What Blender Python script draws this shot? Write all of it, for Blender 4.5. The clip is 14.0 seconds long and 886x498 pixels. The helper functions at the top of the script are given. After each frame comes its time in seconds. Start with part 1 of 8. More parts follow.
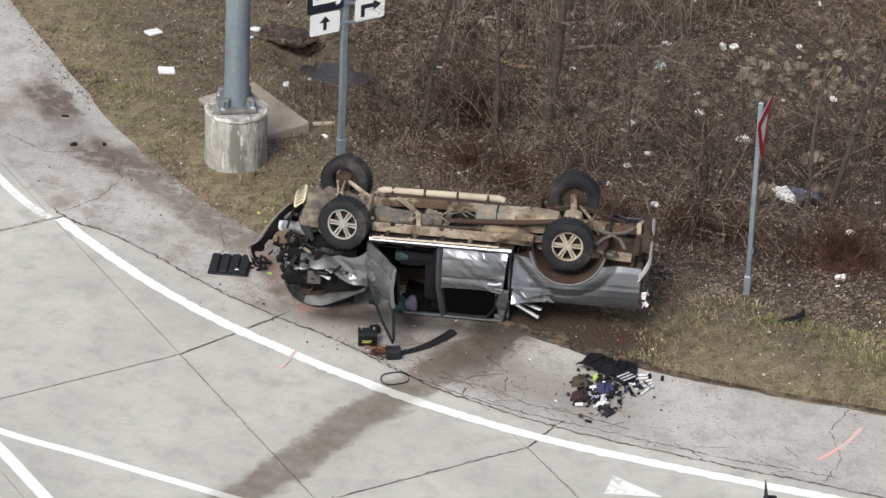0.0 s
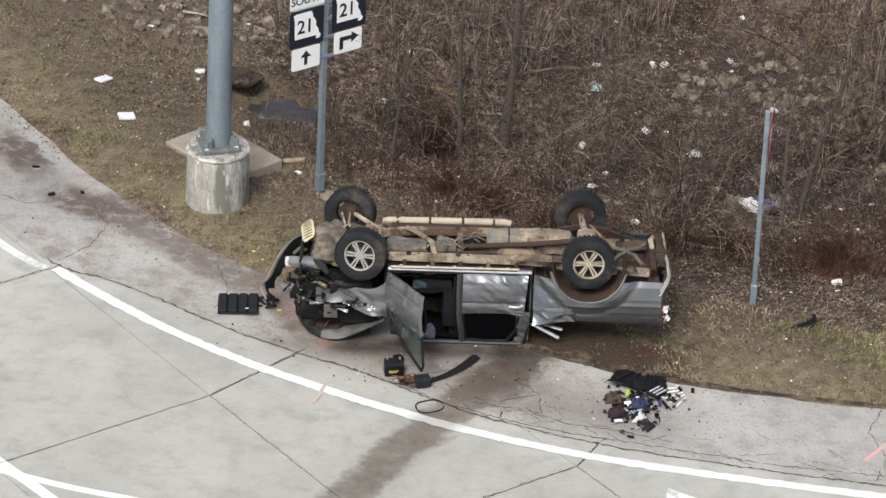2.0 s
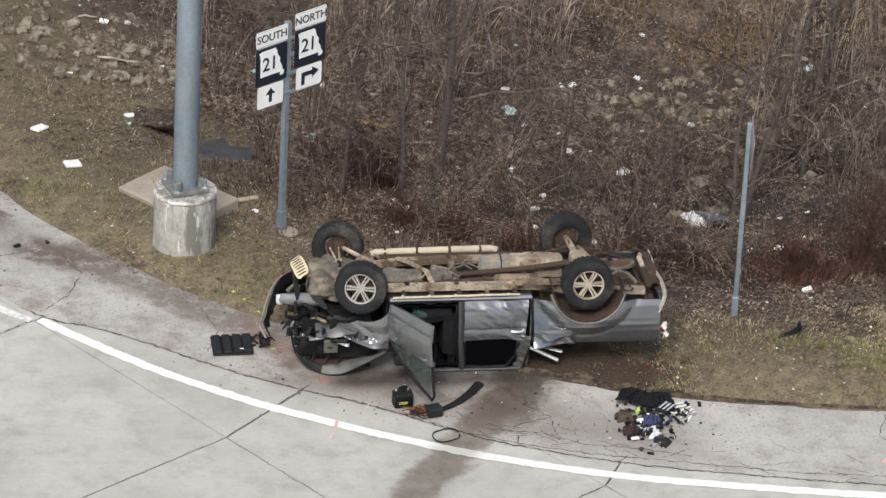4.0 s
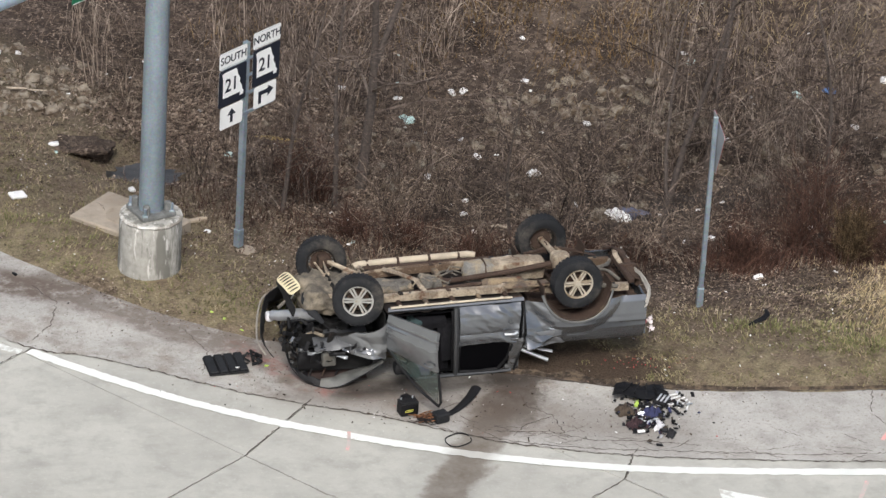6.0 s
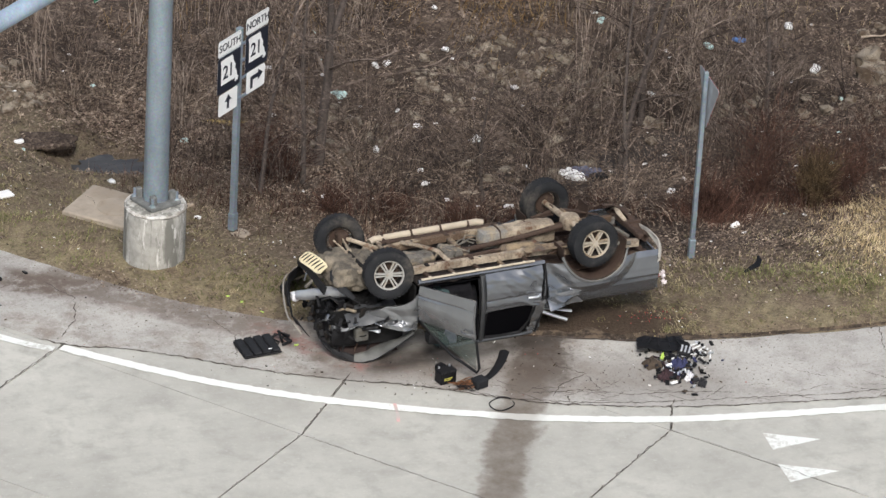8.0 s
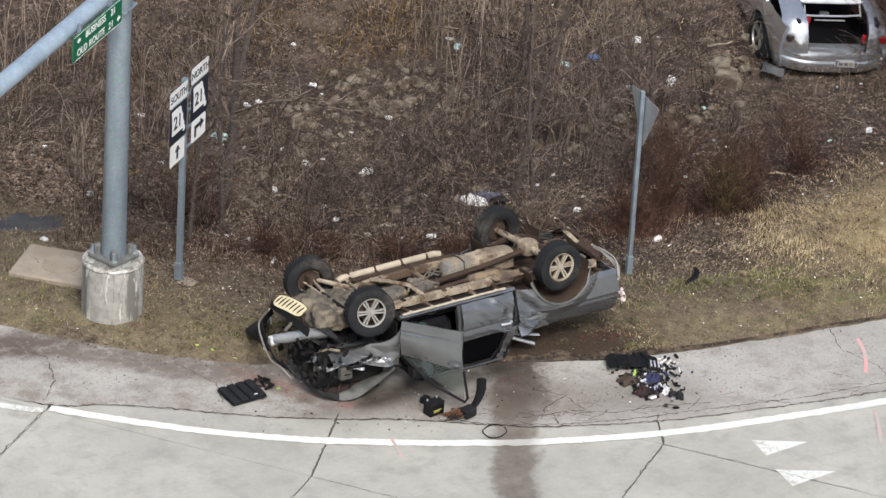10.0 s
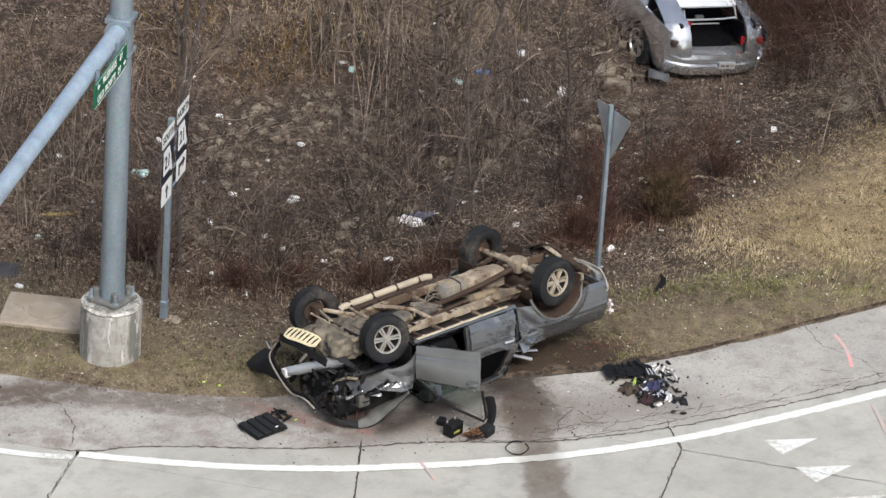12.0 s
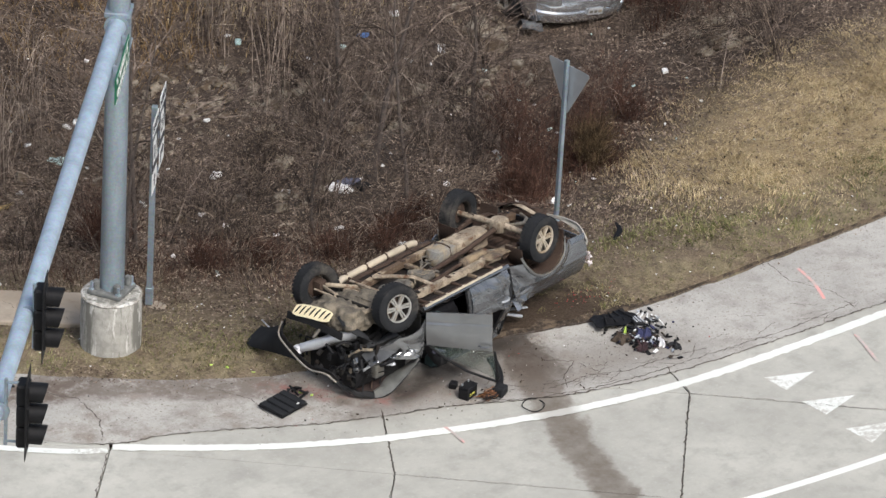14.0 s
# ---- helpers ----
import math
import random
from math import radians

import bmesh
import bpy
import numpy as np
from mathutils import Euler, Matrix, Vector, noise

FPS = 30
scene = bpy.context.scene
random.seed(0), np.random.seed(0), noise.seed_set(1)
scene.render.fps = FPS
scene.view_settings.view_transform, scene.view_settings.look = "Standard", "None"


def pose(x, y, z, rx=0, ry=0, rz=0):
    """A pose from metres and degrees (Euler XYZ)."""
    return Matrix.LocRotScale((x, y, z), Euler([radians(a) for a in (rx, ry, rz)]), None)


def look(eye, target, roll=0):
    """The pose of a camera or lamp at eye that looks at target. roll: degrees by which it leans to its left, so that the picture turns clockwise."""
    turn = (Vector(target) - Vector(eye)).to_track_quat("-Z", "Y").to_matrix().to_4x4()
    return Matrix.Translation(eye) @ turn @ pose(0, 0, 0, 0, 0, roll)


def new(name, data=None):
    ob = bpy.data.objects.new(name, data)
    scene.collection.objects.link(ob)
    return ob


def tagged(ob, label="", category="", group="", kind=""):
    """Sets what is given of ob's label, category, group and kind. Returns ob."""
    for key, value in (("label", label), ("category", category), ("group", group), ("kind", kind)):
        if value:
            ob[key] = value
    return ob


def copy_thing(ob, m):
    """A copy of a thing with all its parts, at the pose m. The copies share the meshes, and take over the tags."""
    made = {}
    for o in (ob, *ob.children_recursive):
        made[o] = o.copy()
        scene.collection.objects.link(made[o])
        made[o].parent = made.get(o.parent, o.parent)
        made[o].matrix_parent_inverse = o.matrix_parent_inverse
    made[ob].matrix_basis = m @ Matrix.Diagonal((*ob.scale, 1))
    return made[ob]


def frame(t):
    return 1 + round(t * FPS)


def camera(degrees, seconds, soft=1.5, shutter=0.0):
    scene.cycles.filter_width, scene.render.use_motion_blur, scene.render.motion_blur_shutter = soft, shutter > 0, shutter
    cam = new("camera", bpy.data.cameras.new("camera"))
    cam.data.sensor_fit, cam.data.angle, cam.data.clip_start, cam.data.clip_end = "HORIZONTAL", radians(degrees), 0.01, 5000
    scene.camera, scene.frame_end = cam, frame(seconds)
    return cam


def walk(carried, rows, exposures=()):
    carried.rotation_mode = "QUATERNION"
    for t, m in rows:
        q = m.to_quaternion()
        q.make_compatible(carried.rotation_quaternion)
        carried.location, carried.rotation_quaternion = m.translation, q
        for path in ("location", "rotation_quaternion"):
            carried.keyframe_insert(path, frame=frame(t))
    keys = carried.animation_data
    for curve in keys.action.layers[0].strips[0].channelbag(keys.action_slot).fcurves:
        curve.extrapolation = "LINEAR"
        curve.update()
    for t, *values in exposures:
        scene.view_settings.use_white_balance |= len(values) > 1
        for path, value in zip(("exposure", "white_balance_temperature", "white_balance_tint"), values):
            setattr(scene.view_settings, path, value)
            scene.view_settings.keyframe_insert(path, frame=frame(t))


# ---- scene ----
cam = camera(10.0, 14.0)
PATH = [
    (0, (10.331, -62.495, 37.467), (10.041, -60.789, 36.464), 2.4),
    (0.5, (8.302, -62.861, 37.267), (8.066, -61.143, 36.27), 2.7),
    (1, (6.404, -63.159, 37.026), (6.211, -61.431, 36.037), 2.4),
    (1.5, (4.42, -63.425, 36.671), (4.285, -61.685, 35.694), 2.3),
    (2, (2.311, -63.628, 36.472), (2.234, -61.881, 35.502), 2.6),
    (2.5, (0.25, -63.699, 36.381), (0.232, -61.947, 35.417), 2.8),
    (3, (-1.821, -63.811, 36.254), (-1.783, -62.055, 35.297), 2.8),
    (5.3, (-11.906, -63.603, 35.999), (-11.588, -61.864, 35.062), 3.6),
    (5.5, (-12.947, -63.617, 36.048), (-12.601, -61.883, 35.114), 3.7),
    (6, (-15.279, -63.37, 36.042), (-14.871, -61.648, 35.11), 3.6),
    (6.5, (-17.577, -63.18, 36.17), (-17.106, -61.475, 35.235), 3.6),
    (7, (-19.909, -62.823, 36.175), (-19.38, -61.137, 35.239), 3.7),
    (7.2, (-20.838, -62.699, 36.243), (-20.288, -61.02, 35.306), 3.6),
    (9.3, (-30.835, -59.876, 36.637), (-30.029, -58.295, 35.713), 3.3),
    (9.5, (-31.788, -59.456, 36.721), (-30.956, -57.889, 35.798), 3.3),
    (10, (-34.061, -58.49, 36.704), (-33.168, -56.954, 35.786), 3.4),
    (10.5, (-36.32, -57.451, 36.783), (-35.372, -55.945, 35.87), 3.5),
    (11, (-38.561, -56.346, 36.726), (-37.557, -54.872, 35.821), 3.5),
    (11.5, (-40.755, -54.896, 36.848), (-39.691, -53.465, 35.942), 3.8),
    (12, (-42.987, -53.585, 36.988), (-41.873, -52.193, 36.083), 3.8),
    (12.5, (-45.22, -52.398, 37.002), (-44.059, -51.043, 36.1), 3.6),
    (13, (-47.277, -50.845, 37.204), (-46.066, -49.537, 36.297), 3.5),
    (13.5, (-49.426, -49.229, 37.434), (-48.164, -47.974, 36.523), 3.4),
    (14, (-51.296, -47.088, 37.5), (-49.986, -45.887, 36.582), 3.4),
]
walk(cam, [(t, look(eye, target, roll)) for t, eye, target, roll in PATH])

# world and light: a bright overcast winter day
w = bpy.data.worlds.new("world")
scene.world = w
w.use_nodes = True
sky = w.node_tree.nodes.new("ShaderNodeTexSky")
sky.sky_type = "NISHITA"
sky.sun_disc = False
sky.sun_elevation = radians(50)
sky.sun_rotation = radians(196)
sky.air_density, sky.dust_density, sky.ozone_density = 1.0, 4.0, 1.0
hsv = w.node_tree.nodes.new("ShaderNodeHueSaturation")
hsv.inputs["Saturation"].default_value = 0.8
w.node_tree.links.new(sky.outputs[0], hsv.inputs["Color"])
w.node_tree.links.new(hsv.outputs[0], w.node_tree.nodes["Background"].inputs[0])
w.node_tree.nodes["Background"].inputs[1].default_value = 0.105
sun = new("sun", bpy.data.lights.new("sun", "SUN"))
sun.data.energy, sun.data.angle, sun.data.color = 1.90, radians(20), (1.0, 0.985, 0.955)
sun.matrix_world = look((-4.5, -16, 20), (0, 0, 0))
scene.view_settings.exposure = 0.56

# ---- materials ----


class Nodes:
    """A short hand for node materials."""

    def __init__(self, name, rough=0.8, metal=0.0, spec=0.5):
        self.mat = bpy.data.materials.new(name)
        self.mat.use_nodes = True
        self.t = self.mat.node_tree
        self.b = self.t.nodes["Principled BSDF"]
        self.b.inputs["Roughness"].default_value = rough
        self.b.inputs["Metallic"].default_value = metal
        self.b.inputs["Specular IOR Level"].default_value = spec

    def node(self, kind, **kw):
        n = self.t.nodes.new(kind)
        for k, v in kw.items():
            n.inputs[k.replace("_", " ")].default_value = v
        return n

    def link(self, a, b):
        self.t.links.new(a, b)

    def coords(self, world=True, random_shift=False):
        if world:
            c = self.t.nodes.new("ShaderNodeNewGeometry").outputs["Position"]
        else:
            c = self.t.nodes.new("ShaderNodeTexCoord").outputs["Object"]
        if random_shift:
            o = self.t.nodes.new("ShaderNodeObjectInfo").outputs["Random"]
            m = self.t.nodes.new("ShaderNodeVectorMath")
            m.operation = "ADD"
            k = self.math("MULTIPLY", o, 37.0)
            self.link(c, m.inputs[0])
            self.link(k, m.inputs[1])
            c = m.outputs[0]
        return c

    def noise(self, c, scale, detail=6.0, rough=0.6, stretch=None):
        if stretch:
            m = self.t.nodes.new("ShaderNodeMapping")
            m.inputs["Scale"].default_value = stretch
            self.link(c, m.inputs["Vector"])
            c = m.outputs[0]
        n = self.node("ShaderNodeTexNoise", Scale=scale, Detail=detail, Roughness=rough)
        self.link(c, n.inputs["Vector"])
        return n.outputs["Fac"]

    def math(self, op, a, b=None, c=None, clamp=False):
        n = self.t.nodes.new("ShaderNodeMath")
        n.operation = op
        n.use_clamp = clamp
        for k, v in enumerate((a, b, c)):
            if v is None:
                continue
            if isinstance(v, (int, float)):
                n.inputs[k].default_value = v
            else:
                self.link(v, n.inputs[k])
        return n.outputs[0]

    def ramp(self, fac, *stops):
        n = self.t.nodes.new("ShaderNodeValToRGB")
        e = n.color_ramp.elements
        while len(e) < len(stops):
            e.new(0.5)
        for k, (p, col) in enumerate(stops):
            e[k].position = p
            e[k].color = (*col, 1) if isinstance(col, tuple) else (col, col, col, 1)
        self.link(fac, n.inputs[0])
        return n.outputs[0]

    def step(self, fac, a, b):
        n = self.t.nodes.new("ShaderNodeMapRange")
        n.interpolation_type = "SMOOTHSTEP"
        n.inputs[1].default_value, n.inputs[2].default_value = a, b
        self.link(fac, n.inputs[0])
        return n.outputs[0]

    def mix(self, fac, a, b, mode="MIX"):
        n = self.t.nodes.new("ShaderNodeMix")
        n.data_type = "RGBA"
        n.blend_type = mode
        for sock, v in ((n.inputs[0], fac), (n.inputs[6], a), (n.inputs[7], b)):
            if isinstance(v, (int, float)):
                sock.default_value = v
            elif isinstance(v, tuple):
                sock.default_value = (*v, 1)
            else:
                self.link(v, sock)
        return n.outputs[2]

    def bump(self, h, strength=0.3, dist=0.01):
        n = self.node("ShaderNodeBump", Strength=strength, Distance=dist)
        self.link(h, n.inputs["Height"])
        self.link(n.outputs[0], self.b.inputs["Normal"])

    def base(self, col):
        if isinstance(col, tuple):
            self.b.inputs["Base Color"].default_value = (*col, 1)
        else:
            self.link(col, self.b.inputs["Base Color"])
        return self.mat

    def rough(self, v):
        self.link(v, self.b.inputs["Roughness"])

    def along(self, c, p, d, lo, hi, half, soft, wob):
        """1 inside a band of a half width round a line through p along d, between lo and hi along it, with an uneven edge."""
        sx = self.t.nodes.new("ShaderNodeSeparateXYZ")
        self.link(c, sx.inputs[0])
        dx, dy = self.math("SUBTRACT", sx.outputs[0], p[0]), self.math("SUBTRACT", sx.outputs[1], p[1])
        u = self.math("ADD", self.math("MULTIPLY", dx, d[0]), self.math("MULTIPLY", dy, d[1]))
        v = self.math("ADD", self.math("MULTIPLY", dx, -d[1]), self.math("MULTIPLY", dy, d[0]))
        v = self.math("ADD", self.math("ABSOLUTE", v), wob)
        u = self.math("ADD", u, wob)
        a = self.math("SUBTRACT", 1.0, self.step(v, half - soft, half + soft))
        b = self.math("MULTIPLY", self.step(u, lo - 0.3, lo + 0.3), self.math("SUBTRACT", 1.0, self.step(u, hi - 0.6, hi + 0.6)))
        return self.math("MULTIPLY", a, b)


def simple(name, col, rough=0.6, metal=0.0, vary=0.25, scale=14.0, bump=0.0, spec=0.5, dirt=None, dirt_at=(0.5, 0.7), world=False):
    """A surface with grain at two scales, and dirt in patches."""
    n = Nodes(name, rough, metal, spec)
    c = n.coords(world, not world)
    f = n.noise(c, scale, 8, 0.65)
    dark, light = tuple(v * (1 - vary) for v in col), tuple(min(1, v * (1 + vary)) for v in col)
    k = n.ramp(f, (0.3, dark), (0.7, light))
    if dirt:
        g = n.noise(c, scale * 0.25, 8, 0.7)
        k = n.mix(n.step(g, *dirt_at), k, dirt)
        n.rough(n.math("ADD", n.math("MULTIPLY", n.step(g, *dirt_at), 0.5), rough, clamp=True))
    if bump:
        n.bump(f, bump, 0.01)
    return n.base(k)


def concrete(name, light, shoulder=False):
    n = Nodes(name, 0.85, 0, 0.3)
    c = n.coords(True)
    big, mid, fine = n.noise(c, 0.35, 5, 0.6), n.noise(c, 2.2, 8, 0.65), n.noise(c, 60.0, 4, 0.7)
    d, l = tuple(v * 0.82 for v in light), tuple(v * 1.12 for v in light)
    k = n.ramp(big, (0.35, d), (0.65, l))
    tone = n.t.nodes.new("ShaderNodeObjectInfo").outputs["Random"]
    k = n.mix(n.math("MULTIPLY", tone, 0.16), k, tuple(v * 0.70 for v in light))
    k = n.mix(n.step(mid, 0.42, 0.75), k, tuple(v * 0.72 for v in light))
    k = n.mix(n.math("MULTIPLY", n.step(fine, 0.45, 0.75), 0.5 if shoulder else 0.22), k, tuple(v * (0.45 if shoulder else 0.6) for v in light))
    k = n.mix(n.math("MULTIPLY", n.step(n.noise(c, 7.0, 9, 0.75), 0.50, 0.66), 0.30), k, tuple(v * 0.70 for v in light))
    k = n.mix(n.math("MULTIPLY", n.step(n.noise(c, 13.0, 8, 0.75), 0.54, 0.68), 0.35), k, tuple(min(1, v * 1.28) for v in light))
    # grime dragged along the lane
    drag = n.noise(c, 1.0, 7, 0.7, (0.5, 2.2, 1.0))
    k = n.mix(n.math("MULTIPLY", n.step(drag, 0.5, 0.75), 0.35), k, tuple(v * 0.6 for v in light))
    if shoulder:
        k = n.mix(n.math("MULTIPLY", n.step(n.noise(c, 1.1, 9, 0.72), 0.44, 0.68), n.math("ADD", 0.2, n.math("MULTIPLY", n.along(c, (-2.5, 0.0), (0.93, -0.37), -7.0, 4.2, 2.5, 1.2, 0.0), 0.5))), k, (0.22, 0.18, 0.145))
        k = n.mix(n.math("MULTIPLY", n.step(n.noise(c, 20.0, 6, 0.78), 0.54, 0.66), 0.65), k, (0.13, 0.105, 0.085))
        k = n.mix(n.math("MULTIPLY", n.step(n.noise(c, 30.0, 4, 0.78), 0.57, 0.68), 0.65), k, (0.56, 0.54, 0.50))
    wob = n.math("MULTIPLY", n.math("SUBTRACT", mid, 0.5), 0.9)
    # fluid that ran out of the wreck and across the lane
    spill = n.along(c, (0.45, -1.35), (-0.452, -0.892), 0.1, 7.5, 0.31, 0.11, n.math("MULTIPLY", wob, 0.9))
    k = n.mix(n.math("MULTIPLY", spill, n.math("ADD", 0.20, n.math("MULTIPLY", n.noise(c, 3.0, 8, 0.7), 0.95))), k, (0.105, 0.076, 0.053))
    pool = n.along(c, (0.85, -0.75), (-0.38, -0.925), -0.4, 1.5, 0.40, 0.14, n.math("ADD", wob, n.math("MULTIPLY", n.math("SUBTRACT", n.noise(c, 6.0, 7, 0.7), 0.5), 0.7)))
    drip = n.along(c, (-1.4, -0.95), (0.97, -0.22), -1.4, 2.3, 0.42, 0.22, wob)
    k = n.mix(n.math("MULTIPLY", drip, n.math("ADD", 0.2, n.math("MULTIPLY", n.step(mid, 0.4, 0.6), 0.45))), k, (0.095, 0.075, 0.062))
    k = n.mix(n.math("MULTIPLY", pool, n.math("ADD", 0.50, n.math("MULTIPLY", mid, 0.7), clamp=True)), k, (0.060, 0.045, 0.035))
    wide = n.along(c, (-0.3, -1.55), (0.94, -0.34), -2.6, 3.4, 0.5, 0.4, wob)
    k = n.mix(n.math("MULTIPLY", wide, 0.42), k, (0.13, 0.105, 0.085))
    # damp patches and washed-out soil by the verge
    for p, dd, lo, hi, half, amt in (((-7.2, 4.12), (0.56, -0.83), -0.75, 0.75, 0.30, 1.0), ((-5.91, 2.65), (0.82, -0.57), -0.7, 0.7, 0.34, 1.0), ((-3.9, 1.25), (0.75, -0.66), -2.6, 1.9, 0.42, 0.75)):
        k = n.mix(n.math("MULTIPLY", n.along(c, p, dd, lo, hi, half, 0.12, wob), n.math("MULTIPLY", n.step(n.noise(c, 4.0, 8, 0.75), 0.26, 0.55), amt)), k, (0.125, 0.098, 0.080))
    # reddish stain where the front came down
    red = n.math("MAXIMUM", n.along(c, (-2.95, 0.25), (0.55, -0.83), -0.35, 0.85, 0.16, 0.2, wob), n.along(c, (-2.0, -0.95), (0.95, -0.3), -0.4, 0.5, 0.08, 0.12, wob))
    k = n.mix(n.math("MULTIPLY", red, n.math("MULTIPLY", n.step(n.noise(c, 5.0, 6, 0.7), 0.38, 0.62), 0.75)), k, (0.26, 0.105, 0.09))
    n.bump(n.math("ADD", fine, n.math("MULTIPLY", mid, 2.0)), 0.35 if shoulder else 0.2, 0.006)
    # the truck's contact shadow on the paving, painted as a near-black band
    contact_shade = n.along(c, (-0.45, -0.86), (0.997, 0.07), -1.5, 1.5, 0.26, 0.16, n.math("MULTIPLY", wob, 0.6))
    k = n.mix(n.math("MULTIPLY", contact_shade, n.math("ADD", 0.55, n.math("MULTIPLY", mid, 0.5), clamp=True)), k, (0.028, 0.022, 0.018))
    wet = n.math("MAXIMUM", spill, pool)
    n.rough(n.math("SUBTRACT", 0.88, n.math("MULTIPLY", wet, 0.25)))
    return n.base(k)


def paint(name, col, worn, under=(0.42, 0.40, 0.37), cut=(0.5, 0.62)):
    n = Nodes(name, 0.7, 0, 0.3)
    c = n.coords(True)
    f, g = n.noise(c, 11.0, 10, 0.78), n.noise(c, 1.3, 4, 0.6)
    mask = n.step(n.math("ADD", f, n.math("MULTIPLY", g, worn)), cut[0] + worn * 0.5, cut[1] + worn * 0.5)
    k = n.mix(mask, n.ramp(g, (0.3, tuple(v * 0.85 for v in col)), (0.7, col)), under)
    k = n.mix(n.math("MULTIPLY", n.along(c, (0.45, -1.35), (-0.452, -0.892), 0.2, 7.5, 0.34, 0.2, n.math("MULTIPLY", n.math("SUBTRACT", g, 0.5), 0.6)), 0.45), k, (0.16, 0.12, 0.09))
    return n.base(k)


def soil(name):
    """Leaf litter, soil and thin turf; the attribute 'turf' says how much is grass."""
    n = Nodes(name, 0.95, 0, 0.15)
    c = n.coords(True)
    big, mid, fine = n.noise(c, 0.5, 5, 0.6), n.noise(c, 3.5, 8, 0.7), n.noise(c, 26.0, 8, 0.75)
    v = n.node("ShaderNodeTexVoronoi", Scale=22.0)
    n.link(c, v.inputs["Vector"])
    leaf = n.ramp(v.outputs["Color"], (0.0, (0.014, 0.010, 0.008)), (0.40, (0.078, 0.058, 0.046)), (0.75, (0.175, 0.134, 0.105)), (1.0, (0.34, 0.275, 0.22)))
    k = n.mix(n.step(mid, 0.40, 0.62), leaf, n.ramp(fine, (0.3, (0.016, 0.012, 0.010)), (0.7, (0.11, 0.082, 0.064))))
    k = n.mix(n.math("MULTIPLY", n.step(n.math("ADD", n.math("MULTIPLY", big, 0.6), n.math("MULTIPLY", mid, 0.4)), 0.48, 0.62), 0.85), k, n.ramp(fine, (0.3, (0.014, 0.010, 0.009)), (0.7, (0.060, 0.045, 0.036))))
    # soil painted darker for shade between the piled stones and in the hollow
    wob = n.math("MULTIPLY", n.math("SUBTRACT", mid, 0.5), 1.6)
    heap = n.math("MAXIMUM", n.along(c, (-3.9, 8.55), (0.95, -0.3), -1.1, 1.1, 0.55, 0.3, n.math("MULTIPLY", wob, 0.4)), n.along(c, (4.5, 10.2), (0.97, -0.25), -1.8, 2.2, 1.0, 0.5, wob))
    heap = n.math("MAXIMUM", heap, n.along(c, (-5.6, 11.0), (0.9, 0.4), -2.0, 2.0, 1.8, 0.6, wob))
    # blackish and pale patches at random over the litter
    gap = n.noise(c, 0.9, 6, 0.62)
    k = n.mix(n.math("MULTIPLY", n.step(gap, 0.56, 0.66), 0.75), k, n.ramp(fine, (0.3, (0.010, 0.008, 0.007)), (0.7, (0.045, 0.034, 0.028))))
    k = n.mix(n.math("MULTIPLY", n.step(gap, 0.44, 0.34), 0.55), k, n.ramp(fine, (0.3, (0.075, 0.057, 0.045)), (0.7, (0.24, 0.19, 0.15))))
    k = n.mix(n.math("MULTIPLY", heap, 0.8), k, n.ramp(fine, (0.3, (0.018, 0.014, 0.012)), (0.7, (0.088, 0.069, 0.056))))
    # wet mud along the bottom of the ditch
    mire = n.along(c, (5.6, 6.9), (0.94, 0.34), -3.4, 1.6, 0.55, 0.5, wob)
    k = n.mix(n.math("MULTIPLY", mire, 0.75), k, n.ramp(fine, (0.3, (0.030, 0.027, 0.026)), (0.7, (0.085, 0.075, 0.068))))
    att = n.t.nodes.new("ShaderNodeAttribute")
    att.attribute_name = "turf"
    mixed = n.math("ADD", n.math("MULTIPLY", fine, 0.6), n.math("MULTIPLY", mid, 0.4))
    turf = n.ramp(mixed, (0.3, (0.060, 0.048, 0.030)), (0.5, (0.205, 0.170, 0.105)), (0.70, (0.41, 0.35, 0.235)))
    turf = n.mix(n.math("MULTIPLY", n.step(n.noise(c, 1.7, 7, 0.7), 0.42, 0.60), 0.75), turf, n.ramp(mixed, (0.3, (0.055, 0.039, 0.028)), (0.5, (0.160, 0.119, 0.085)), (0.7, (0.33, 0.262, 0.195))))
    gold = n.t.nodes.new("ShaderNodeAttribute")
    gold.attribute_name = "straw"
    turf = n.mix(gold.outputs["Fac"], turf, n.ramp(mixed, (0.3, (0.115, 0.082, 0.048)), (0.5, (0.29, 0.222, 0.13)), (0.7, (0.50, 0.405, 0.255))))
    k = n.mix(n.math("MULTIPLY", att.outputs["Fac"], n.step(mid, 0.25, 0.5)), k, turf)
    # bare soil beside the bed, darkened further for the shade under it
    bare_soil_and_shade = n.along(c, (1.6, -0.72), (0.97, -0.2), -1.5, 1.5, 0.72, 0.30, n.math("MULTIPLY", n.math("SUBTRACT", mid, 0.5), 0.9))
    k = n.mix(n.math("MULTIPLY", bare_soil_and_shade, 0.95), k, n.ramp(fine, (0.3, (0.022, 0.016, 0.012)), (0.7, (0.085, 0.060, 0.043))))
    n.bump(n.math("ADD", fine, n.math("MULTIPLY", v.outputs["Distance"], 0.8)), 0.8, 0.03)
    return n.base(k)


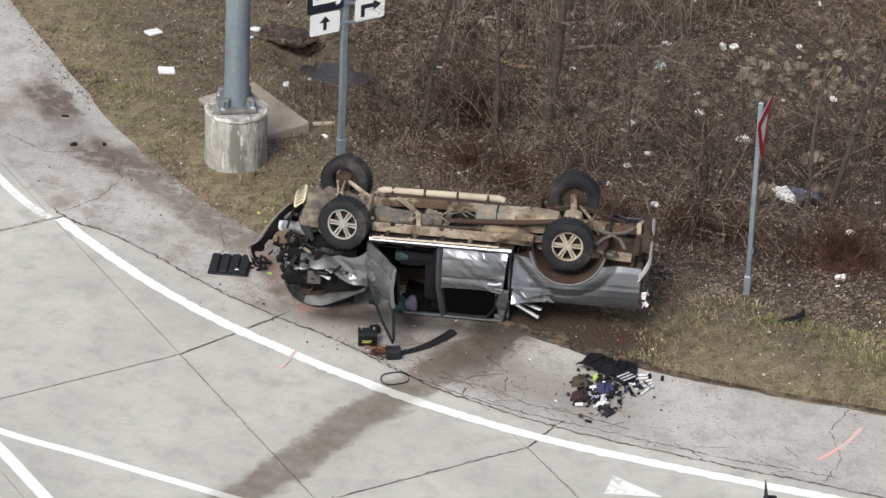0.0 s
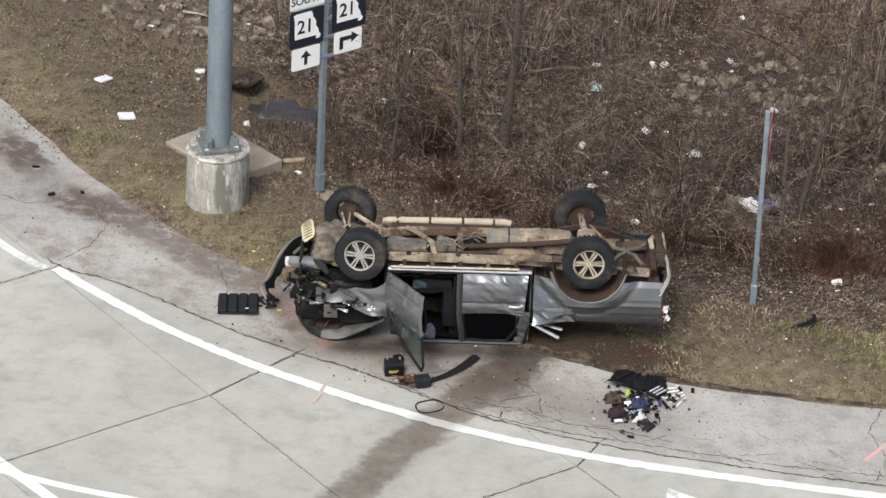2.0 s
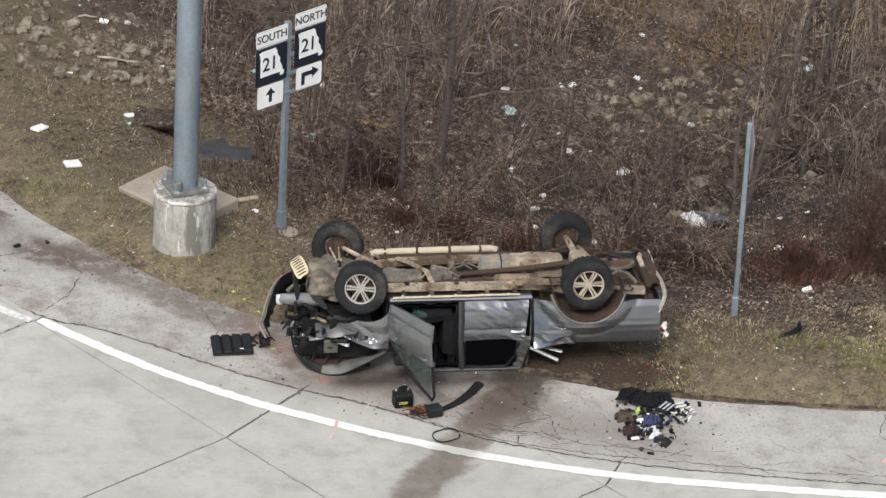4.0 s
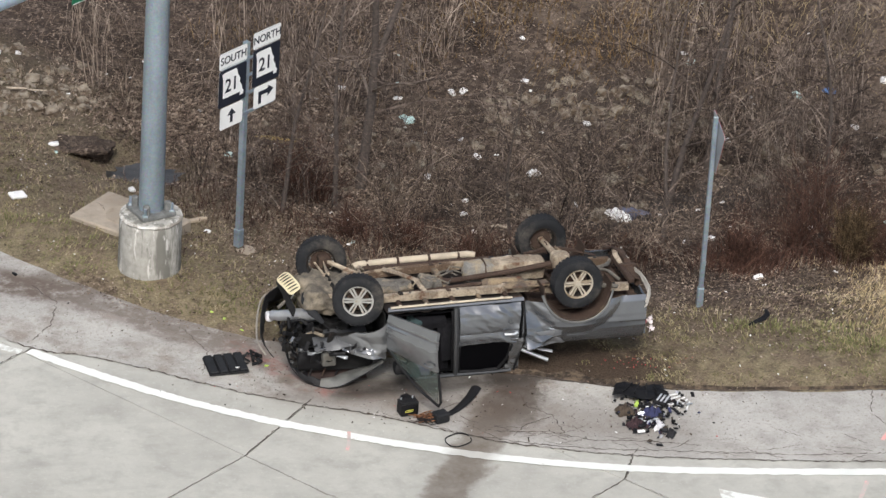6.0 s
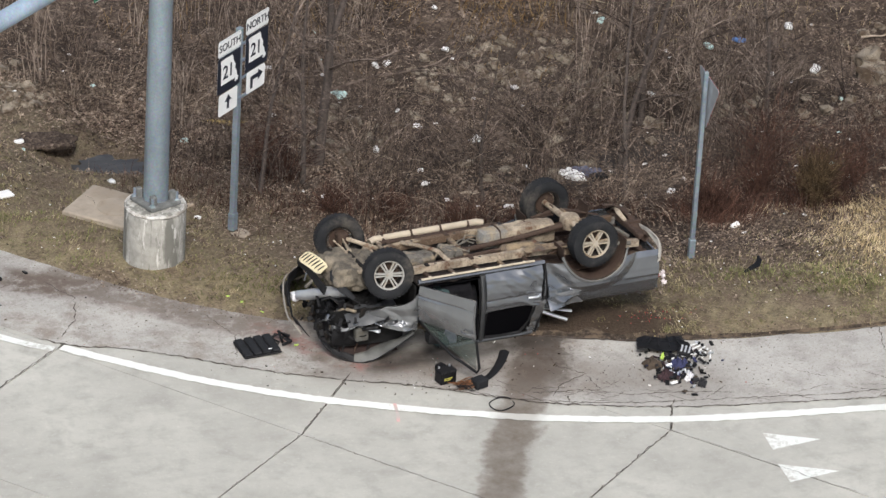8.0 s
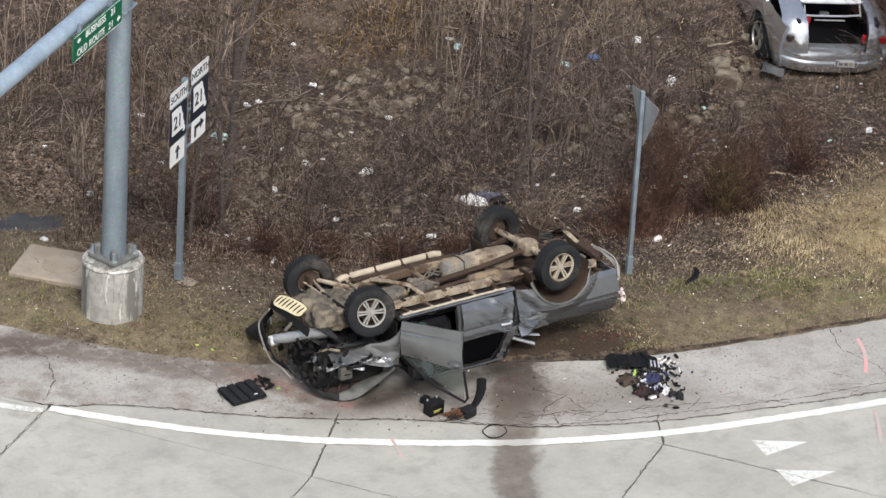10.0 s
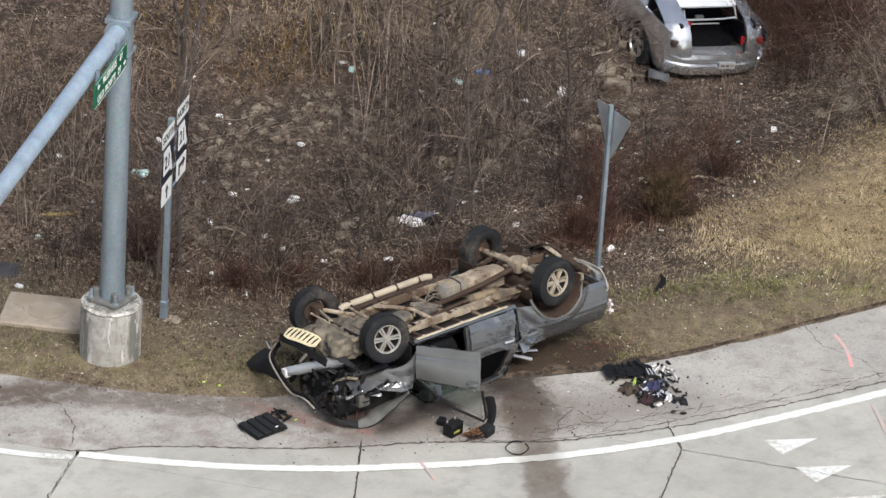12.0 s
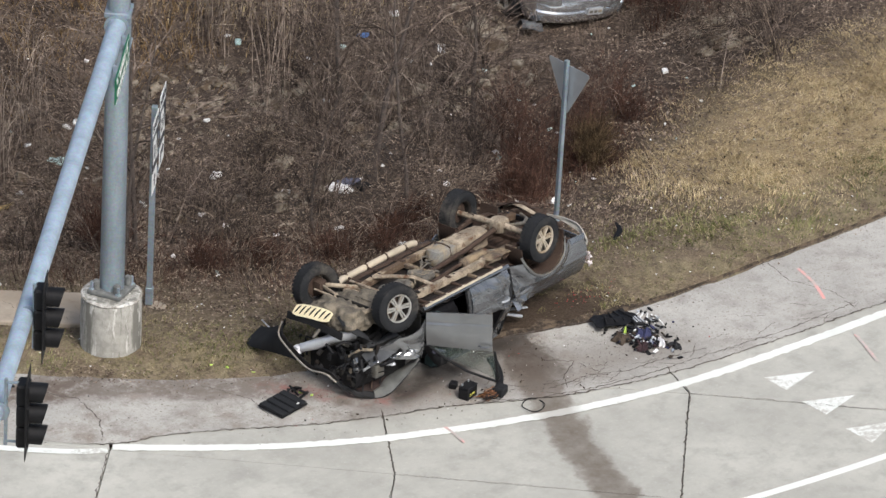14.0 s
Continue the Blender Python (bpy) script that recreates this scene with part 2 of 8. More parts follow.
def island(name, *cols, rough=0.9, spec=0.2):
    """One of several colours for each loose piece."""
    n = Nodes(name, rough, 0, spec)
    r = n.t.nodes.new("ShaderNodeNewGeometry").outputs["Random Per Island"]
    tuft = n.step(n.noise(n.coords(True), 6.0, 4, 0.65), 0.32, 0.68)
    r = n.math("ADD", n.math("MULTIPLY", r, 0.75), n.math("SUBTRACT", n.math("MULTIPLY", tuft, 0.6), 0.17), clamp=True)
    k = n.ramp(r, *[(i / max(1, len(cols) - 1), c) for i, c in enumerate(cols)])
    f = n.noise(n.coords(True), 1.1, 3, 0.6)
    k = n.mix(n.math("MULTIPLY", n.step(f, 0.4, 0.7), 0.45), k, tuple(v * 0.55 for v in cols[0]))
    return n.base(k)


def clear_glass(name, col):
    n = Nodes(name, 0.06, 0, 0.5)
    n.b.inputs["Alpha"].default_value = 0.22
    return n.base(col)


def streaked(name):
    """Cast concrete with runs of lime and grime down its sides and honeycombed patches."""
    n = Nodes(name, 0.92, 0, 0.25)
    c = n.coords(False)
    f, run, run2, pit = n.noise(c, 7.0, 8, 0.7), n.noise(c, 6.0, 6, 0.65, (1, 1, 0.18)), n.noise(c, 9.0, 6, 0.65, (1, 1, 0.25)), n.noise(c, 28.0, 5, 0.7)
    k = n.ramp(f, (0.3, (0.27, 0.265, 0.24)), (0.7, (0.47, 0.46, 0.425)))
    k = n.mix(n.math("MULTIPLY", n.step(run, 0.48, 0.60), 0.85), k, (0.15, 0.148, 0.13))
    k = n.mix(n.math("MULTIPLY", n.step(run2, 0.57, 0.65), 0.8), k, (0.66, 0.65, 0.62))
    k = n.mix(n.math("MULTIPLY", n.step(pit, 0.58, 0.68), 0.5), k, (0.13, 0.12, 0.105))
    n.bump(n.math("ADD", f, pit), 0.5, 0.015)
    return n.base(k)


def galvanised(name, col=(0.36, 0.40, 0.43), metal=0.55):
    n = Nodes(name, 0.5, metal, 0.5)
    c = n.coords(False, True)
    v = n.node("ShaderNodeTexVoronoi", Scale=38.0)
    n.link(c, v.inputs["Vector"])
    f = n.noise(c, 2.5, 7, 0.7, (1, 1, 0.25))
    k = n.ramp(f, (0.3, tuple(x * 0.75 for x in col)), (0.7, tuple(x * 1.15 for x in col)))
    k = n.mix(0.12, k, v.outputs["Color"], "OVERLAY")
    n.rough(n.math("ADD", n.math("MULTIPLY", f, 0.3), 0.35))
    return n.base(k)


MAT = {
    "slab": concrete("road_concrete", (0.452, 0.445, 0.402)),
    "shoulder": concrete("shoulder_concrete", (0.425, 0.412, 0.382), True),
    "white": paint("white_road_paint", (0.78, 0.80, 0.755), 0.40, (0.48, 0.465, 0.425), (0.57, 0.72)),
    "faded": paint("faded_road_paint", (0.80, 0.83, 0.79), 0.8, (0.47, 0.46, 0.42), cut=(0.42, 0.66)),
    "pink": paint("pink_marking_spray", (0.80, 0.40, 0.37), 0.9, (0.46, 0.42, 0.39), (0.36, 0.66)),
    "crack": simple("crack_fill", (0.075, 0.060, 0.050), 0.95, vary=0.5, scale=9, world=True),
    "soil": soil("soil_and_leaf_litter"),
    "grass": island("turf_blades", (0.10, 0.095, 0.042), (0.21, 0.185, 0.095), (0.32, 0.27, 0.16), (0.44, 0.375, 0.25)),
    "gold_grass": island("golden_brown_grass", (0.10, 0.058, 0.022), (0.22, 0.14, 0.06), (0.36, 0.255, 0.12)),
    "tan_blade": island("flattened_tan_grass", (0.08, 0.058, 0.040), (0.20, 0.152, 0.110), (0.31, 0.245, 0.18), (0.43, 0.35, 0.265)),
    "green": island("green_turf_blades", (0.09, 0.098, 0.036), (0.18, 0.183, 0.075), (0.31, 0.295, 0.145)),
    "straw": island("dead_grass_blades", (0.26, 0.19, 0.10), (0.43, 0.335, 0.19), (0.56, 0.45, 0.27), (0.66, 0.55, 0.36)),
    "weed": island("weed_stems", (0.016, 0.012, 0.010), (0.075, 0.055, 0.043), (0.20, 0.153, 0.119), (0.37, 0.30, 0.235)),
    "rust_weed": island("russet_stems", (0.024, 0.013, 0.010), (0.070, 0.035, 0.025), (0.14, 0.078, 0.055)),
    "gold_weed": island("golden_stems", (0.022, 0.015, 0.009), (0.075, 0.050, 0.027), (0.20, 0.145, 0.082)),
    "leaf": island("fallen_leaves", (0.022, 0.015, 0.011), (0.105, 0.075, 0.057), (0.225, 0.168, 0.128), (0.42, 0.345, 0.272)),
    "pale_leaf": island("bleached_leaves", (0.09, 0.070, 0.058), (0.20, 0.160, 0.130), (0.30, 0.25, 0.208), (0.44, 0.38, 0.325)),
    "damp_soil": simple("damp_dark_soil", (0.040, 0.031, 0.024), 0.9, vary=0.6, scale=14, bump=0.8, spec=0.2, dirt=(0.13, 0.098, 0.070), dirt_at=(0.44, 0.62)),
    "bark": simple("grey_brown_bark", (0.075, 0.060, 0.052), 0.95, vary=0.45, scale=18, bump=0.5),
    "twig": island("twig_bark", (0.018, 0.013, 0.011), (0.070, 0.052, 0.043), (0.155, 0.120, 0.099), (0.28, 0.226, 0.19)),
    "cane": island("pale_arching_canes", (0.045, 0.034, 0.028), (0.155, 0.119, 0.096), (0.29, 0.232, 0.190), (0.42, 0.35, 0.29)),
    "rock": simple("limestone_rock", (0.255, 0.222, 0.175), 0.95, vary=0.45, scale=5, bump=0.5, dirt=(0.085, 0.060, 0.040), dirt_at=(0.38, 0.60)),
    "ochre_wood": simple("ochre_rotten_wood", (0.34, 0.25, 0.10), 0.9, vary=0.4, scale=12, bump=0.4, dirt=(0.12, 0.085, 0.045), dirt_at=(0.5, 0.65)),
    "pole": galvanised("galvanised_steel", (0.27, 0.325, 0.37), 0.5),
    "plate_grey": simple("dull_plate_paint", (0.30, 0.31, 0.32), 0.5, vary=0.2, scale=12),
    "bolt_steel": simple("weathered_bolt_steel", (0.16, 0.165, 0.16), 0.8, 0.2, vary=0.4, scale=9, bump=0.3),
    "arm": galvanised("galvanised_arm_steel", (0.42, 0.52, 0.62), 0.4),
    "cast": streaked("cast_concrete"),
    "rim_paint": simple("chipped_rim_paint", (0.62, 0.61, 0.58), 0.9, vary=0.25, scale=9, bump=0.4, dirt=(0.25, 0.23, 0.20), dirt_at=(0.42, 0.55)),
    "pad": simple("pad_concrete", (0.34, 0.29, 0.23), 0.92, vary=0.25, scale=4, bump=0.25, dirt=(0.20, 0.155, 0.11), dirt_at=(0.5, 0.7)),
    "sign_white": simple("white_sign_sheet", (0.80, 0.81, 0.80), 0.45, vary=0.05, scale=3),
    "sign_black": simple("black_sign_sheet", (0.012, 0.016, 0.028), 0.45, vary=0.2, scale=3),
    "sign_back": simple("sign_back_aluminium", (0.50, 0.53, 0.55), 0.45, 0.6, vary=0.12, scale=2.5),
    "sign_red": simple("red_sign_sheet", (0.42, 0.02, 0.03), 0.45, vary=0.1, scale=3),
    "sign_green": simple("green_sign_sheet", (0.0, 0.115, 0.055), 0.45, vary=0.1, scale=3),
    "black": simple("black_plastic", (0.008, 0.008, 0.009), 0.55, vary=0.4, scale=8, spec=0.2),
    "puddle": simple("ditch_water", (0.050, 0.047, 0.043), 0.32, vary=0.6, scale=3),
}

def car_paint(name, col, mud=(0.20, 0.16, 0.115), amount=(0.56, 0.80), metal=0.72, gloss=0.22):
    """Metallic paint with scuffs to bare metal and dried mud."""
    n = Nodes(name, 0.38, metal, 0.5)
    c = n.coords(False, True)
    big, mid, fine = n.noise(c, 1.6, 6, 0.65), n.noise(c, 5.0, 4, 0.6, (1, 1, 0.6)), n.noise(c, 60, 5, 0.7)
    k = n.ramp(mid, (0.3, tuple(v * 0.93 for v in col)), (0.7, tuple(v * 1.07 for v in col)))
    scuff = n.noise(c, 3.0, 9, 0.75, (0.35, 1, 2.5))
    k = n.mix(n.math("MULTIPLY", n.step(scuff, 0.64, 0.76), 0.3), k, tuple(min(1, v * 2.6) for v in col))
    dirt = n.step(n.math("ADD", n.math("MULTIPLY", big, 0.75), n.math("MULTIPLY", fine, 0.25)), *amount)
    k = n.mix(n.math("MULTIPLY", dirt, 0.55), k, mud)
    n.rough(n.math("ADD", gloss, n.math("ADD", n.math("MULTIPLY", dirt, 0.35), n.math("MULTIPLY", mid, 0.14))))
    n.link(n.math("MULTIPLY", n.math("SUBTRACT", 1.0, n.math("MULTIPLY", dirt, 0.6)), metal), n.b.inputs["Metallic"])
    n.bump(n.math("ADD", n.math("MULTIPLY", mid, 0.25), n.math("MULTIPLY", big, 2)), 0.05, 0.02)
    return n.base(k)


def underbody(name, col, rust=(0.105, 0.048, 0.026), at=(0.5, 0.68), mud=(0.42, 0.32, 0.195), mud_at=(0.45, 0.6)):
    """Steel caked in dry tan mud, with rust showing."""
    n = Nodes(name, 0.85, 0.0, 0.3)
    c = n.coords(False, True)
    a, b, f = n.noise(c, 3.2, 8, 0.7), n.noise(c, 6.5, 8, 0.7), n.noise(c, 45, 6, 0.7)
    k = n.ramp(f, (0.3, tuple(v * 0.6 for v in col)), (0.7, tuple(v * 1.3 for v in col)))
    k = n.mix(n.step(b, *at), k, rust)
    k = n.mix(n.step(a, *mud_at), k, n.ramp(f, (0.3, tuple(v * 0.75 for v in mud)), (0.7, tuple(v * 1.15 for v in mud))))
    n.bump(n.math("ADD", f, a), 0.5, 0.012)
    return n.base(k)


MAT.update({
    "grey_paint": car_paint("dark_grey_metallic_paint", (0.205, 0.216, 0.230), gloss=0.12),
    "grey_clean": car_paint("grey_metallic_paint", (0.26, 0.269, 0.277), amount=(0.62, 0.88), gloss=0.14),
    # truck grey made paler and glossier for bright sky reflections on the folds
    "wing_paint": car_paint("sky_bright_grey_paint", (0.30, 0.315, 0.335), amount=(0.62, 0.85), metal=0.7, gloss=0.10),
    # sky's reflection put into the colour: a paler, less metallic copy of silver_paint
    "silver_sky_lid": car_paint("sky_paled_silver_paint", (0.80, 0.825, 0.86), (0.30, 0.27, 0.23), (0.74, 0.94), 0.30, 0.08),
    "silver_paint": car_paint("silver_metallic_paint", (0.72, 0.745, 0.78), (0.30, 0.27, 0.23), (0.70, 0.92), 0.86, 0.05),
    "rail": underbody("frame_rail_steel", (0.115, 0.078, 0.052), rust=(0.075, 0.042, 0.028), mud=(0.36, 0.29, 0.205), mud_at=(0.49, 0.62)),
    "mud_steel": underbody("mud_caked_steel", (0.11, 0.085, 0.065), mud=(0.27, 0.205, 0.13)),
    "tan_steel": underbody("tan_mud_steel", (0.245, 0.20, 0.148), at=(0.50, 0.66), mud=(0.43, 0.36, 0.27), mud_at=(0.46, 0.60)),
    "rust_steel": underbody("rusty_steel", (0.058, 0.038, 0.028), rust=(0.040, 0.021, 0.014), mud=(0.17, 0.128, 0.088), mud_at=(0.56, 0.76)),
    # greasy steel, darkened further for shade among the underbody parts
    "dark_steel": underbody("shade_dark_greasy_steel", (0.012, 0.011, 0.010), rust=(0.022, 0.014, 0.011), mud=(0.07, 0.053, 0.037), mud_at=(0.60, 0.80)),
    "grey_steel": underbody("grey_alloy_casting", (0.13, 0.12, 0.105), rust=(0.060, 0.048, 0.037), mud=(0.31, 0.25, 0.17), mud_at=(0.48, 0.68)),
    # near black under its mud: shade between the rails is in the colour
    "floor_steel": underbody("shade_dark_floor_steel", (0.016, 0.012, 0.010), rust=(0.011, 0.008, 0.007), mud=(0.085, 0.062, 0.042), mud_at=(0.56, 0.72)),
    "tank": underbody("dusty_tank_skin", (0.22, 0.215, 0.20), rust=(0.20, 0.17, 0.13), mud=(0.33, 0.265, 0.175), mud_at=(0.42, 0.66)),
    "engine_mud": underbody("mud_splashed_undertray", (0.105, 0.092, 0.074), rust=(0.060, 0.050, 0.040), at=(0.55, 0.72), mud=(0.235, 0.200, 0.150), mud_at=(0.42, 0.66)),
    "tyre": simple("tyre_rubber", (0.018, 0.019, 0.021), 0.85, vary=0.25, scale=6, bump=0.15, spec=0.2, dirt=(0.095, 0.085, 0.073), dirt_at=(0.48, 0.72)),
    "alloy": simple("cast_alloy_wheel", (0.46, 0.455, 0.43), 0.35, 0.6, vary=0.15, scale=6, dirt=(0.26, 0.19, 0.11), dirt_at=(0.5, 0.68)),
    "alloy_muddy": simple("muddy_alloy_wheel", (0.48, 0.43, 0.35), 0.55, 0.4, vary=0.2, scale=6, dirt=(0.26, 0.20, 0.13), dirt_at=(0.46, 0.66)),
    "rim_dark": simple("wheel_barrel", (0.022, 0.018, 0.015), 0.8, 0.2, vary=0.35, scale=8),
    "cream": simple("cream_skid_plate", (0.72, 0.64, 0.42), 0.6, vary=0.12, scale=6, dirt=(0.35, 0.27, 0.16), dirt_at=(0.58, 0.75)),
    "trim": simple("black_trim", (0.012, 0.012, 0.013), 0.6, vary=0.4, scale=6, spec=0.2, dirt=(0.07, 0.058, 0.047), dirt_at=(0.60, 0.85)),
    # interior shade is put into these two colours, hence near black
    "cabin": simple("shade_black_cabin_trim", (0.005, 0.005, 0.006), 0.95, vary=0.4, scale=5, spec=0.08),
    "seat": simple("shaded_grey_seat_cloth", (0.014, 0.014, 0.016), 0.95, vary=0.3, scale=20, spec=0.05),
    "aqua": simple("aqua_cloth", (0.028, 0.052, 0.054), 0.95, vary=0.2, scale=12),
    "violet_cloth": simple("pale_violet_cloth", (0.10, 0.105, 0.15), 0.95, vary=0.3, scale=12),
    "cloth_white": simple("pale_cloth", (0.62, 0.62, 0.64), 0.95, vary=0.15, scale=12),
    "chrome": simple("bright_alloy", (0.74, 0.76, 0.79), 0.28, 0.75, vary=0.12, scale=6),
    "engine_black": simple("greasy_black_metal", (0.010, 0.010, 0.010), 0.8, vary=0.5, scale=9, spec=0.15, dirt=(0.030, 0.026, 0.022), dirt_at=(0.58, 0.8)),
    "tan_tube": simple("dusty_tan_tube", (0.44, 0.378, 0.288), 0.75, vary=0.22, scale=3, dirt=(0.24, 0.178, 0.11), dirt_at=(0.52, 0.74)),
    "flange": simple("pale_dusty_flange", (0.50, 0.435, 0.33), 0.75, vary=0.2, scale=5, dirt=(0.24, 0.18, 0.115), dirt_at=(0.56, 0.72)),
    "liner": simple("hood_liner", (0.016, 0.017, 0.019), 0.75, vary=0.3, scale=5, spec=0.2, dirt=(0.05, 0.044, 0.037), dirt_at=(0.58, 0.80)),
    "hood_rim": simple("scraped_hood_rim", (0.30, 0.275, 0.24), 0.6, 0.2, vary=0.25, scale=6, dirt=(0.15, 0.12, 0.09), dirt_at=(0.5, 0.65)),
    "hood_in": simple("hood_inside_paint", (0.095, 0.097, 0.092), 0.55, 0.1, vary=0.4, scale=5, dirt=(0.08, 0.07, 0.052), dirt_at=(0.45, 0.65)),
    "dull_grey": simple("creased_dull_grey_paint", (0.085, 0.088, 0.092), 0.36, 0.45, vary=0.25, scale=4, dirt=(0.065, 0.056, 0.046), dirt_at=(0.56, 0.76)),
    "pale_bumper": simple("pale_dusty_bumper", (0.46, 0.435, 0.385), 0.5, 0.15, vary=0.18, scale=5, dirt=(0.24, 0.19, 0.13), dirt_at=(0.55, 0.75)),
    "beam_steel": simple("scraped_beam_steel", (0.50, 0.515, 0.535), 0.32, 0.55, vary=0.22, scale=5, dirt=(0.20, 0.18, 0.155), dirt_at=(0.56, 0.78)),
    "flare": simple("dusty_grey_flare", (0.125, 0.128, 0.125), 0.5, 0.25, vary=0.18, scale=6, dirt=(0.16, 0.135, 0.105), dirt_at=(0.52, 0.78)),
    "boot_trim": simple("dark_blue_grey_boot_trim", (0.010, 0.011, 0.020), 0.5, vary=0.4, scale=5, spec=0.3),
    "red_glass": simple("red_lens", (0.26, 0.012, 0.016), 0.2, vary=0.2, scale=8),
    "smoked_lens": simple("smoked_lens", (0.045, 0.03, 0.03), 0.25, vary=0.4, scale=9),
    "pale_lens": simple("broken_clear_lens", (0.75, 0.68, 0.68), 0.25, vary=0.2, scale=20),
    "brownred": simple("dark_red_housing", (0.030, 0.017, 0.014), 0.8, vary=0.3, scale=6),
    "green_glass": clear_glass("green_tinted_glass", (0.10, 0.13, 0.115)),
    # opaque and near black: the unlit interior is painted onto the pane
    "glass_dark": simple("shade_black_glass", (0.003, 0.003, 0.004), 0.5, vary=0.2, scale=2, spec=0.05),
})

# ---- mesh helpers ----


class Build:
    """Collects vertices and faces for one mesh."""

    def __init__(self):
        self.v, self.f = [], []

    def add(self, verts, faces, m=None):
        o = len(self.v)
        self.v += [tuple(m @ Vector(p)) for p in verts] if m else [tuple(p) for p in verts]
        self.f += [tuple(i + o for i in q) for q in faces]
        return self

    def box(self, x0, x1, y0, y1, z0, z1, c=0.01, m=None):
        """A box with chamfered edges."""
        c = min(c, (x1 - x0) * 0.45, (y1 - y0) * 0.45, (z1 - z0) * 0.45)
        v, idx = [], {}
        for sx in (0, 1):
            for sy in (0, 1):
                for sz in (0, 1):
                    p = ((x0, x1)[sx], (y0, y1)[sy], (z0, z1)[sz])
                    s = [(1, -1)[k] * c for k in (sx, sy, sz)]
                    for ax in range(3):
                        q = [p[k] + (0 if k == ax else s[k]) for k in range(3)]
                        idx[sx, sy, sz, ax] = len(v)
                        v.append(q)
        f = []
        for ax in range(3):
            o = [k for k in range(3) if k != ax]
            for side in (0, 1):
                q = []
                for a, b in ((0, 0), (1, 0), (1, 1), (0, 1)):
                    key = [0, 0, 0]
                    key[ax], key[o[0]], key[o[1]] = side, a, b
                    q.append(idx[(*key, ax)])
                f.append(q)
            for a in (0, 1):
                for b in (0, 1):
                    k0, k1 = [0, 0, 0], [0, 0, 0]
                    k0[o[0]], k0[o[1]], k1[o[0]], k1[o[1]] = a, b, a, b
                    k1[ax] = 1
                    f.append((idx[(*k0, o[0])], idx[(*k1, o[0])], idx[(*k1, o[1])], idx[(*k0, o[1])]))
        for sx in (0, 1):
            for sy in (0, 1):
                for sz in (0, 1):
                    f.append([idx[sx, sy, sz, k] for k in range(3)])
        return self.add(v, f, m)

    def tube(self, pts, r, n=8, cap=True, m=None, flat=1.0):
        """A tube through points; r is one radius or one for each point."""
        pts = [Vector(p) for p in pts]
        rs = [r] * len(pts) if isinstance(r, (int, float)) else list(r)
        v, f = [], []
        side = None
        for k, p in enumerate(pts):
            d = (pts[min(k + 1, len(pts) - 1)] - pts[max(k - 1, 0)]).normalized()
            if side is None:
                side = d.orthogonal().normalized() if abs(d.z) > 0.9 else d.cross(Vector((0, 0, 1))).normalized()
            side = (side - d * side.dot(d)).normalized()
            up = d.cross(side)
            for j in range(n):
                a = 2 * math.pi * j / n
                v.append(p + rs[k] * (math.cos(a) * side + flat * math.sin(a) * up))
        for k in range(len(pts) - 1):
            for j in range(n):
                a, b = k * n + j, k * n + (j + 1) % n
                f.append((a, b, b + n, a + n))
        if cap:
            f.append(tuple(range(n))[::-1])
            f.append(tuple(range((len(pts) - 1) * n, len(pts) * n)))
        return self.add(v, f, m)

    def lathe(self, prof, n=24, m=None, closed=False):
        """A profile of (radius, height) turned round the z axis."""
        v, f = [], []
        for r, z in prof:
            for j in range(n):
                a = 2 * math.pi * j / n
                v.append((r * math.cos(a), r * math.sin(a), z))
        k = len(prof)
        for i in range(k if closed else k - 1):
            i2 = (i + 1) % k
            for j in range(n):
                f.append((i * n + j, i * n + (j + 1) % n, i2 * n + (j + 1) % n, i2 * n + j))
        if not closed:
            for i, turn in ((0, -1), (k - 1, 1)):
                if prof[i][0] > 1e-5:
                    f.append(tuple(range(i * n, i * n + n))[::turn])
        return self.add(v, f, m)

    def sheet(self, nu, nv, fn, thick=0.0, m=None):
        """A grid of nu by nv cells; fn(u, v) gives the place; thick gives it a back and a rim."""
        v = [Vector(fn(i / nu, j / nv)) for j in range(nv + 1) for i in range(nu + 1)]
        w1 = nu + 1
        f = [(j * w1 + i, j * w1 + i + 1, (j + 1) * w1 + i + 1, (j + 1) * w1 + i) for j in range(nv) for i in range(nu)]
        if thick:
            nor = [Vector((0, 0, 0)) for _ in v]
            for q in f:
                k = (v[q[2]] - v[q[0]]).cross(v[q[3]] - v[q[1]])
                for i in q:
                    nor[i] += k
            o = len(v)
            v += [p - n.normalized() * thick for p, n in zip(v, nor)]
            f += [tuple(i + o for i in q[::-1]) for q in f]
            rim = [i for i in range(nu)] + [nu + j * w1 for j in range(nv)]
            rim += [nv * w1 + nu - i for i in range(nu)] + [(nv - j) * w1 for j in range(nv)]
            for a, b in zip(rim, rim[1:] + rim[:1]):
                f.append((b, a, a + o, b + o))
        return self.add(v, f, m)

    def plate(self, outline, z0, z1, m=None):
        """An outline in x, y given a thickness."""
        n = len(outline)
        v = [(x, y, z0) for x, y in outline] + [(x, y, z1) for x, y in outline]
        f = [tuple(range(n))[::-1], tuple(range(n, 2 * n))]
        f += [(i, (i + 1) % n, (i + 1) % n + n, i + n) for i in range(n)]
        return self.add(v, f, m)

    def moved(self, m):
        self.v = [tuple(m @ Vector(p)) for p in self.v]
        return self

    def mesh(self, name, smooth=True, sharp=35):
        me = bpy.data.meshes.new(name)
        me.from_pydata(self.v, [], self.f)
        me.validate()
        bm = bmesh.new()
        bm.from_mesh(me)
        bmesh.ops.recalc_face_normals(bm, faces=bm.faces)
        for e in bm.edges:
            e.smooth = len(e.link_faces) == 2 and e.calc_face_angle(3.2) < radians(sharp)
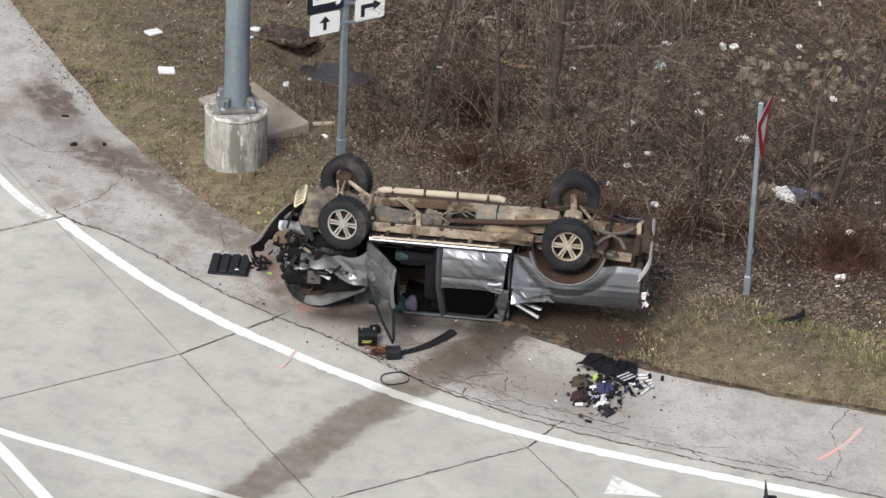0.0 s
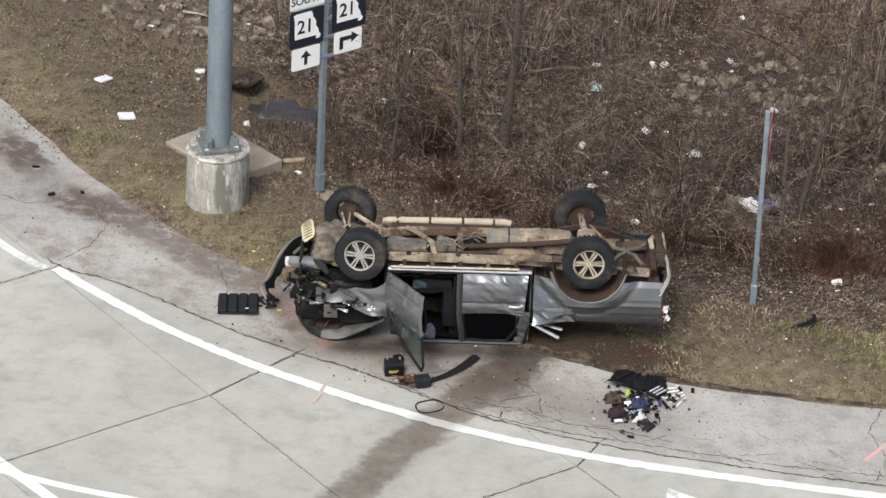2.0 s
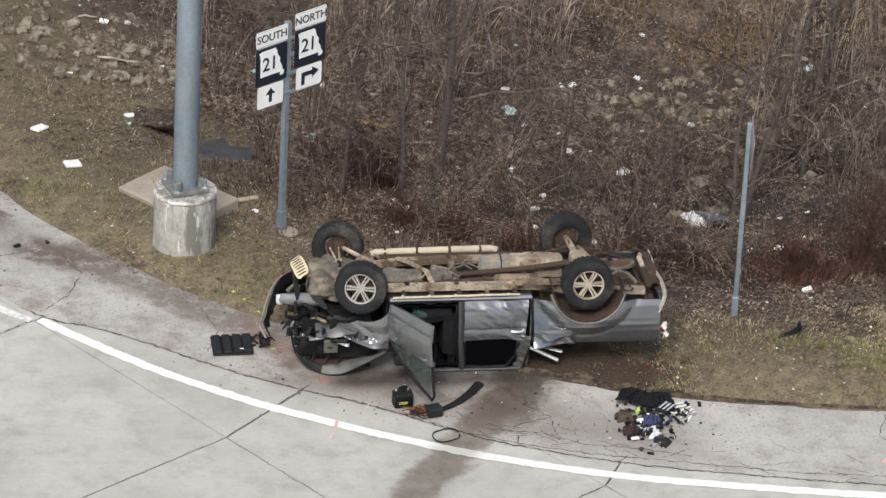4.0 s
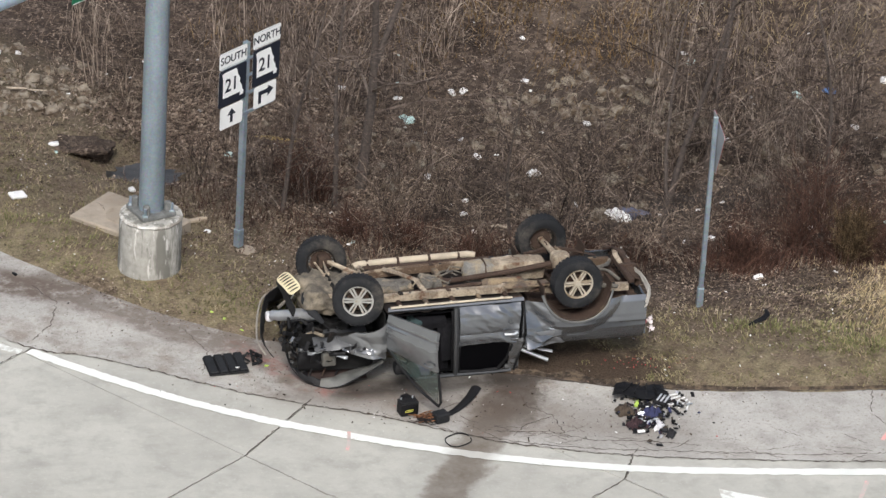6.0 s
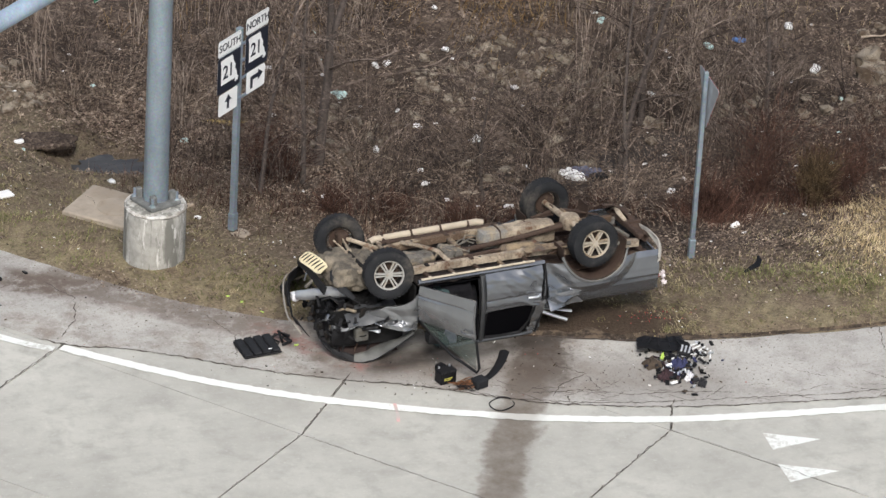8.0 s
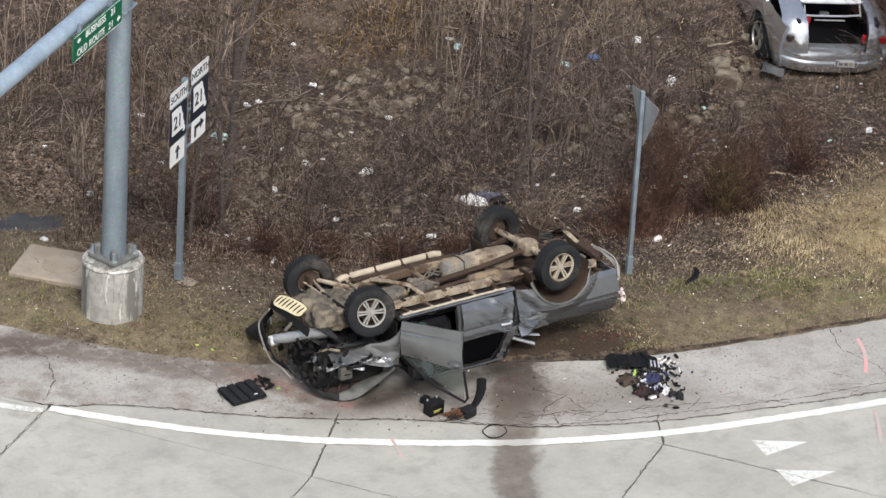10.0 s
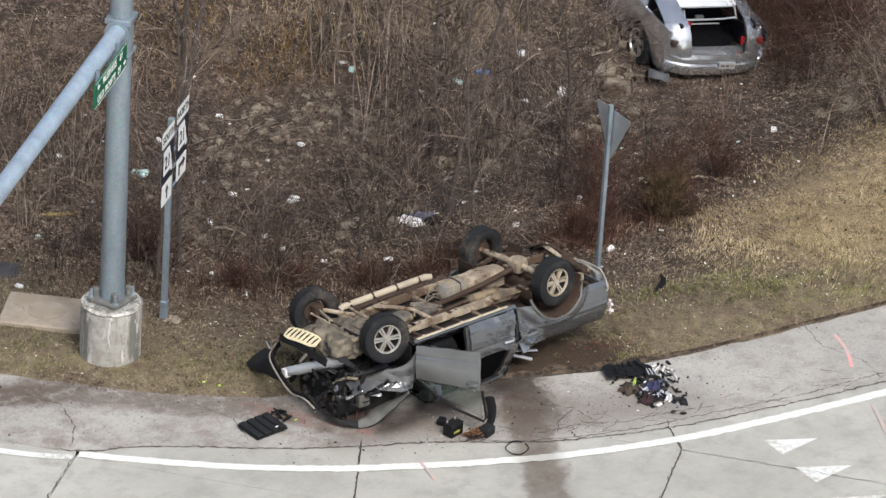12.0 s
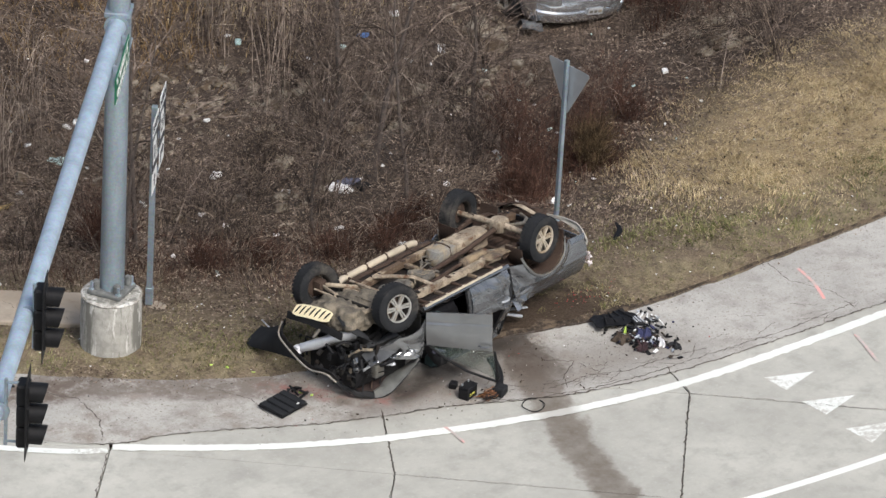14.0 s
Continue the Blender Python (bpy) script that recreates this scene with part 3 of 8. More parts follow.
        for q in bm.faces:
            q.smooth = smooth
        bm.to_mesh(me)
        bm.free()
        return me


def quick(name, b):
    """A large mesh of loose pieces, with no clean-up."""
    me = bpy.data.meshes.new(name)
    me.from_pydata(b.v, [], b.f)
    return me


def part(name, b, material, parent=None, label="", smooth=True, m=None):
    me = b if isinstance(b, bpy.types.Mesh) else b.mesh(name, smooth)
    me.materials.clear()
    me.materials.append(MAT[material] if isinstance(material, str) else material)
    ob = new(name, me)
    if parent:
        ob.parent = parent
    if m:
        ob.matrix_basis = m
    if label:
        ob["label"] = label
    return ob


def thing(name, m, label, category, group=""):
    ob = tagged(new(name), label, category, group)
    ob.empty_display_size = 0.1
    ob.matrix_basis = m
    return ob


def letters(text, size, m, spread=1.0):
    """The mesh of some writing, centred, in the x, y plane of m."""
    cu = bpy.data.curves.new("writing", "FONT")
    cu.body, cu.size, cu.align_x, cu.align_y, cu.extrude = text, size, "CENTER", "CENTER", 0.002
    cu.offset = size * 0.012
    ob = new("writing", cu)
    me = bpy.data.meshes.new_from_object(ob.evaluated_get(bpy.context.evaluated_depsgraph_get()))
    bpy.data.objects.remove(ob)
    me.transform(m @ Matrix.Diagonal((spread, 1, 1, 1)))
    return me


def lerp(a, b, t):
    return a + (b - a) * t


def curve_at(pts, t):
    """A smooth curve through points, t from 0 to 1."""
    n = len(pts) - 1
    s = min(max(t, 0), 1) * n
    i = min(int(s), n - 1)
    u = s - i
    p = [Vector(pts[min(max(k, 0), n)]) for k in (i - 1, i, i + 1, i + 2)]
    return 0.5 * (2 * p[1] + (p[2] - p[0]) * u + (2 * p[0] - 5 * p[1] + 4 * p[2] - p[3]) * u * u + (3 * p[1] - p[0] - 3 * p[2] + p[3]) * u ** 3)


def strip(pts, width, z, n=60, side=0.0, ragged=0.0):
    """A flat painted band along a curve."""
    b = Build()

    def at(u, v):
        p, q = curve_at(pts, u), curve_at(pts, min(u + 0.01, 1))
        if u > 0.99:
            p0 = curve_at(pts, u - 0.01)
            d = (p - p0).normalized()
        else:
            d = (q - p).normalized()
        wide = width * (1 + ragged * noise.noise((p[0] * 9, p[1] * 9, v * 5)))
        o = Vector((-d.y, d.x)) * (side + (v - 0.5) * wide)
        return (p.x + o.x, p.y + o.y, z)

    return b.sheet(n, 1, at)


# ---- the lie of the land ----
VERGE = [(-16, 17), (-12, 12), (-8.6, 7.2), (-7.1, 5.15), (-6.1, 3.75), (-5.05, 2.6), (-4.0, 1.6), (-3.3, 1.1), (-2.7, 0.7), (-1.0, 0.0), (0.9, -0.75), (2.2, -1.2), (3.9, -1.52), (5.9, -1.7), (8.7, -1.9), (14, -2.1), (24, -2.0)]


def beyond(x, y):
    """How far a place lies beyond the edge of the paving; less than 0 on it."""
    best, sign = 1e9, 1
    for (ax, ay), (bx, by) in zip(VERGE, VERGE[1:]):
        dx, dy = bx - ax, by - ay
        t = min(max(((x - ax) * dx + (y - ay) * dy) / (dx * dx + dy * dy), 0), 1)
        d = math.hypot(x - ax - t * dx, y - ay - t * dy)
        if d < best:
            best, sign = d, 1 if dx * (y - ay) - dy * (x - ax) > 0 else -1
    return best * sign


FALL = [(-1, 0.04), (0, 0.04), (1.0, 0.035), (3.0, -0.13), (4.5, -0.42), (6.0, -0.85), (8.0, -1.27), (9.5, -1.38), (11, -1.3), (12.5, -1.05), (14, -0.55), (17, 0.75), (22, 2.6), (40, 8.0), (80, 14.0), (400, 18.0)]


def land(x, y, d=None):
    d = beyond(x, y) if d is None else d
    z = float(np.interp(d, [p[0] for p in FALL], [p[1] for p in FALL]))
    z += (0.45 * math.exp(-((x - 13) / 4.0) ** 2) if x < 13 else 0.45) * (1 if z < -0.3 else 0) * min(1, max(0, (-z - 0.3) / 0.5)) * min(1, max(0, (9.6 - d) / 1.6))
    z -= 0.032 * min(1, max(0, (-0.6 - x) / 0.8)) * min(1, max(0, (0.8 - d) / 0.8))
    z -= 0.55 * math.exp(-(((x + 3.6) / 1.2) ** 2 + ((y - 7.55) / 0.85) ** 2))
    if d > 0.2:
        rough = min(1, (d - 0.2) / 3)
        z += rough * (0.10 * noise.noise((x * 0.5, y * 0.5, 3)) + 0.05 * noise.noise((x * 1.7, y * 1.7, 7)) + 0.025 * noise.noise((x * 5, y * 5, 1)))
        z += 0.02 * noise.noise((x * 4, y * 4, 9))
    return z


def ground():
    """One sheet, fine near the wreck and coarse towards the horizon."""
    xs = sorted(set([round(-14 + 0.2 * k, 2) for k in range(151)] + [-900, -300, -120, -60, -35, -22, -17, 20, 26, 40, 70, 150, 300, 900]))
    ys = sorted(set([round(-3.0 + 0.2 * k, 2) for k in range(106)] + [-900, -300, -120, -60, -30, -15, -8, -5, 20, 23, 28, 36, 50, 90, 200, 900]))
    b = Build()
    turf, straw = [], []
    for y in ys:
        for x in xs:
            d = beyond(x, y)
            far = abs(x) > 60 or abs(y) > 60
            flat = 0.008 + 0.12 * d
            if d > 0.3 or far and d > 0:
                z = land(x, y, d)
            elif d > 0:
                z = lerp(flat, land(x, y, d), d / 0.3)
            else:
                z = flat if d > -0.5 else max(-0.25, -0.052 + 0.5 * (d + 0.5))
            b.v.append((x, y, z))
            bank = max(0, min(1, (x - 5.4) / 3.0)) * max(0, min(1, (6.2 - d - 0.34 * max(0, 10.4 - x)) / 2.0))
            left = max(0, min(1, (-0.5 - x) / 2.5))
            turf.append(max(bank, max(0, min(1, (3.0 - d) / 2.4)), left * max(0, min(0.6, (7.0 - d) / 3.5))))
            straw.append(bank * max(0, min(1, (d - 0.9) / 1.2)))
    n = len(xs)
    b.f = [(j * n + i, j * n + i + 1, (j + 1) * n + i + 1, (j + 1) * n + i) for j in range(len(ys) - 1) for i in range(n - 1)]
    me = bpy.data.meshes.new("ground")
    me.from_pydata(b.v, [], b.f)
    for q in me.polygons:
        q.use_smooth = True
    at = me.attributes.new("turf", "FLOAT", "POINT")
    at.data.foreach_set("value", turf)
    at = me.attributes.new("straw", "FLOAT", "POINT")
    at.data.foreach_set("value", straw)
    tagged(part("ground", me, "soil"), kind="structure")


ground()

# ---- paving ----
ALONG, ACROSS = Vector((0.636, -0.772)), Vector((-0.772, -0.636))
EDGE = [(-15, 13.5), (-11, 6.8), (-7.6, 2.45), (-6.25, 0.85), (-5.3, 0.42), (-4.3, -0.2), (-3.3, -0.85), (-2.41, -1.3), (-1.46, -1.72), (0.1, -2.62), (1.8, -3.2), (3.5, -3.52), (5.5, -3.78), (9, -4.1), (24, -4.6)]
LINE = [(-6.2, 0.68), (-5.2, -0.2), (-4.2, -0.98), (-3.1, -1.68), (-2.03, -2.22), (-1.28, -2.57), (0.13, -3.12), (1.82, -3.58), (3.5, -3.85), (5.5, -4.08), (9, -4.4), (16, -4.7)]


def paving():
    road = tagged(new("road"), kind="structure")
    meshes = {}
    base = Vector((-6.27, 0.66))

    def node(i, j):
        """A corner of the slabs; the lane along the shoulder is narrower and its cross joints turn towards the kerb."""
        wide = 3.55 * j if j >= 0 else -3.25 + 3.55 * (j + 1)
        p = base + ALONG * 4.26 * i + ACROSS * wide
        if (i, j) == (1, -1):
            p = Vector((-1.55, -0.20))
        return p

    for i in range(-5, 7):
        for j in range(-4, 9):
            q = [node(i, j), node(i + 1, j), node(i + 1, j + 1), node(i, j + 1)]
            if (i, j) == (2, -2):
                q[3] = node(2, -1)
                q[0] = Vector((2.155, -2.75))
            if (i, j) == (1, -2):
                q[1] = Vector((2.155, -2.75))
            c = (q[0] + q[1] + q[2] + q[3]) / 4
            corners = q + [c] + [(q[k] + q[(k + 1) % 4]) / 2 for k in range(4)]
            if min(beyond(p.x, p.y) for p in corners) > -0.3 or beyond(c.x, c.y) > 0.9 or c.length > 26 or j < -2:
                continue
            b = Build()
            for k, p in enumerate(q):
                p = p + (c - p).normalized() * 0.011
                for _ in range(60):
                    if beyond(p.x, p.y) < 0.6:
                        break
                    p = p + (c - p) * 0.04
                q[k] = p
            b.plate([(p.x, p.y) for p in q], -0.2, random.uniform(-0.002, 0.002))
            part("slab", b, "slab", road, smooth=False)
    part("slab", Build().plate([(2.20, -2.79), (7.07, -4.87), (9.78, -8.14), (24, -8.0), (24, -2.7), (9, -2.6), (5, -2.4), (2.9, -2.1)], -0.2, 0.0), "slab", road, smooth=False)
    # the rest of the road out to the distance
    b = Build()
    b.plate([(-60, -80), (80, -80), (80, -4.9), (24, -4.8), (-7, -2), (-22, 13.5), (-60, 45)], -0.24, -0.205)
    part("roadbed", b, "slab", road, smooth=False)

    shoulder = tagged(new("pavement"), kind="structure")

    b = Build()
    n = 160
    ex = [curve_at([Vector(a) for a in EDGE], k / n) for k in range(n + 1)]
    vx = [curve_at([Vector(a) for a in VERGE], k / 400) for k in range(401)]
    outer = []
    k0 = 0
    for k, p in enumerate(ex):
        d = (ex[min(k + 1, n)] - ex[max(k - 1, 0)]).normalized()
        nor = Vector((-d.y, d.x))
        best = min(vx[k0:], key=lambda q: abs((q - p).dot(d)) + (5 if (q - p).dot(nor) < 0 else 0))
        k0 = max(k0, vx.index(best))
        outer.append(best + nor * (0.05 * noise.noise((best.x * 2.1, best.y * 2.1, 5)) + 0.03 * noise.noise((best.x * 9, best.y * 9, 5))))
    for k in range(n + 1):
        for v in (0, 0.25, 0.5, 0.75, 0.97, 1.0):
            p = ex[k].lerp(outer[k], v)
            b.v.append((p.x, p.y, 0.008 if v < 0.98 else -0.07))
    for k in range(n):
        for j in range(5):
            a = k * 6 + j
            b.f.append((a, a + 6, a + 7, a + 1))
    part("shoulder", b, "shoulder", shoulder)

    # soil and mulch creeping over the edge of the paving
    b = Build()
    run = [p for p in vx if p.x > -1.5]
    for k, p in enumerate(run):
        d = (run[min(k + 1, len(run) - 1)] - run[max(k - 1, 0)]).normalized()
        nor = Vector((-d.y, d.x))
        inn = 0.01 + 0.08 * max(0, noise.noise((p.x * 1.3, p.y * 1.3, 11))) + 0.06 * noise.noise((p.x * 6, p.y * 6, 12)) + 0.03 * noise.noise((p.x * 17, p.y * 17, 12))
        q, r2 = p - nor * max(0.006, 0.6 * inn), p + nor * (0.012 + 0.22 * max(0, 1 - abs(p.x - 1.6) / 2.2) * (0.7 + noise.noise((p.x * 3, p.y * 3, 17))))
        b.v += [(q.x, q.y, 0.0095), ((p.x + q.x) / 2, (p.y + q.y) / 2, 0.022), (r2.x, r2.y, 0.05)]
    b.f = [(3 * k + j, 3 * k + 3 + j, 3 * k + 4 + j, 3 * k + 1 + j) for k in range(len(run) - 1) for j in (0, 1)]
    part("soil_edge", b, "damp_soil", shoulder, "dark soil crumbling over the paving edge")
    # paint
    part("edge_line", strip(LINE, 0.18, 0.0125, 420, 0.0, 0.28), "white", road, "worn white edge line", smooth=False)
    part("edge_line", strip([(-11, 6.0), (-9.2, 3.9), (-8.2, 2.62), (-7.34, 1.6), (-6.75, 0.98), (-6.32, 0.66)], 0.15, 0.0125, 40), "faded", road, "faded white edge line", smooth=False)
    part("gore_line", strip([(-8.5, -4.2), (-5.56, -5.2), (-4.22, -5.53), (-2.07, -6.08), (0.08, -6.62), (2.5, -7.1), (6, -7.6)], 0.14, 0.0045, 60), "white", road, smooth=False)
    part("gore_line", strip([(-6.4, -4.62), (-5.42, -5.62), (-4.48, -6.68), (-2.5, -8.9)], 0.18, 0.0085, 20), "white", road, smooth=False)
    for tri in (((2.93, -4.27), (3.68, -4.65), (2.89, -4.76)), ((2.80, -5.16), (3.58, -5.56), (2.77, -5.67)), ((2.66, -6.15), (3.42, -6.5), (2.63, -6.70)), ((2.5, -7.15), (3.27, -7.5), (2.47, -7.7))):
        part("yield_triangle", Build().plate(tri, 0.0035, 0.0045), "faded", road, smooth=False)
    for pts, wd in ((((-1.98, -2.13), (-2.03, -2.4), (-2.1, -2.66)), 0.05), (((6.12, -2.22), (5.95, -2.7), (5.64, -3.2)), 0.06), (((5.1, -4.3), (4.9, -4.7), (4.68, -5.1)), 0.06)):
        part("survey_mark", strip(pts, wd, 0.0145, 10), "pink", road, "pink sprayed survey mark", smooth=False)

    # cracks, as thin jagged seams
    rng = random.Random(4)

    def crack(pts, width, name="crack"):
        out = []
        for a, c in zip(pts, pts[1:]):
            a, c = Vector(a), Vector(c)
            k = max(2, int((c - a).length / 0.05))
            for q in range(k):
                p = a.lerp(c, q / k)
                out.append(p + Vector((rng.uniform(-1, 1), rng.uniform(-1, 1))) * 0.022)
        out.append(Vector(pts[-1]))
        b = Build()
        for q, p in enumerate(out):
            d = (out[min(q + 1, len(out) - 1)] - out[max(q - 1, 0)]).normalized()
            h = width * rng.uniform(0.15, 1.05) * (0.4 if q in (0, len(out) - 1) else 1)
            b.v += [(p.x - d.y * h, p.y + d.x * h, 0.0105), (p.x + d.y * h, p.y - d.x * h, 0.0105)]
        b.f = [(2 * q, 2 * q + 1, 2 * q + 3, 2 * q + 2) for q in range(len(out) - 1)]
        part(name, b, "crack", shoulder, smooth=False)

    seam = [tuple(curve_at([Vector(a) for a in EDGE], 0.2 + 0.7 * k / 40)) for k in range(41)]
    crack(seam, 0.018, "seam")
    crack([(-0.9, -2.0), (-0.2, -2.45), (0.6, -2.75), (1.6, -3.02), (2.8, -3.2), (4.2, -3.45), (6, -3.6)], 0.013)
    crack([(0.1, -2.35), (0.9, -2.45), (1.5, -2.75), (2.2, -2.85), (3.0, -3.05)], 0.012)
    crack([(0.7, -1.3), (0.75, -1.7), (1.05, -2.0), (1.1, -2.5)], 0.01)
    crack([(1.05, -2.0), (0.6, -2.2), (0.35, -2.5)], 0.01)
    for q in range(34):
        x = rng.uniform(-1.2, 6.0)
        y = float(np.interp(x, [a for a, _ in EDGE], [b for _, b in EDGE])) + rng.uniform(0.06, 0.55) * (1 if q % 3 else 1.8)
        a = rng.uniform(-0.9, 0.6)
        h = rng.uniform(0.12, 0.35)
        crack([(x - h * math.cos(a), y - h * math.sin(a)), (x, y + rng.uniform(-0.04, 0.04)), (x + h * math.cos(a), y + h * math.sin(a))], 0.007)
    for a, c, wd in (((-2.30, -1.10), (-3.57, -2.63), 0.013), ((-3.57, -2.63), (-6.3, -4.88), 0.006), ((2.03, -3.02), (1.84, -3.45), 0.011), ((1.84, -3.45), (1.66, -3.85), 0.012), ((1.66, -3.85), (-1.1, -6.12), 0.010), ((-6.30, 0.66), (-9.1, -1.65), 0.012), ((1.66, -3.85), (3.6, -6.2), 0.006), ((-3.57, -2.63), (-1.0, -5.75), 0.004)):
        crack([a, c], wd, "spalled_joint")
    crack([(-5.9, 2.7), (-5.6, 2.1), (-5.75, 1.5), (-6.1, 1.0)], 0.012)
    crack([(-7.6, 3.0), (-6.9, 2.6), (-6.3, 2.75)], 0.010)
    crack([(5.9, -1.75), (5.7, -2.4), (5.95, -3.1), (5.8, -3.75)], 0.010)
    crack([(-3.9, 1.2), (-3.6, 0.4), (-3.8, -0.3)], 0.008)
    # crack at the verge, first stretch drawn wide for the shadow line there
    crack([(0.75, -0.72), (1.3, -0.93), (2.2, -1.235), (2.9, -1.37), (3.9, -1.56)], 0.045, "broken_edge")
    crack([(3.9, -1.56), (5.9, -1.74), (8.7, -1.94), (13, -2.1)], 0.014, "broken_edge")


paving()


# ---- the overturned pickup ----


def crease(x, y, z, k=1.0):
    """Sharp folds, as in struck sheet metal."""
    a = abs(noise.noise((x * 2.3 + 3, y * 2.3, z * 2.9)))
    b = abs(noise.noise((x * 5.1, y * 5.1 + 7, z * 6.3)))
    return k * (0.06 * (0.35 - a) + 0.028 * (0.35 - b))


def facets(x, z, a, seed):
    """Flat tilted planes that meet in sharp folds, from about -1 to 1."""
    u, v = x / a + 0.5 * z / a, z / a
    i, j = math.floor(u), math.floor(v)
    u, v = u - i, v - j
    h = lambda p, q: 2.0 * noise.noise((p * 12.93 + 0.37, q * 7.71 + 0.61, seed))
    if u + v < 1:
        return h(i, j) * (1 - u - v) + h(i + 1, j) * u + h(i, j + 1) * v
    return h(i + 1, j + 1) * (u + v - 1) + h(i + 1, j) * (1 - v) + h(i, j + 1) * (1 - u)


def ramp_up(v, a, b):
    return min(1, max(0, (v - a) / (b - a)))


SIDE = ((0.0, 0.58), (0.08, 0.63), (0.35, 0.75), (0.62, 0.85), (0.70, 0.885), (0.90, 0.90), (1.08, 0.875), (1.20, 0.82), (1.27, 0.80))


def side_y(z):
    return float(np.interp(z, [a for a, _ in SIDE], [b for _, b in SIDE]))


def lump(x0, x1, y0, y1, z0, z1, rough=0.03, seed=0.0, n=8, round_=0.35):
    """A rounded, uneven casting."""
    b = Build()
    cx, cy, cz = (x0 + x1) / 2, (y0 + y1) / 2, (z0 + z1) / 2
    hx, hy, hz = (x1 - x0) / 2, (y1 - y0) / 2, (z1 - z0) / 2
    for ax in range(3):
        for sgn in (-1, 1):
            def at(u, v, ax=ax, sgn=sgn):
                p = [0, 0, 0]
                p[ax], p[(ax + 1) % 3], p[(ax + 2) % 3] = sgn, (2 * u - 1), (2 * v - 1)
                q = Vector(p)
                q = q.lerp(q.normalized() * 1.25, round_)
                w = Vector((cx + q.x * hx, cy + q.y * hy, cz + q.z * hz))
                k = rough * (noise.noise(w * 4 + Vector((seed, 0, 0))) + 0.6 * noise.noise(w * 11 + Vector((0, seed, 0))))
                return w + q.normalized() * k
            b.sheet(n, n, at)
    bm = bmesh.new()
    me = bpy.data.meshes.new("lump")
    me.from_pydata(b.v, [], b.f)
    bm.from_mesh(me)
    bmesh.ops.remove_doubles(bm, verts=bm.verts, dist=0.0005)
    bm.to_mesh(me)
    bm.free()
    out = Build()
    out.v = [tuple(v.co) for v in me.vertices]
    out.f = [tuple(p.vertices) for p in me.polygons]
    bpy.data.meshes.remove(me)
    return out


def road_wheel(parent, m, rim_mat="alloy", name="wheel", r=0.37, width=0.25, pairs=6):
    """A wheel with its axle along z; the face looks to +z."""
    w = part(name, Build().lathe([(0.055, 0.06), (0.06, 0.075), (0.0, 0.08)], 16), rim_mat, parent, m=m)
    h = width / 2
    ri = r * 0.60
    tyre = Build().lathe([(ri, -h * 0.82), (r * 0.72, -h), (r * 0.88, -h * 0.98), (r * 0.97, -h * 0.80), (r, -h * 0.5), (r * 1.003, 0), (r, h * 0.5), (r * 0.97, h * 0.80), (r * 0.88, h * 0.98), (r * 0.72, h), (ri, h * 0.82), (ri * 0.97, 0)], 44, closed=True)
    for row, z in enumerate((-0.72, -0.28, 0.28, 0.72)):
        for k in range(36):
            a = 2 * math.pi * (k + 0.5 * (row % 2)) / 36
            tyre.box(r * 0.97, r * 1.006, -0.023, 0.023, h * z - 0.022, h * z + 0.022, 0.003, Matrix.Rotation(a, 4, "Z"))
    part("tyre", tyre, "tyre", w)
    part("wheel_barrel", Build().lathe([(ri * 0.99, h * 0.8), (ri * 0.93, h * 0.72), (ri * 0.88, h * 0.2), (ri * 0.86, -h * 0.6), (ri * 0.97, -h * 0.82), (ri * 0.99, -h * 0.8), (ri, 0)], 36, closed=True), "rim_dark", w)
    part("rim_lip", Build().lathe([(ri * 1.01, h * 0.80), (ri * 1.01, h * 0.88), (ri * 0.94, h * 0.86), (ri * 0.90, h * 0.66), (ri * 0.93, h * 0.6)], 40, closed=True), rim_mat, w)
    part("hub", Build().lathe([(0.062, h * 0.2), (0.062, h * 0.52), (0.055, h * 0.6), (0.045, h * 0.62), (0.042, h * 0.75), (0.0, h * 0.76)], 20), rim_mat, w)
    part("brake_disc", Build().lathe([(0.05, -h * 0.1), (ri * 0.72, -h * 0.1), (ri * 0.72, 0.0), (0.05, 0.0)], 28, closed=True), "rust_steel", w)
    sp = Build()
    sp.plate([(0.040, 0.004), (ri * 0.94, 0.011), (ri * 0.94, 0.038), (0.045, 0.026)], h * 0.38, h * 0.66)
    me = sp.mesh("spoke")
    for k in range(pairs):
        for side in (-1, 1):
            part("spoke", me, rim_mat, w, m=Matrix.Rotation(2 * math.pi * k / pairs, 4, "Z") @ Matrix.Diagonal((1, side, 1, 1)))
    return w


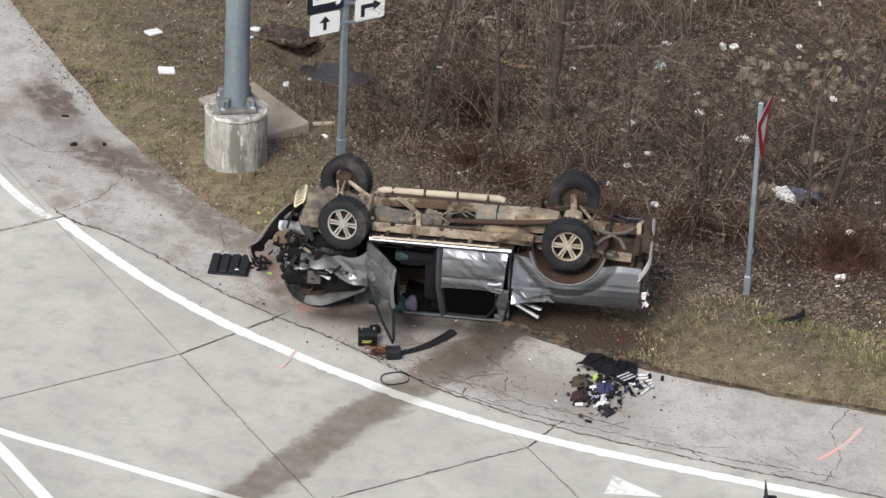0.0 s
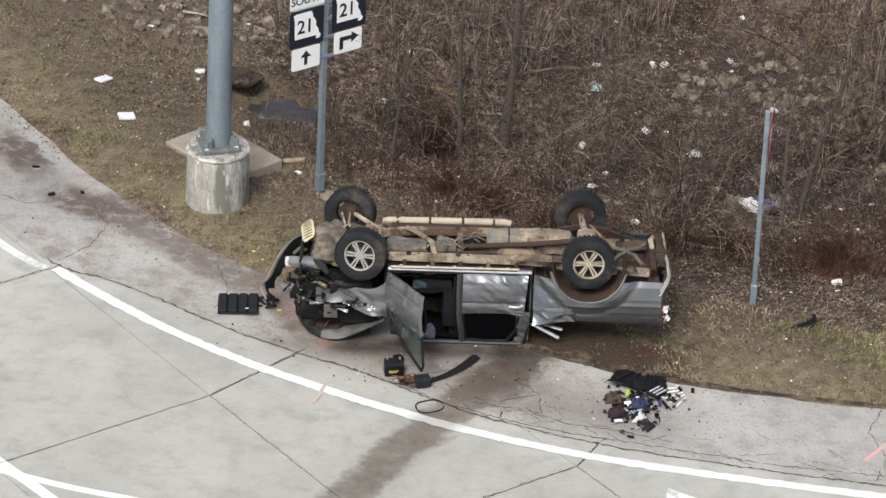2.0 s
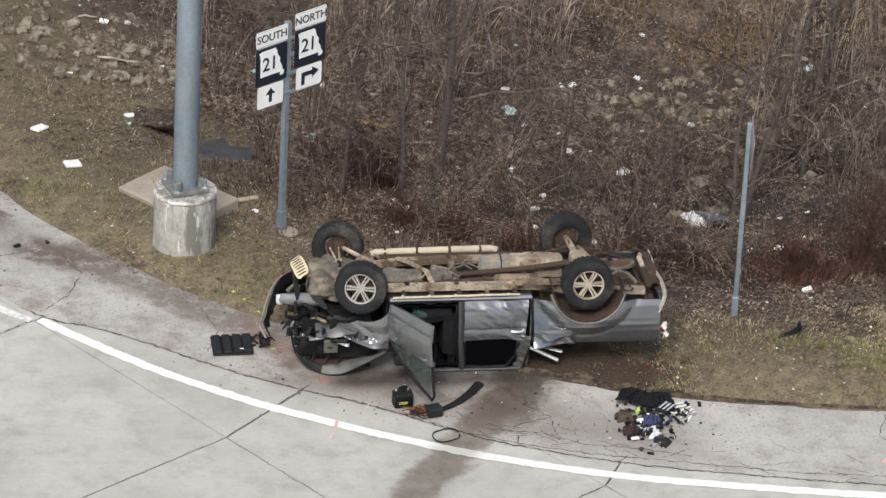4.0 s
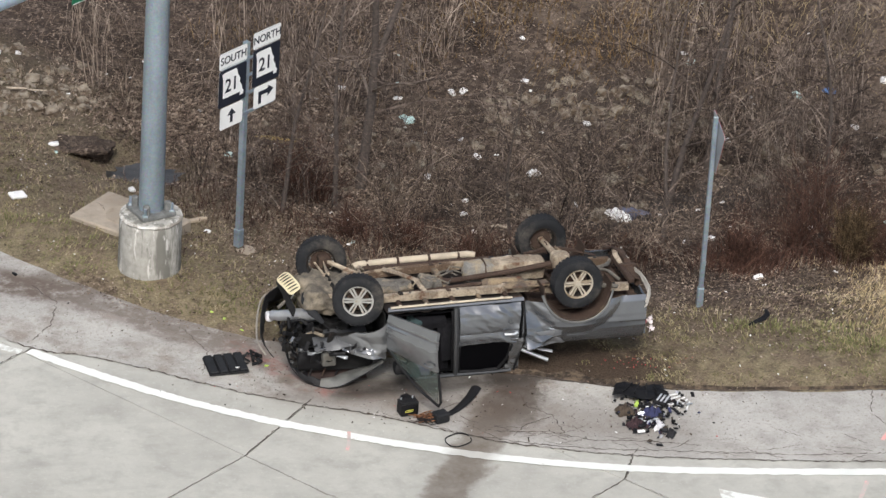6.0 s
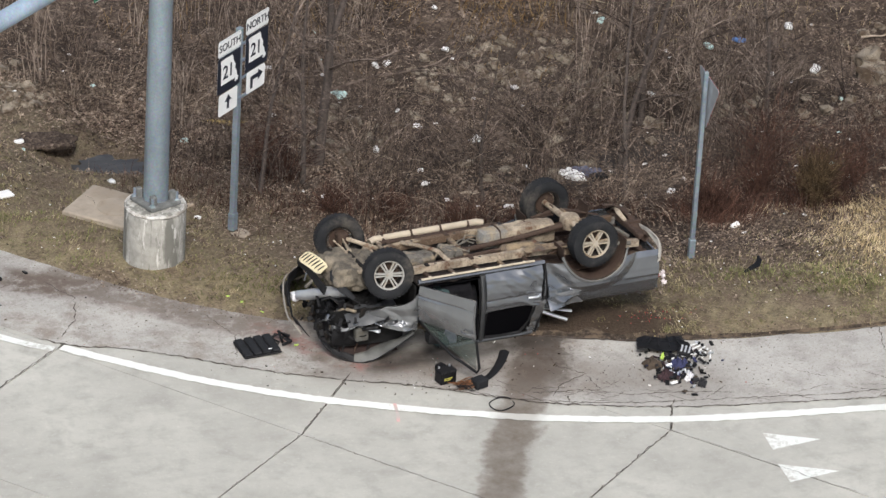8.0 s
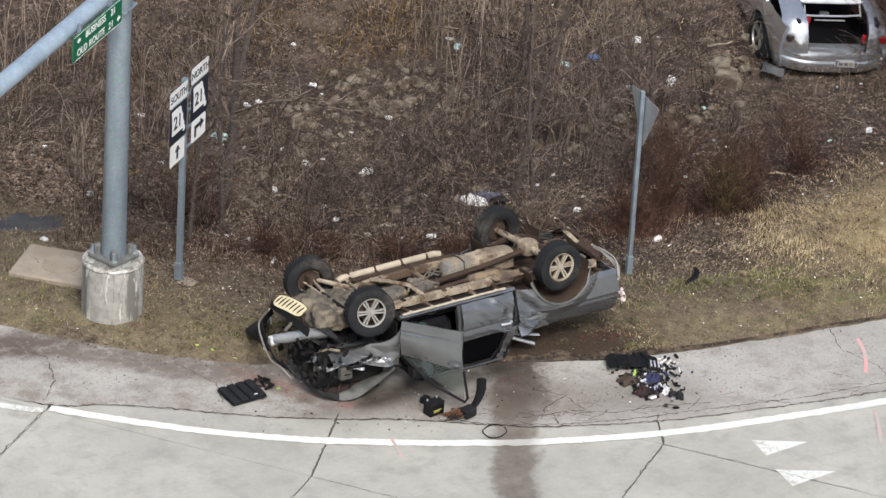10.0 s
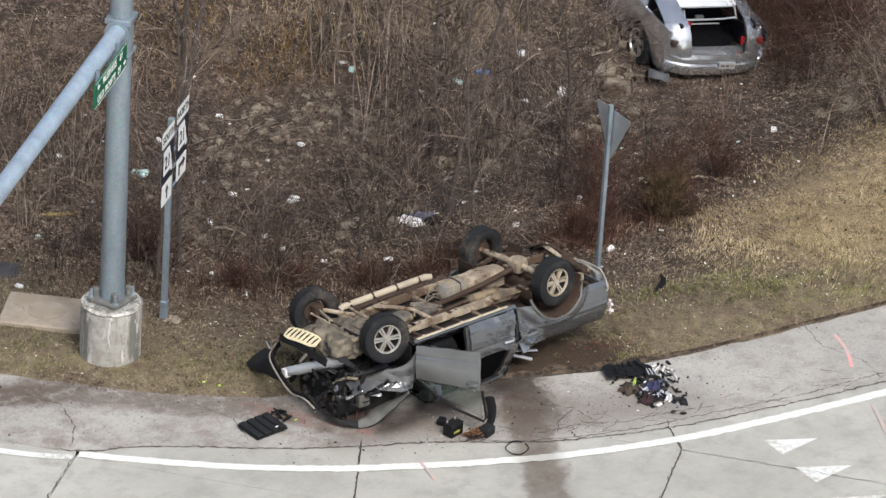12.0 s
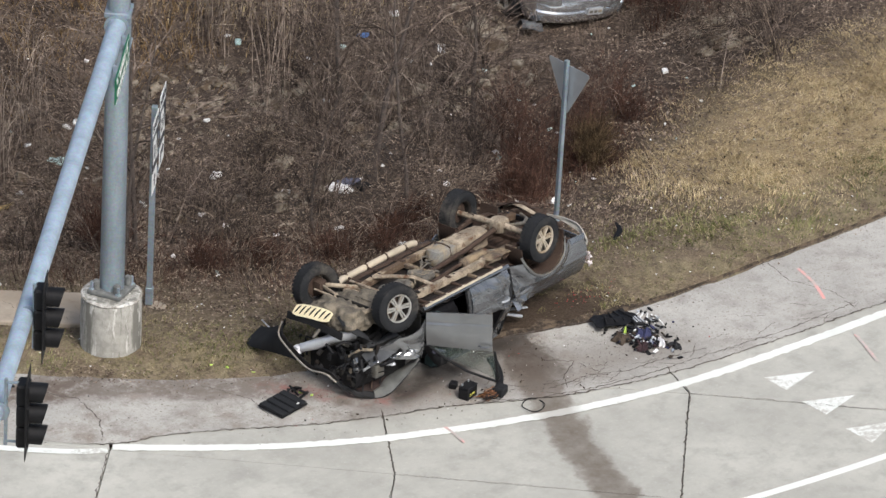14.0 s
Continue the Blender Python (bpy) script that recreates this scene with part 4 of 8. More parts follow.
def pickup():
    # it leans away from the road, its far roof edge pressed into the turf
    P = thing("overturned_pickup", pose(0, 0.05, 0, 0, 0, 4) @ pose(0, -0.85, 1.25, -4.5, 0, 0) @ pose(0, 0.85, -1.25), "dark grey pickup truck lying crushed on its roof, muddy underside up", "pickup truck")

    def put(name, b, mat, label="", parent=None, smooth=True):
        return part(name, b, mat, parent or P, label, smooth)

    # bedside panels with their wheel arches
    def bedside(sgn, damage):
        xh, zh, R = 1.57, 1.41, 0.53

        def at(u, v):
            x = lerp(0.80, 2.63, u)
            d = R * R - (x - xh) ** 2
            top = 1.19 - 0.03 * u
            if d > 0:
                top = min(top, zh - math.sqrt(d))
            z = lerp(0.46 + 0.04 * (1 - u), top, v)
            y = side_y(z) - 0.02
            rr = math.hypot(x - xh, z - zh)
            y += 0.075 * (0.5 + 0.5 * math.cos(math.pi * min(1, max(0, (rr - R - 0.03) / 0.24)))) - 0.010 * math.exp(-((rr - R - 0.22) / 0.04) ** 2)
            if z < 0.6:
                y -= 0.06 * ((0.6 - z) / 0.15) ** 2 * 0.6
            k = damage * min(1, max(0, (1.42 - x) / 0.35))
            y += k * (0.095 * facets(x, z, 0.24, 3.3) + 0.03 * facets(x, z, 0.11, 7.3)) - 0.05 * k
            y += 0.10 * k * max(0, 1 - abs(z - 0.57 - 0.15 * (x - 0.9)) / 0.10)
            y += 0.006 * facets(x, z, 0.5, 5.1) + 0.012 * math.exp(-((z - 0.80) / 0.03) ** 2)
            return (x, sgn * y, z)
        return Build().sheet(96, 40, at, 0.02)

    put("bedside", bedside(-1, 1.0), "grey_paint", "crumpled dark grey bed panel")
    put("bedside", bedside(1, 0.2), "grey_paint")
    def buckle(u, v):
        x = lerp(0.81, lerp(1.42, 1.22, v), u)
        z = lerp(0.46, 0.74, v) + 0.03 * u * (1 - v)
        out = 0.20 * max(0, 1 - abs(v - 0.10) / 0.55) * (0.55 + 0.45 * math.cos(u * 4.5)) + 0.05 * facets(x, z, 0.17, 2.9)
        return (x, -(side_y(z) - 0.01 + out * (1 - u ** 3)), z)
    put("buckled_panel", Build().sheet(30, 16, buckle, 0.012), "wing_paint", "buckled shiny grey bed corner")
    for sgn in (-1, 1):
        lip = Build()
        pts = []
        for k in range(25):
            a = radians(lerp(205, 335, k / 24))
            x, z = 1.57 + 0.535 * math.cos(a), 1.41 + 0.535 * math.sin(a)
            pts.append((x, sgn * (side_y(z) + 0.058), z))
        lip.tube(pts, 0.009, 8)
        put("arch_lip", lip, "mud_steel", "rolled muddy arch lip")
        def flare(u, v, sgn=sgn):
            a, w = radians(lerp(192, 348, u)), lerp(0.532, 0.562, v)
            x, z = 1.57 + w * math.cos(a), 1.41 + w * math.sin(a)
            edge = min(1, u * 14, (1 - u) * 14)
            return (x, sgn * (side_y(z) + 0.060 + 0.006 * math.sin(min(1, v * 1.15) * 3.14) * edge - 0.012 * v ** 3), z)
        put("wheel_arch_flare", Build().sheet(40, 8, flare, 0.008), "flare", "dusty grey wheel-arch flare")
        b = Build()
        def well(u, v, sgn=sgn):
            a = radians(lerp(180, 360, u))
            return (1.57 + 0.52 * math.cos(a), sgn * lerp(0.50, side_y(1.41 + 0.52 * math.sin(a)) + 0.045, v), 1.41 + 0.52 * math.sin(a))
        put("wheel_well", b.sheet(20, 4, well, 0.012), "rust_steel")
    # the bed floor seen from below, its ends, tailgate and rear bumper
    def bedfloor(u, v):
        x, y = lerp(0.84, 2.62, u), lerp(-0.66, 0.66, v)
        return (x, y, 0.98 + 0.018 * math.sin(y * 42))
    put("bed_floor", Build().sheet(24, 60, bedfloor, 0.015), "rust_steel", "rusty ribbed bed floor")
    for k in range(4):
        x = 0.98 + 0.5 * k
        put("bed_crossmember", Build().box(x - 0.03, x + 0.03, -0.64, 0.64, 0.985, 1.06, 0.01), "rust_steel")
    put("bed_front", Build().sheet(10, 6, lambda u, v: (0.84 + 0.03 * noise.noise((u * 5, v * 5, 0)), lerp(-0.80, 0.80, u), lerp(0.48, 1.06, v)), 0.02), "grey_paint")
    def gate(u, v):
        y, z = lerp(-0.76, 0.76, u), lerp(0.50, 1.06, v)
        return (2.66 + 0.04 * (1 - (2 * u - 1) ** 2) + crease(2.6, y, z, 0.4), y, z)
    put("tailgate", Build().sheet(16, 8, gate, 0.025), "grey_paint")
    def rear_bar(u, v):
        y = lerp(-0.30, 0.86, u)
        a = radians(lerp(-60, 120, v))
        rise = 0.16 * math.sin(u * 2.6) ** 2 + 0.05 * noise.noise((u * 4, 1, 3))
        return (2.62 + 0.09 * math.cos(a) - 0.10 * u * u + crease(u * 2, v, 3, 0.8), y, 1.10 + rise + 0.075 * math.sin(a) + crease(u * 3, v, 1, 1.0))
    put("rear_bumper", Build().sheet(36, 8, rear_bar, 0.012), "rust_steel", "bent rusty rear bumper arching up")
    put("torn_strip", Build().tube([(2.60, 0.95, 1.02), (2.64, 0.80, 1.16), (2.58, 0.55, 1.30), (2.50, 0.30, 1.33), (2.52, 0.08, 1.27)], [0.03, 0.04, 0.045, 0.04, 0.03], 8, flat=0.4), "tan_steel", "torn tan bumper bracket")
    def bar_end(u, v):
        y = lerp(-0.90, 0.62, u)
        w = 0.045 + 0.018 * math.sin(u * 9.0)
        z = 1.03 + 0.20 * min(1, 2.2 * u) ** 0.7 + 0.03 * math.sin(u * 7)
        return (2.60 + 0.13 * math.sin(min(1, u * 4.6) * 1.57) - 0.05 * u + 0.03 * math.sin(v * 3.1) + crease(u * 2, v, 5, 0.5), y, lerp(z - w, z + w, v))
    put("bumper_corner", Build().sheet(20, 8, bar_end, 0.016), "pale_bumper", "pale dusty bumper end")
    put("tow_hitch", Build().box(2.50, 2.74, 0.0, 0.09, 1.20, 1.28, 0.01).box(2.48, 2.54, -0.36, 0.42, 1.19, 1.27, 0.01), "rust_steel")
    put("tail_lamp", lump(2.58, 2.65, -0.86, -0.80, 0.70, 0.76, 0.02, 3, 5), "red_glass", "broken red tail lamp")
    b = Build()
    rng = random.Random(11)
    for k in range(14):
        b.box(-0.03, 0.03, -0.003, 0.003, -0.025, 0.025, 0.002, pose(2.70 + rng.uniform(-0.02, 0.05), -0.85 + rng.uniform(-0.06, 0.05), 0.70 + rng.uniform(-0.1, 0.1), rng.uniform(0, 180), rng.uniform(0, 180), rng.uniform(0, 180)))
    put("lens_shard", b, "pale_lens", "splintered pale lens")

    # cab: roof, floor, pillars, rear wall
    def roof(u, v):
        x, y = lerp(-0.85, 0.78, u), lerp(-0.62, 0.62, v)
        return (x, y, 0.035 + 0.05 * (1 - math.cos((u - 0.5) * 2)) + 0.02 * noise.noise((x * 3, y * 3, 4)))
    put("roof", Build().sheet(18, 14, roof, 0.03), "grey_paint", "crushed roof against the ground")
    put("cab_floor", Build().sheet(20, 24, lambda u, v: (lerp(-1.30, 0.78, u), lerp(-0.79, 0.79, v), 1.15 + 0.07 * ramp_up(abs(v - 0.5), 0.28, 0.36) + 0.012 * math.sin(u * 40)), 0.02), "floor_steel", "dirty floor pan, coloured dark for the shade between the rails")
    def rearwall(u, v):
        z = lerp(0.04, 1.2, v)
        return (0.77 + 0.02 * noise.noise((u * 4, v * 4, 8)), lerp(-1, 1, u) * (side_y(z) - 0.02), z)
    put("cab_rear_wall", Build().sheet(12, 10, rearwall, 0.02), "grey_paint")
    def far_side(u, v):
        z = lerp(0.05, 1.2, v)
        x = lerp(-1.30, 0.78, u)
        return (x, side_y(z) + crease(x, 3, z, 0.4), z)
    put("far_side_panel", Build().sheet(20, 12, far_side, 0.02), "grey_paint")
    # near-black sheets added inside so that the cab reads as shaded
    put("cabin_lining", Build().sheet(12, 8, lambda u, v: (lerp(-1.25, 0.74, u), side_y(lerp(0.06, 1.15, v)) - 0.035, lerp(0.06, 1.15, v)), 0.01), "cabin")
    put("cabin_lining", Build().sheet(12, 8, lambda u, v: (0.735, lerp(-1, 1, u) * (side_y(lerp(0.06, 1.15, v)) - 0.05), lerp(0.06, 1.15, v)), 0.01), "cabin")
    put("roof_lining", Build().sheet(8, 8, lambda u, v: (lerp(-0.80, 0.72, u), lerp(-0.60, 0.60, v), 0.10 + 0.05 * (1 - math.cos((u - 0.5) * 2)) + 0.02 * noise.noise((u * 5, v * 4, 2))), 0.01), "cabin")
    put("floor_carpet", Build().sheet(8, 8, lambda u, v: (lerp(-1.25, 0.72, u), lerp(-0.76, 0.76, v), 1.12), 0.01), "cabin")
    def dash(u, v):
        a = radians(lerp(0, 150, v))
        return (-1.28 + 0.32 * math.sin(a), lerp(-0.74, 0.74, u), 0.72 + 0.2 * math.cos(a))
    put("dashboard", Build().sheet(16, 8, dash, 0.02), "cabin")
    put("firewall", Build().sheet(10, 8, lambda u, v: (-1.30 + 0.04 * noise.noise((u * 5, v * 5, 3)), lerp(-0.78, 0.78, u), lerp(0.42, 1.17, v)), 0.02), "engine_black")
    b = Build()
    b.tube([(-0.25, -side_y(1.20), 1.20), (-0.25, -side_y(0.9) + 0.03, 0.9), (-0.24, -side_y(0.62), 0.62), (-0.18, -0.66, 0.12), (-0.16, -0.62, 0.05)], 0.065, 8, flat=0.6)
    put("door_pillar", b, "dull_grey", "grey middle pillar")
    put("door_seal", Build().tube([(-0.325, -side_y(1.17) - 0.02, 1.17), (-0.325, -side_y(0.9) - 0.01, 0.9), (-0.315, -side_y(0.62) - 0.03, 0.62), (-0.25, -0.69, 0.14)], 0.014, 6), "black")
    b = Build()
    def post(u, v):
        z = lerp(0.05, 0.66, v)
        x = lerp(0.55 + 0.03 * math.sin(v * 3), 0.76, u)
        return (x, -(side_y(z) + 0.02 + 0.035 * facets(x, z, 0.12, 1.7)), z)
    put("rear_pillar", b.sheet(10, 26, post, 0.03), "grey_clean", "crumpled grey rear pillar")
    b = Build()
    b.tube([(-1.28, -0.83, 0.66), (-1.05, -0.76, 0.36), (-0.78, -0.66, 0.06)], 0.04, 8, flat=0.7)
    put("windscreen_pillar", b, "trim", "bent black windscreen pillar")
    b = Build()
    b.tube([(-0.80, -0.64, 0.045), (-0.45, -0.66, 0.05), (-0.12, -0.655, 0.05), (0.25, -0.66, 0.05), (0.66, -0.65, 0.05)], 0.026, 8)
    put("roof_rail", b, "dull_grey", "scraped grey roof rail")

    # rear door, shut and buckled
    def rdoor(u, v):
        x = lerp(-0.21, 0.72, u) - 0.05 * (1 - v) * u
        z = lerp(0.60 + 0.02 * math.sin(u * 3), 1.205, v)
        y = side_y(z) + 0.018 - 0.012 * math.exp(-((z - 0.78) / 0.02) ** 2) - 0.012 * math.exp(-((z - 1.06) / 0.03) ** 2)
        k = 0.25 + 1.2 * u
        y += 0.042 * k * facets(x * 0.45, z, 0.15, 9.1) + 0.016 * k * facets(x, z, 0.08, 2.1) - 0.05 * math.exp(-(((x - 0.62) / 0.12) ** 2 + ((z - 0.85) / 0.2) ** 2))
        return (x, -y, z)
    door = put("rear_door", Build().sheet(48, 34, rdoor, 0.03), "grey_paint", "buckled grey rear door")
    put("door_handle", Build().tube([(0.46, -0.93, 0.76), (0.52, -0.955, 0.765), (0.60, -0.955, 0.765), (0.65, -0.92, 0.77)], 0.017, 8), "chrome", "grey door handle", door)
    fr = Build().tube([(-0.20, -0.86, 0.60), (-0.17, -0.72, 0.30), (-0.14, -0.655, 0.10), (0.1, -0.65, 0.075), (0.45, -0.66, 0.09), (0.58, -0.72, 0.30), (0.60, -0.85, 0.58)], 0.026, 8)
    put("window_frame", fr, "trim", "", door)
    # black sheet in place of a view into the shaded cab
    pane = Build().sheet(8, 5, lambda u, v: (lerp(-0.19, 0.60, u), -lerp(0.64, 0.845, v), lerp(0.085, 0.60, v)), 0.006)
    put("window_pane", pane, "glass_dark", "black window pane standing in for the dark interior", door)
    put("door_gap", Build().tube([(0.755, -side_y(1.19) - 0.005, 1.20), (0.775, -side_y(0.9) + 0.03, 0.9), (0.77, -side_y(0.66) + 0.03, 0.64), (0.74, -0.73, 0.30), (0.70, -0.66, 0.06)], 0.02, 6), "trim")

    for sgn in (-1, 1):
        put("floor_side", Build().sheet(30, 4, lambda u, v: (lerp(-1.28, 0.76, u), sgn * lerp(0.50, 0.80, v), 1.175 + 0.030 * noise.noise((u * 9, v * 2, sgn)) + 0.010 * math.sin(u * 60)), 0.02), "floor_steel", "dirty floor edge, coloured dark for the shade between the rails")
    # rocker and step bars
    put("rocker", Build().sheet(30, 4, lambda u, v: (lerp(-1.28, 0.76, u), -0.80 - 0.035 * math.sin(v * 3.1) + 0.0, lerp(1.19, 1.275, v)), 0.05), "grey_paint")
    b = Build().tube([(-1.24, -0.83, 1.285), (-0.9, -0.835, 1.29), (0.2, -0.835, 1.30), (0.58, -0.825, 1.295)], 0.022, 8, flat=0.7)
    st = put("step_bar", b, "flange", "pale dusty rocker flange")
    for k in range(5):
        x = -1.1 + 0.38 * k
        put("clip", Build().box(x - 0.02, x + 0.02, -0.86, -0.80, 1.30, 1.315, 0.005), "flange", "", st)
    st = put("step_bar", Build().tube([(-1.36, 0.84, 1.22), (-1.28, 0.86, 1.245), (-0.4, 0.88, 1.25), (0.4, 0.88, 1.26), (0.50, 0.86, 1.24)], 0.053, 14), "tan_tube", "tan muddy tubular side step")
    for x in (-1.15, -0.68, -0.2, 0.25):
        put("bracket", Build().tube([(x, 0.88, 1.25), (x, 0.70, 1.24), (x, 0.46, 1.26)], 0.022, 6), "rust_steel", "", st)
        put("clamp", Build().lathe([(0.053, -0.020), (0.061, -0.016), (0.061, 0.016), (0.053, 0.020)], 14, pose(x, 0.88, 1.25, 0, 90, 0)), "rust_steel", "", st)
    # the body's pinched sill, tan with dried mud, and its outriggers
    put("sill_rail", Build().sheet(40, 4, lambda u, v: (lerp(-1.22, 0.74, u), -lerp(0.70, 0.765, v), 1.215 + 0.022 * math.sin(v * 3.14) + 0.012 * noise.noise((u * 14, v * 3, 5))), 0.03), "rust_steel", "brown mud-caked sill rail")
    for k in range(5):
        x = -1.05 + 0.40 * k
        put("outrigger", Build().box(x - 0.03, x + 0.03, -0.68, -0.50, 1.20, 1.255, 0.01), ("rust_steel", "mud_steel")[k % 2], "")
    put("far_rocker", Build().box(-1.25, 0.7, 0.70, 0.79, 1.17, 1.25, 0.015), "rust_steel")

    # chassis
    for sgn, mat in ((-1, "tan_steel"), (1, "rail")):
        pts = [(-1.62, 0.36, 1.10), (-1.5, 0.38, 1.16), (-1.3, 0.42, 1.26), (-0.6, 0.46, 1.285), (0.5, 0.47, 1.285), (1.05, 0.47, 1.26), (1.5, 0.47, 1.17), (2.0, 0.47, 1.18), (2.46, 0.47, 1.16)]
        b = Build()
        def rail(u, v, sgn=sgn, pts=pts):
            p = curve_at([Vector(q) for q in pts], u)
            c = [(-0.042, -0.06), (0.042, -0.06), (0.042, 0.045), (-0.042, 0.045), (-0.042, -0.06)][round(v * 4)]
            return (p.x, sgn * p.y + c[0], p.z + c[1])
        fr_ = put("frame_rail", b.sheet(60, 4, rail), mat, "mud-caked frame rail", smooth=False)
        for k in range(9):
            q = curve_at([Vector(p) for p in pts], 0.12 + 0.78 * k / 8)
            put("rail_bracket", Build().box(q.x - 0.035, q.x + 0.035, sgn * q.y - 0.05, sgn * q.y + 0.05, q.z + 0.035, q.z + 0.062, 0.01), ("rust_steel", "tan_steel", "dark_steel")[k % 3], "", fr_)
            put("rail_hole", Build().lathe([(0.022, 0.0), (0.022, 0.004), (0.0, 0.004)], 12, pose(q.x + 0.14, sgn * q.y, q.z + 0.044)), "black", "", fr_)
    for x, z, mat in ((-0.25, 1.26, "mud_steel"), (0.75, 1.27, "rust_steel"), (2.05, 1.19, "rust_steel"), (2.52, 1.22, "rust_steel")):
        put("crossmember", Build().box(x - 0.045, x + 0.045, -0.46, 0.46, z - 0.035, z + 0.035, 0.012), mat)
    put("gearbox_beam", Build().tube([(-1.02, 0.44, 1.33), (-0.85, 0.20, 1.35), (-0.66, -0.08, 1.35), (-0.62, -0.42, 1.31)], 0.042, 8, flat=0.7), "tan_steel", "tan slanted gearbox crossmember")
    put("gearbox", lump(-1.30, -0.72, -0.16, 0.12, 1.12, 1.33, 0.06, 2.0, 14), "grey_steel", "grey gearbox casting")
    put("transfer_case", lump(-0.60, -0.32, -0.22, 0.10, 1.13, 1.36, 0.09, 5.0, 14), "grey_steel")
    b = Build()
    for k in range(7):
        a = rng.uniform(0, 6)
        p0 = Vector((-0.75 + 0.1 * k, -0.2 + 0.06 * k, 1.3))
        b.tube([p0, p0 + Vector((0.1, 0.12 * math.sin(a), 0.06)), p0 + Vector((0.24, 0.2 * math.sin(a + 1), 0.02)), p0 + Vector((0.38, 0.1, -0.03))], 0.013, 6)
    put("hose", b, "grey_steel", "loose underbody hoses")
    put("drive_shaft", Build().tube([(-0.30, -0.06, 1.27), (-0.22, -0.06, 1.28), (-0.18, -0.06, 1.28), (0.75, -0.03, 1.33), (1.38, 0.02, 1.385), (1.42, 0.02, 1.39)], [0.06, 0.06, 0.042, 0.042, 0.042, 0.055], 12), "rust_steel", "rusty drive shaft")
    put("fuel_tank", lump(0.16, 0.72, 0.10, 0.38, 1.12, 1.40, 0.015, 7.0, 14, 0.40), "tank", "dust-coated grey fuel tank")
    put("tank_shield", lump(0.56, 1.36, 0.07, 0.37, 1.14, 1.42, 0.03, 3.0, 16, 0.35), "tan_steel", "tan mud-caked tank shield")
    for x in (0.45, 0.92):
        put("tank_strap", Build().tube([(x, 0.07, 1.2), (x, 0.12, 1.41), (x, 0.27, 1.425), (x, 0.41, 1.405), (x, 0.455, 1.2)], 0.014, 6), "rust_steel")
    b = Build().tube([(-1.35, -0.20, 1.2), (-1.0, -0.34, 1.27), (-0.4, -0.34, 1.29), (0.1, -0.27, 1.29), (0.3, -0.26, 1.29)], 0.032, 10)
    ex = put("exhaust_pipe", b, "rust_steel", "rusty exhaust pipe")
    put("silencer", Build().tube([(0.28, -0.26, 1.28), (0.33, -0.26, 1.28), (0.86, -0.26, 1.28), (0.92, -0.26, 1.28)], [0.05, 0.10, 0.10, 0.05], 14, flat=0.75), "mud_steel", "", ex)
    put("tail_pipe", Build().tube([(0.92, -0.27, 1.28), (1.30, -0.34, 1.20), (1.65, -0.38, 1.17), (1.95, -0.58, 1.26), (2.22, -0.72, 1.28)], 0.032, 10), "grey_steel", "grey tail pipe", ex)
    # rear axle, springs and dampers
    put("rear_axle", Build().tube([(1.56, -0.74, 1.435), (1.56, -0.15, 1.435), (1.56, 0.0, 1.435), (1.555, 0.18, 1.435), (1.50, 0.82, 1.435)], [0.045, 0.05, 0.075, 0.05, 0.045], 12), "tan_steel", "tan muddy rear axle tube")
    put("differential", lump(1.43, 1.69, -0.09, 0.15, 1.32, 1.54, 0.012, 4.0, 8, 0.6), "tan_steel", "tan differential housing")
    for sgn in (-1, 1):
        spring = put("leaf_spring", Build().tube([(0.92, sgn * 0.56, 1.24), (1.2, sgn * 0.56, 1.32), (1.56, sgn * 0.56, 1.355), (1.95, sgn * 0.56, 1.32), (2.28, sgn * 0.56, 1.22)], 0.034, 8, flat=0.3), "rust_steel", "rusty leaf spring")
        for k in (1, 2, 3):
            put("leaf", Build().tube([(1.56 - 0.5 + 0.1 * k, sgn * 0.56, 1.325 + 0.02 * k), (1.56, sgn * 0.56, 1.36 + 0.02 * k), (1.56 + 0.5 - 0.1 * k, sgn * 0.56, 1.325 + 0.02 * k)], 0.032, 8, flat=0.28), "rust_steel", "", spring)
        put("u_bolt", Build().tube([(1.50, sgn * 0.56 - 0.05, 1.33), (1.50, sgn * 0.56 - 0.05, 1.49), (1.50, sgn * 0.56 + 0.05, 1.49), (1.50, sgn * 0.56 + 0.05, 1.33)], 0.010, 6), "rust_steel", "", spring)
        put("damper", Build().tube([(1.62, sgn * 0.50, 1.44), (1.80, sgn * 0.38, 1.30), (1.82, sgn * 0.36, 1.28), (1.95, sgn * 0.28, 1.12)], [0.022, 0.022, 0.034, 0.034], 10), "mud_steel")
    put("spare_wheel_hoop", Build().tube([(1.92, 0.28, 1.20), (1.98, 0.10, 1.26), (2.12, -0.02, 1.28), (2.30, 0.08, 1.27), (2.42, 0.30, 1.24)], 0.030, 8), "grey_steel", "grey spare-wheel hoop")
    put("spare_wheel_hoop", Build().tube([(1.90, -0.36, 1.20), (2.02, -0.16, 1.26), (2.14, -0.03, 1.27), (2.26, -0.14, 1.27), (2.36, -0.36, 1.22)], 0.026, 8), "grey_steel", "grey spare-wheel hoop")
    put("heat_shield", Build().sheet(10, 6, lambda u, v: (lerp(0.55, 1.22, u), lerp(-0.62, -0.40, v), 1.345 + 0.02 * noise.noise((u * 6, v * 6, 2))), 0.008), "mud_steel", "dusty heat shield")
    put("bed_rack_tube", Build().tube([(0.80, -0.62, 0.36), (1.20, -0.72, 0.19)], 0.028, 10), "chrome", "loose silver rack tube")
    put("bed_rack_tube", Build().tube([(0.84, -0.66, 0.42), (1.24, -0.79, 0.36)], 0.040, 10, flat=0.35), "chrome", "loose silver rack tube")

    # wheels
    road_wheel(P, pose(1.56, -0.78, 1.435, 90, 0, 2), "alloy_muddy")
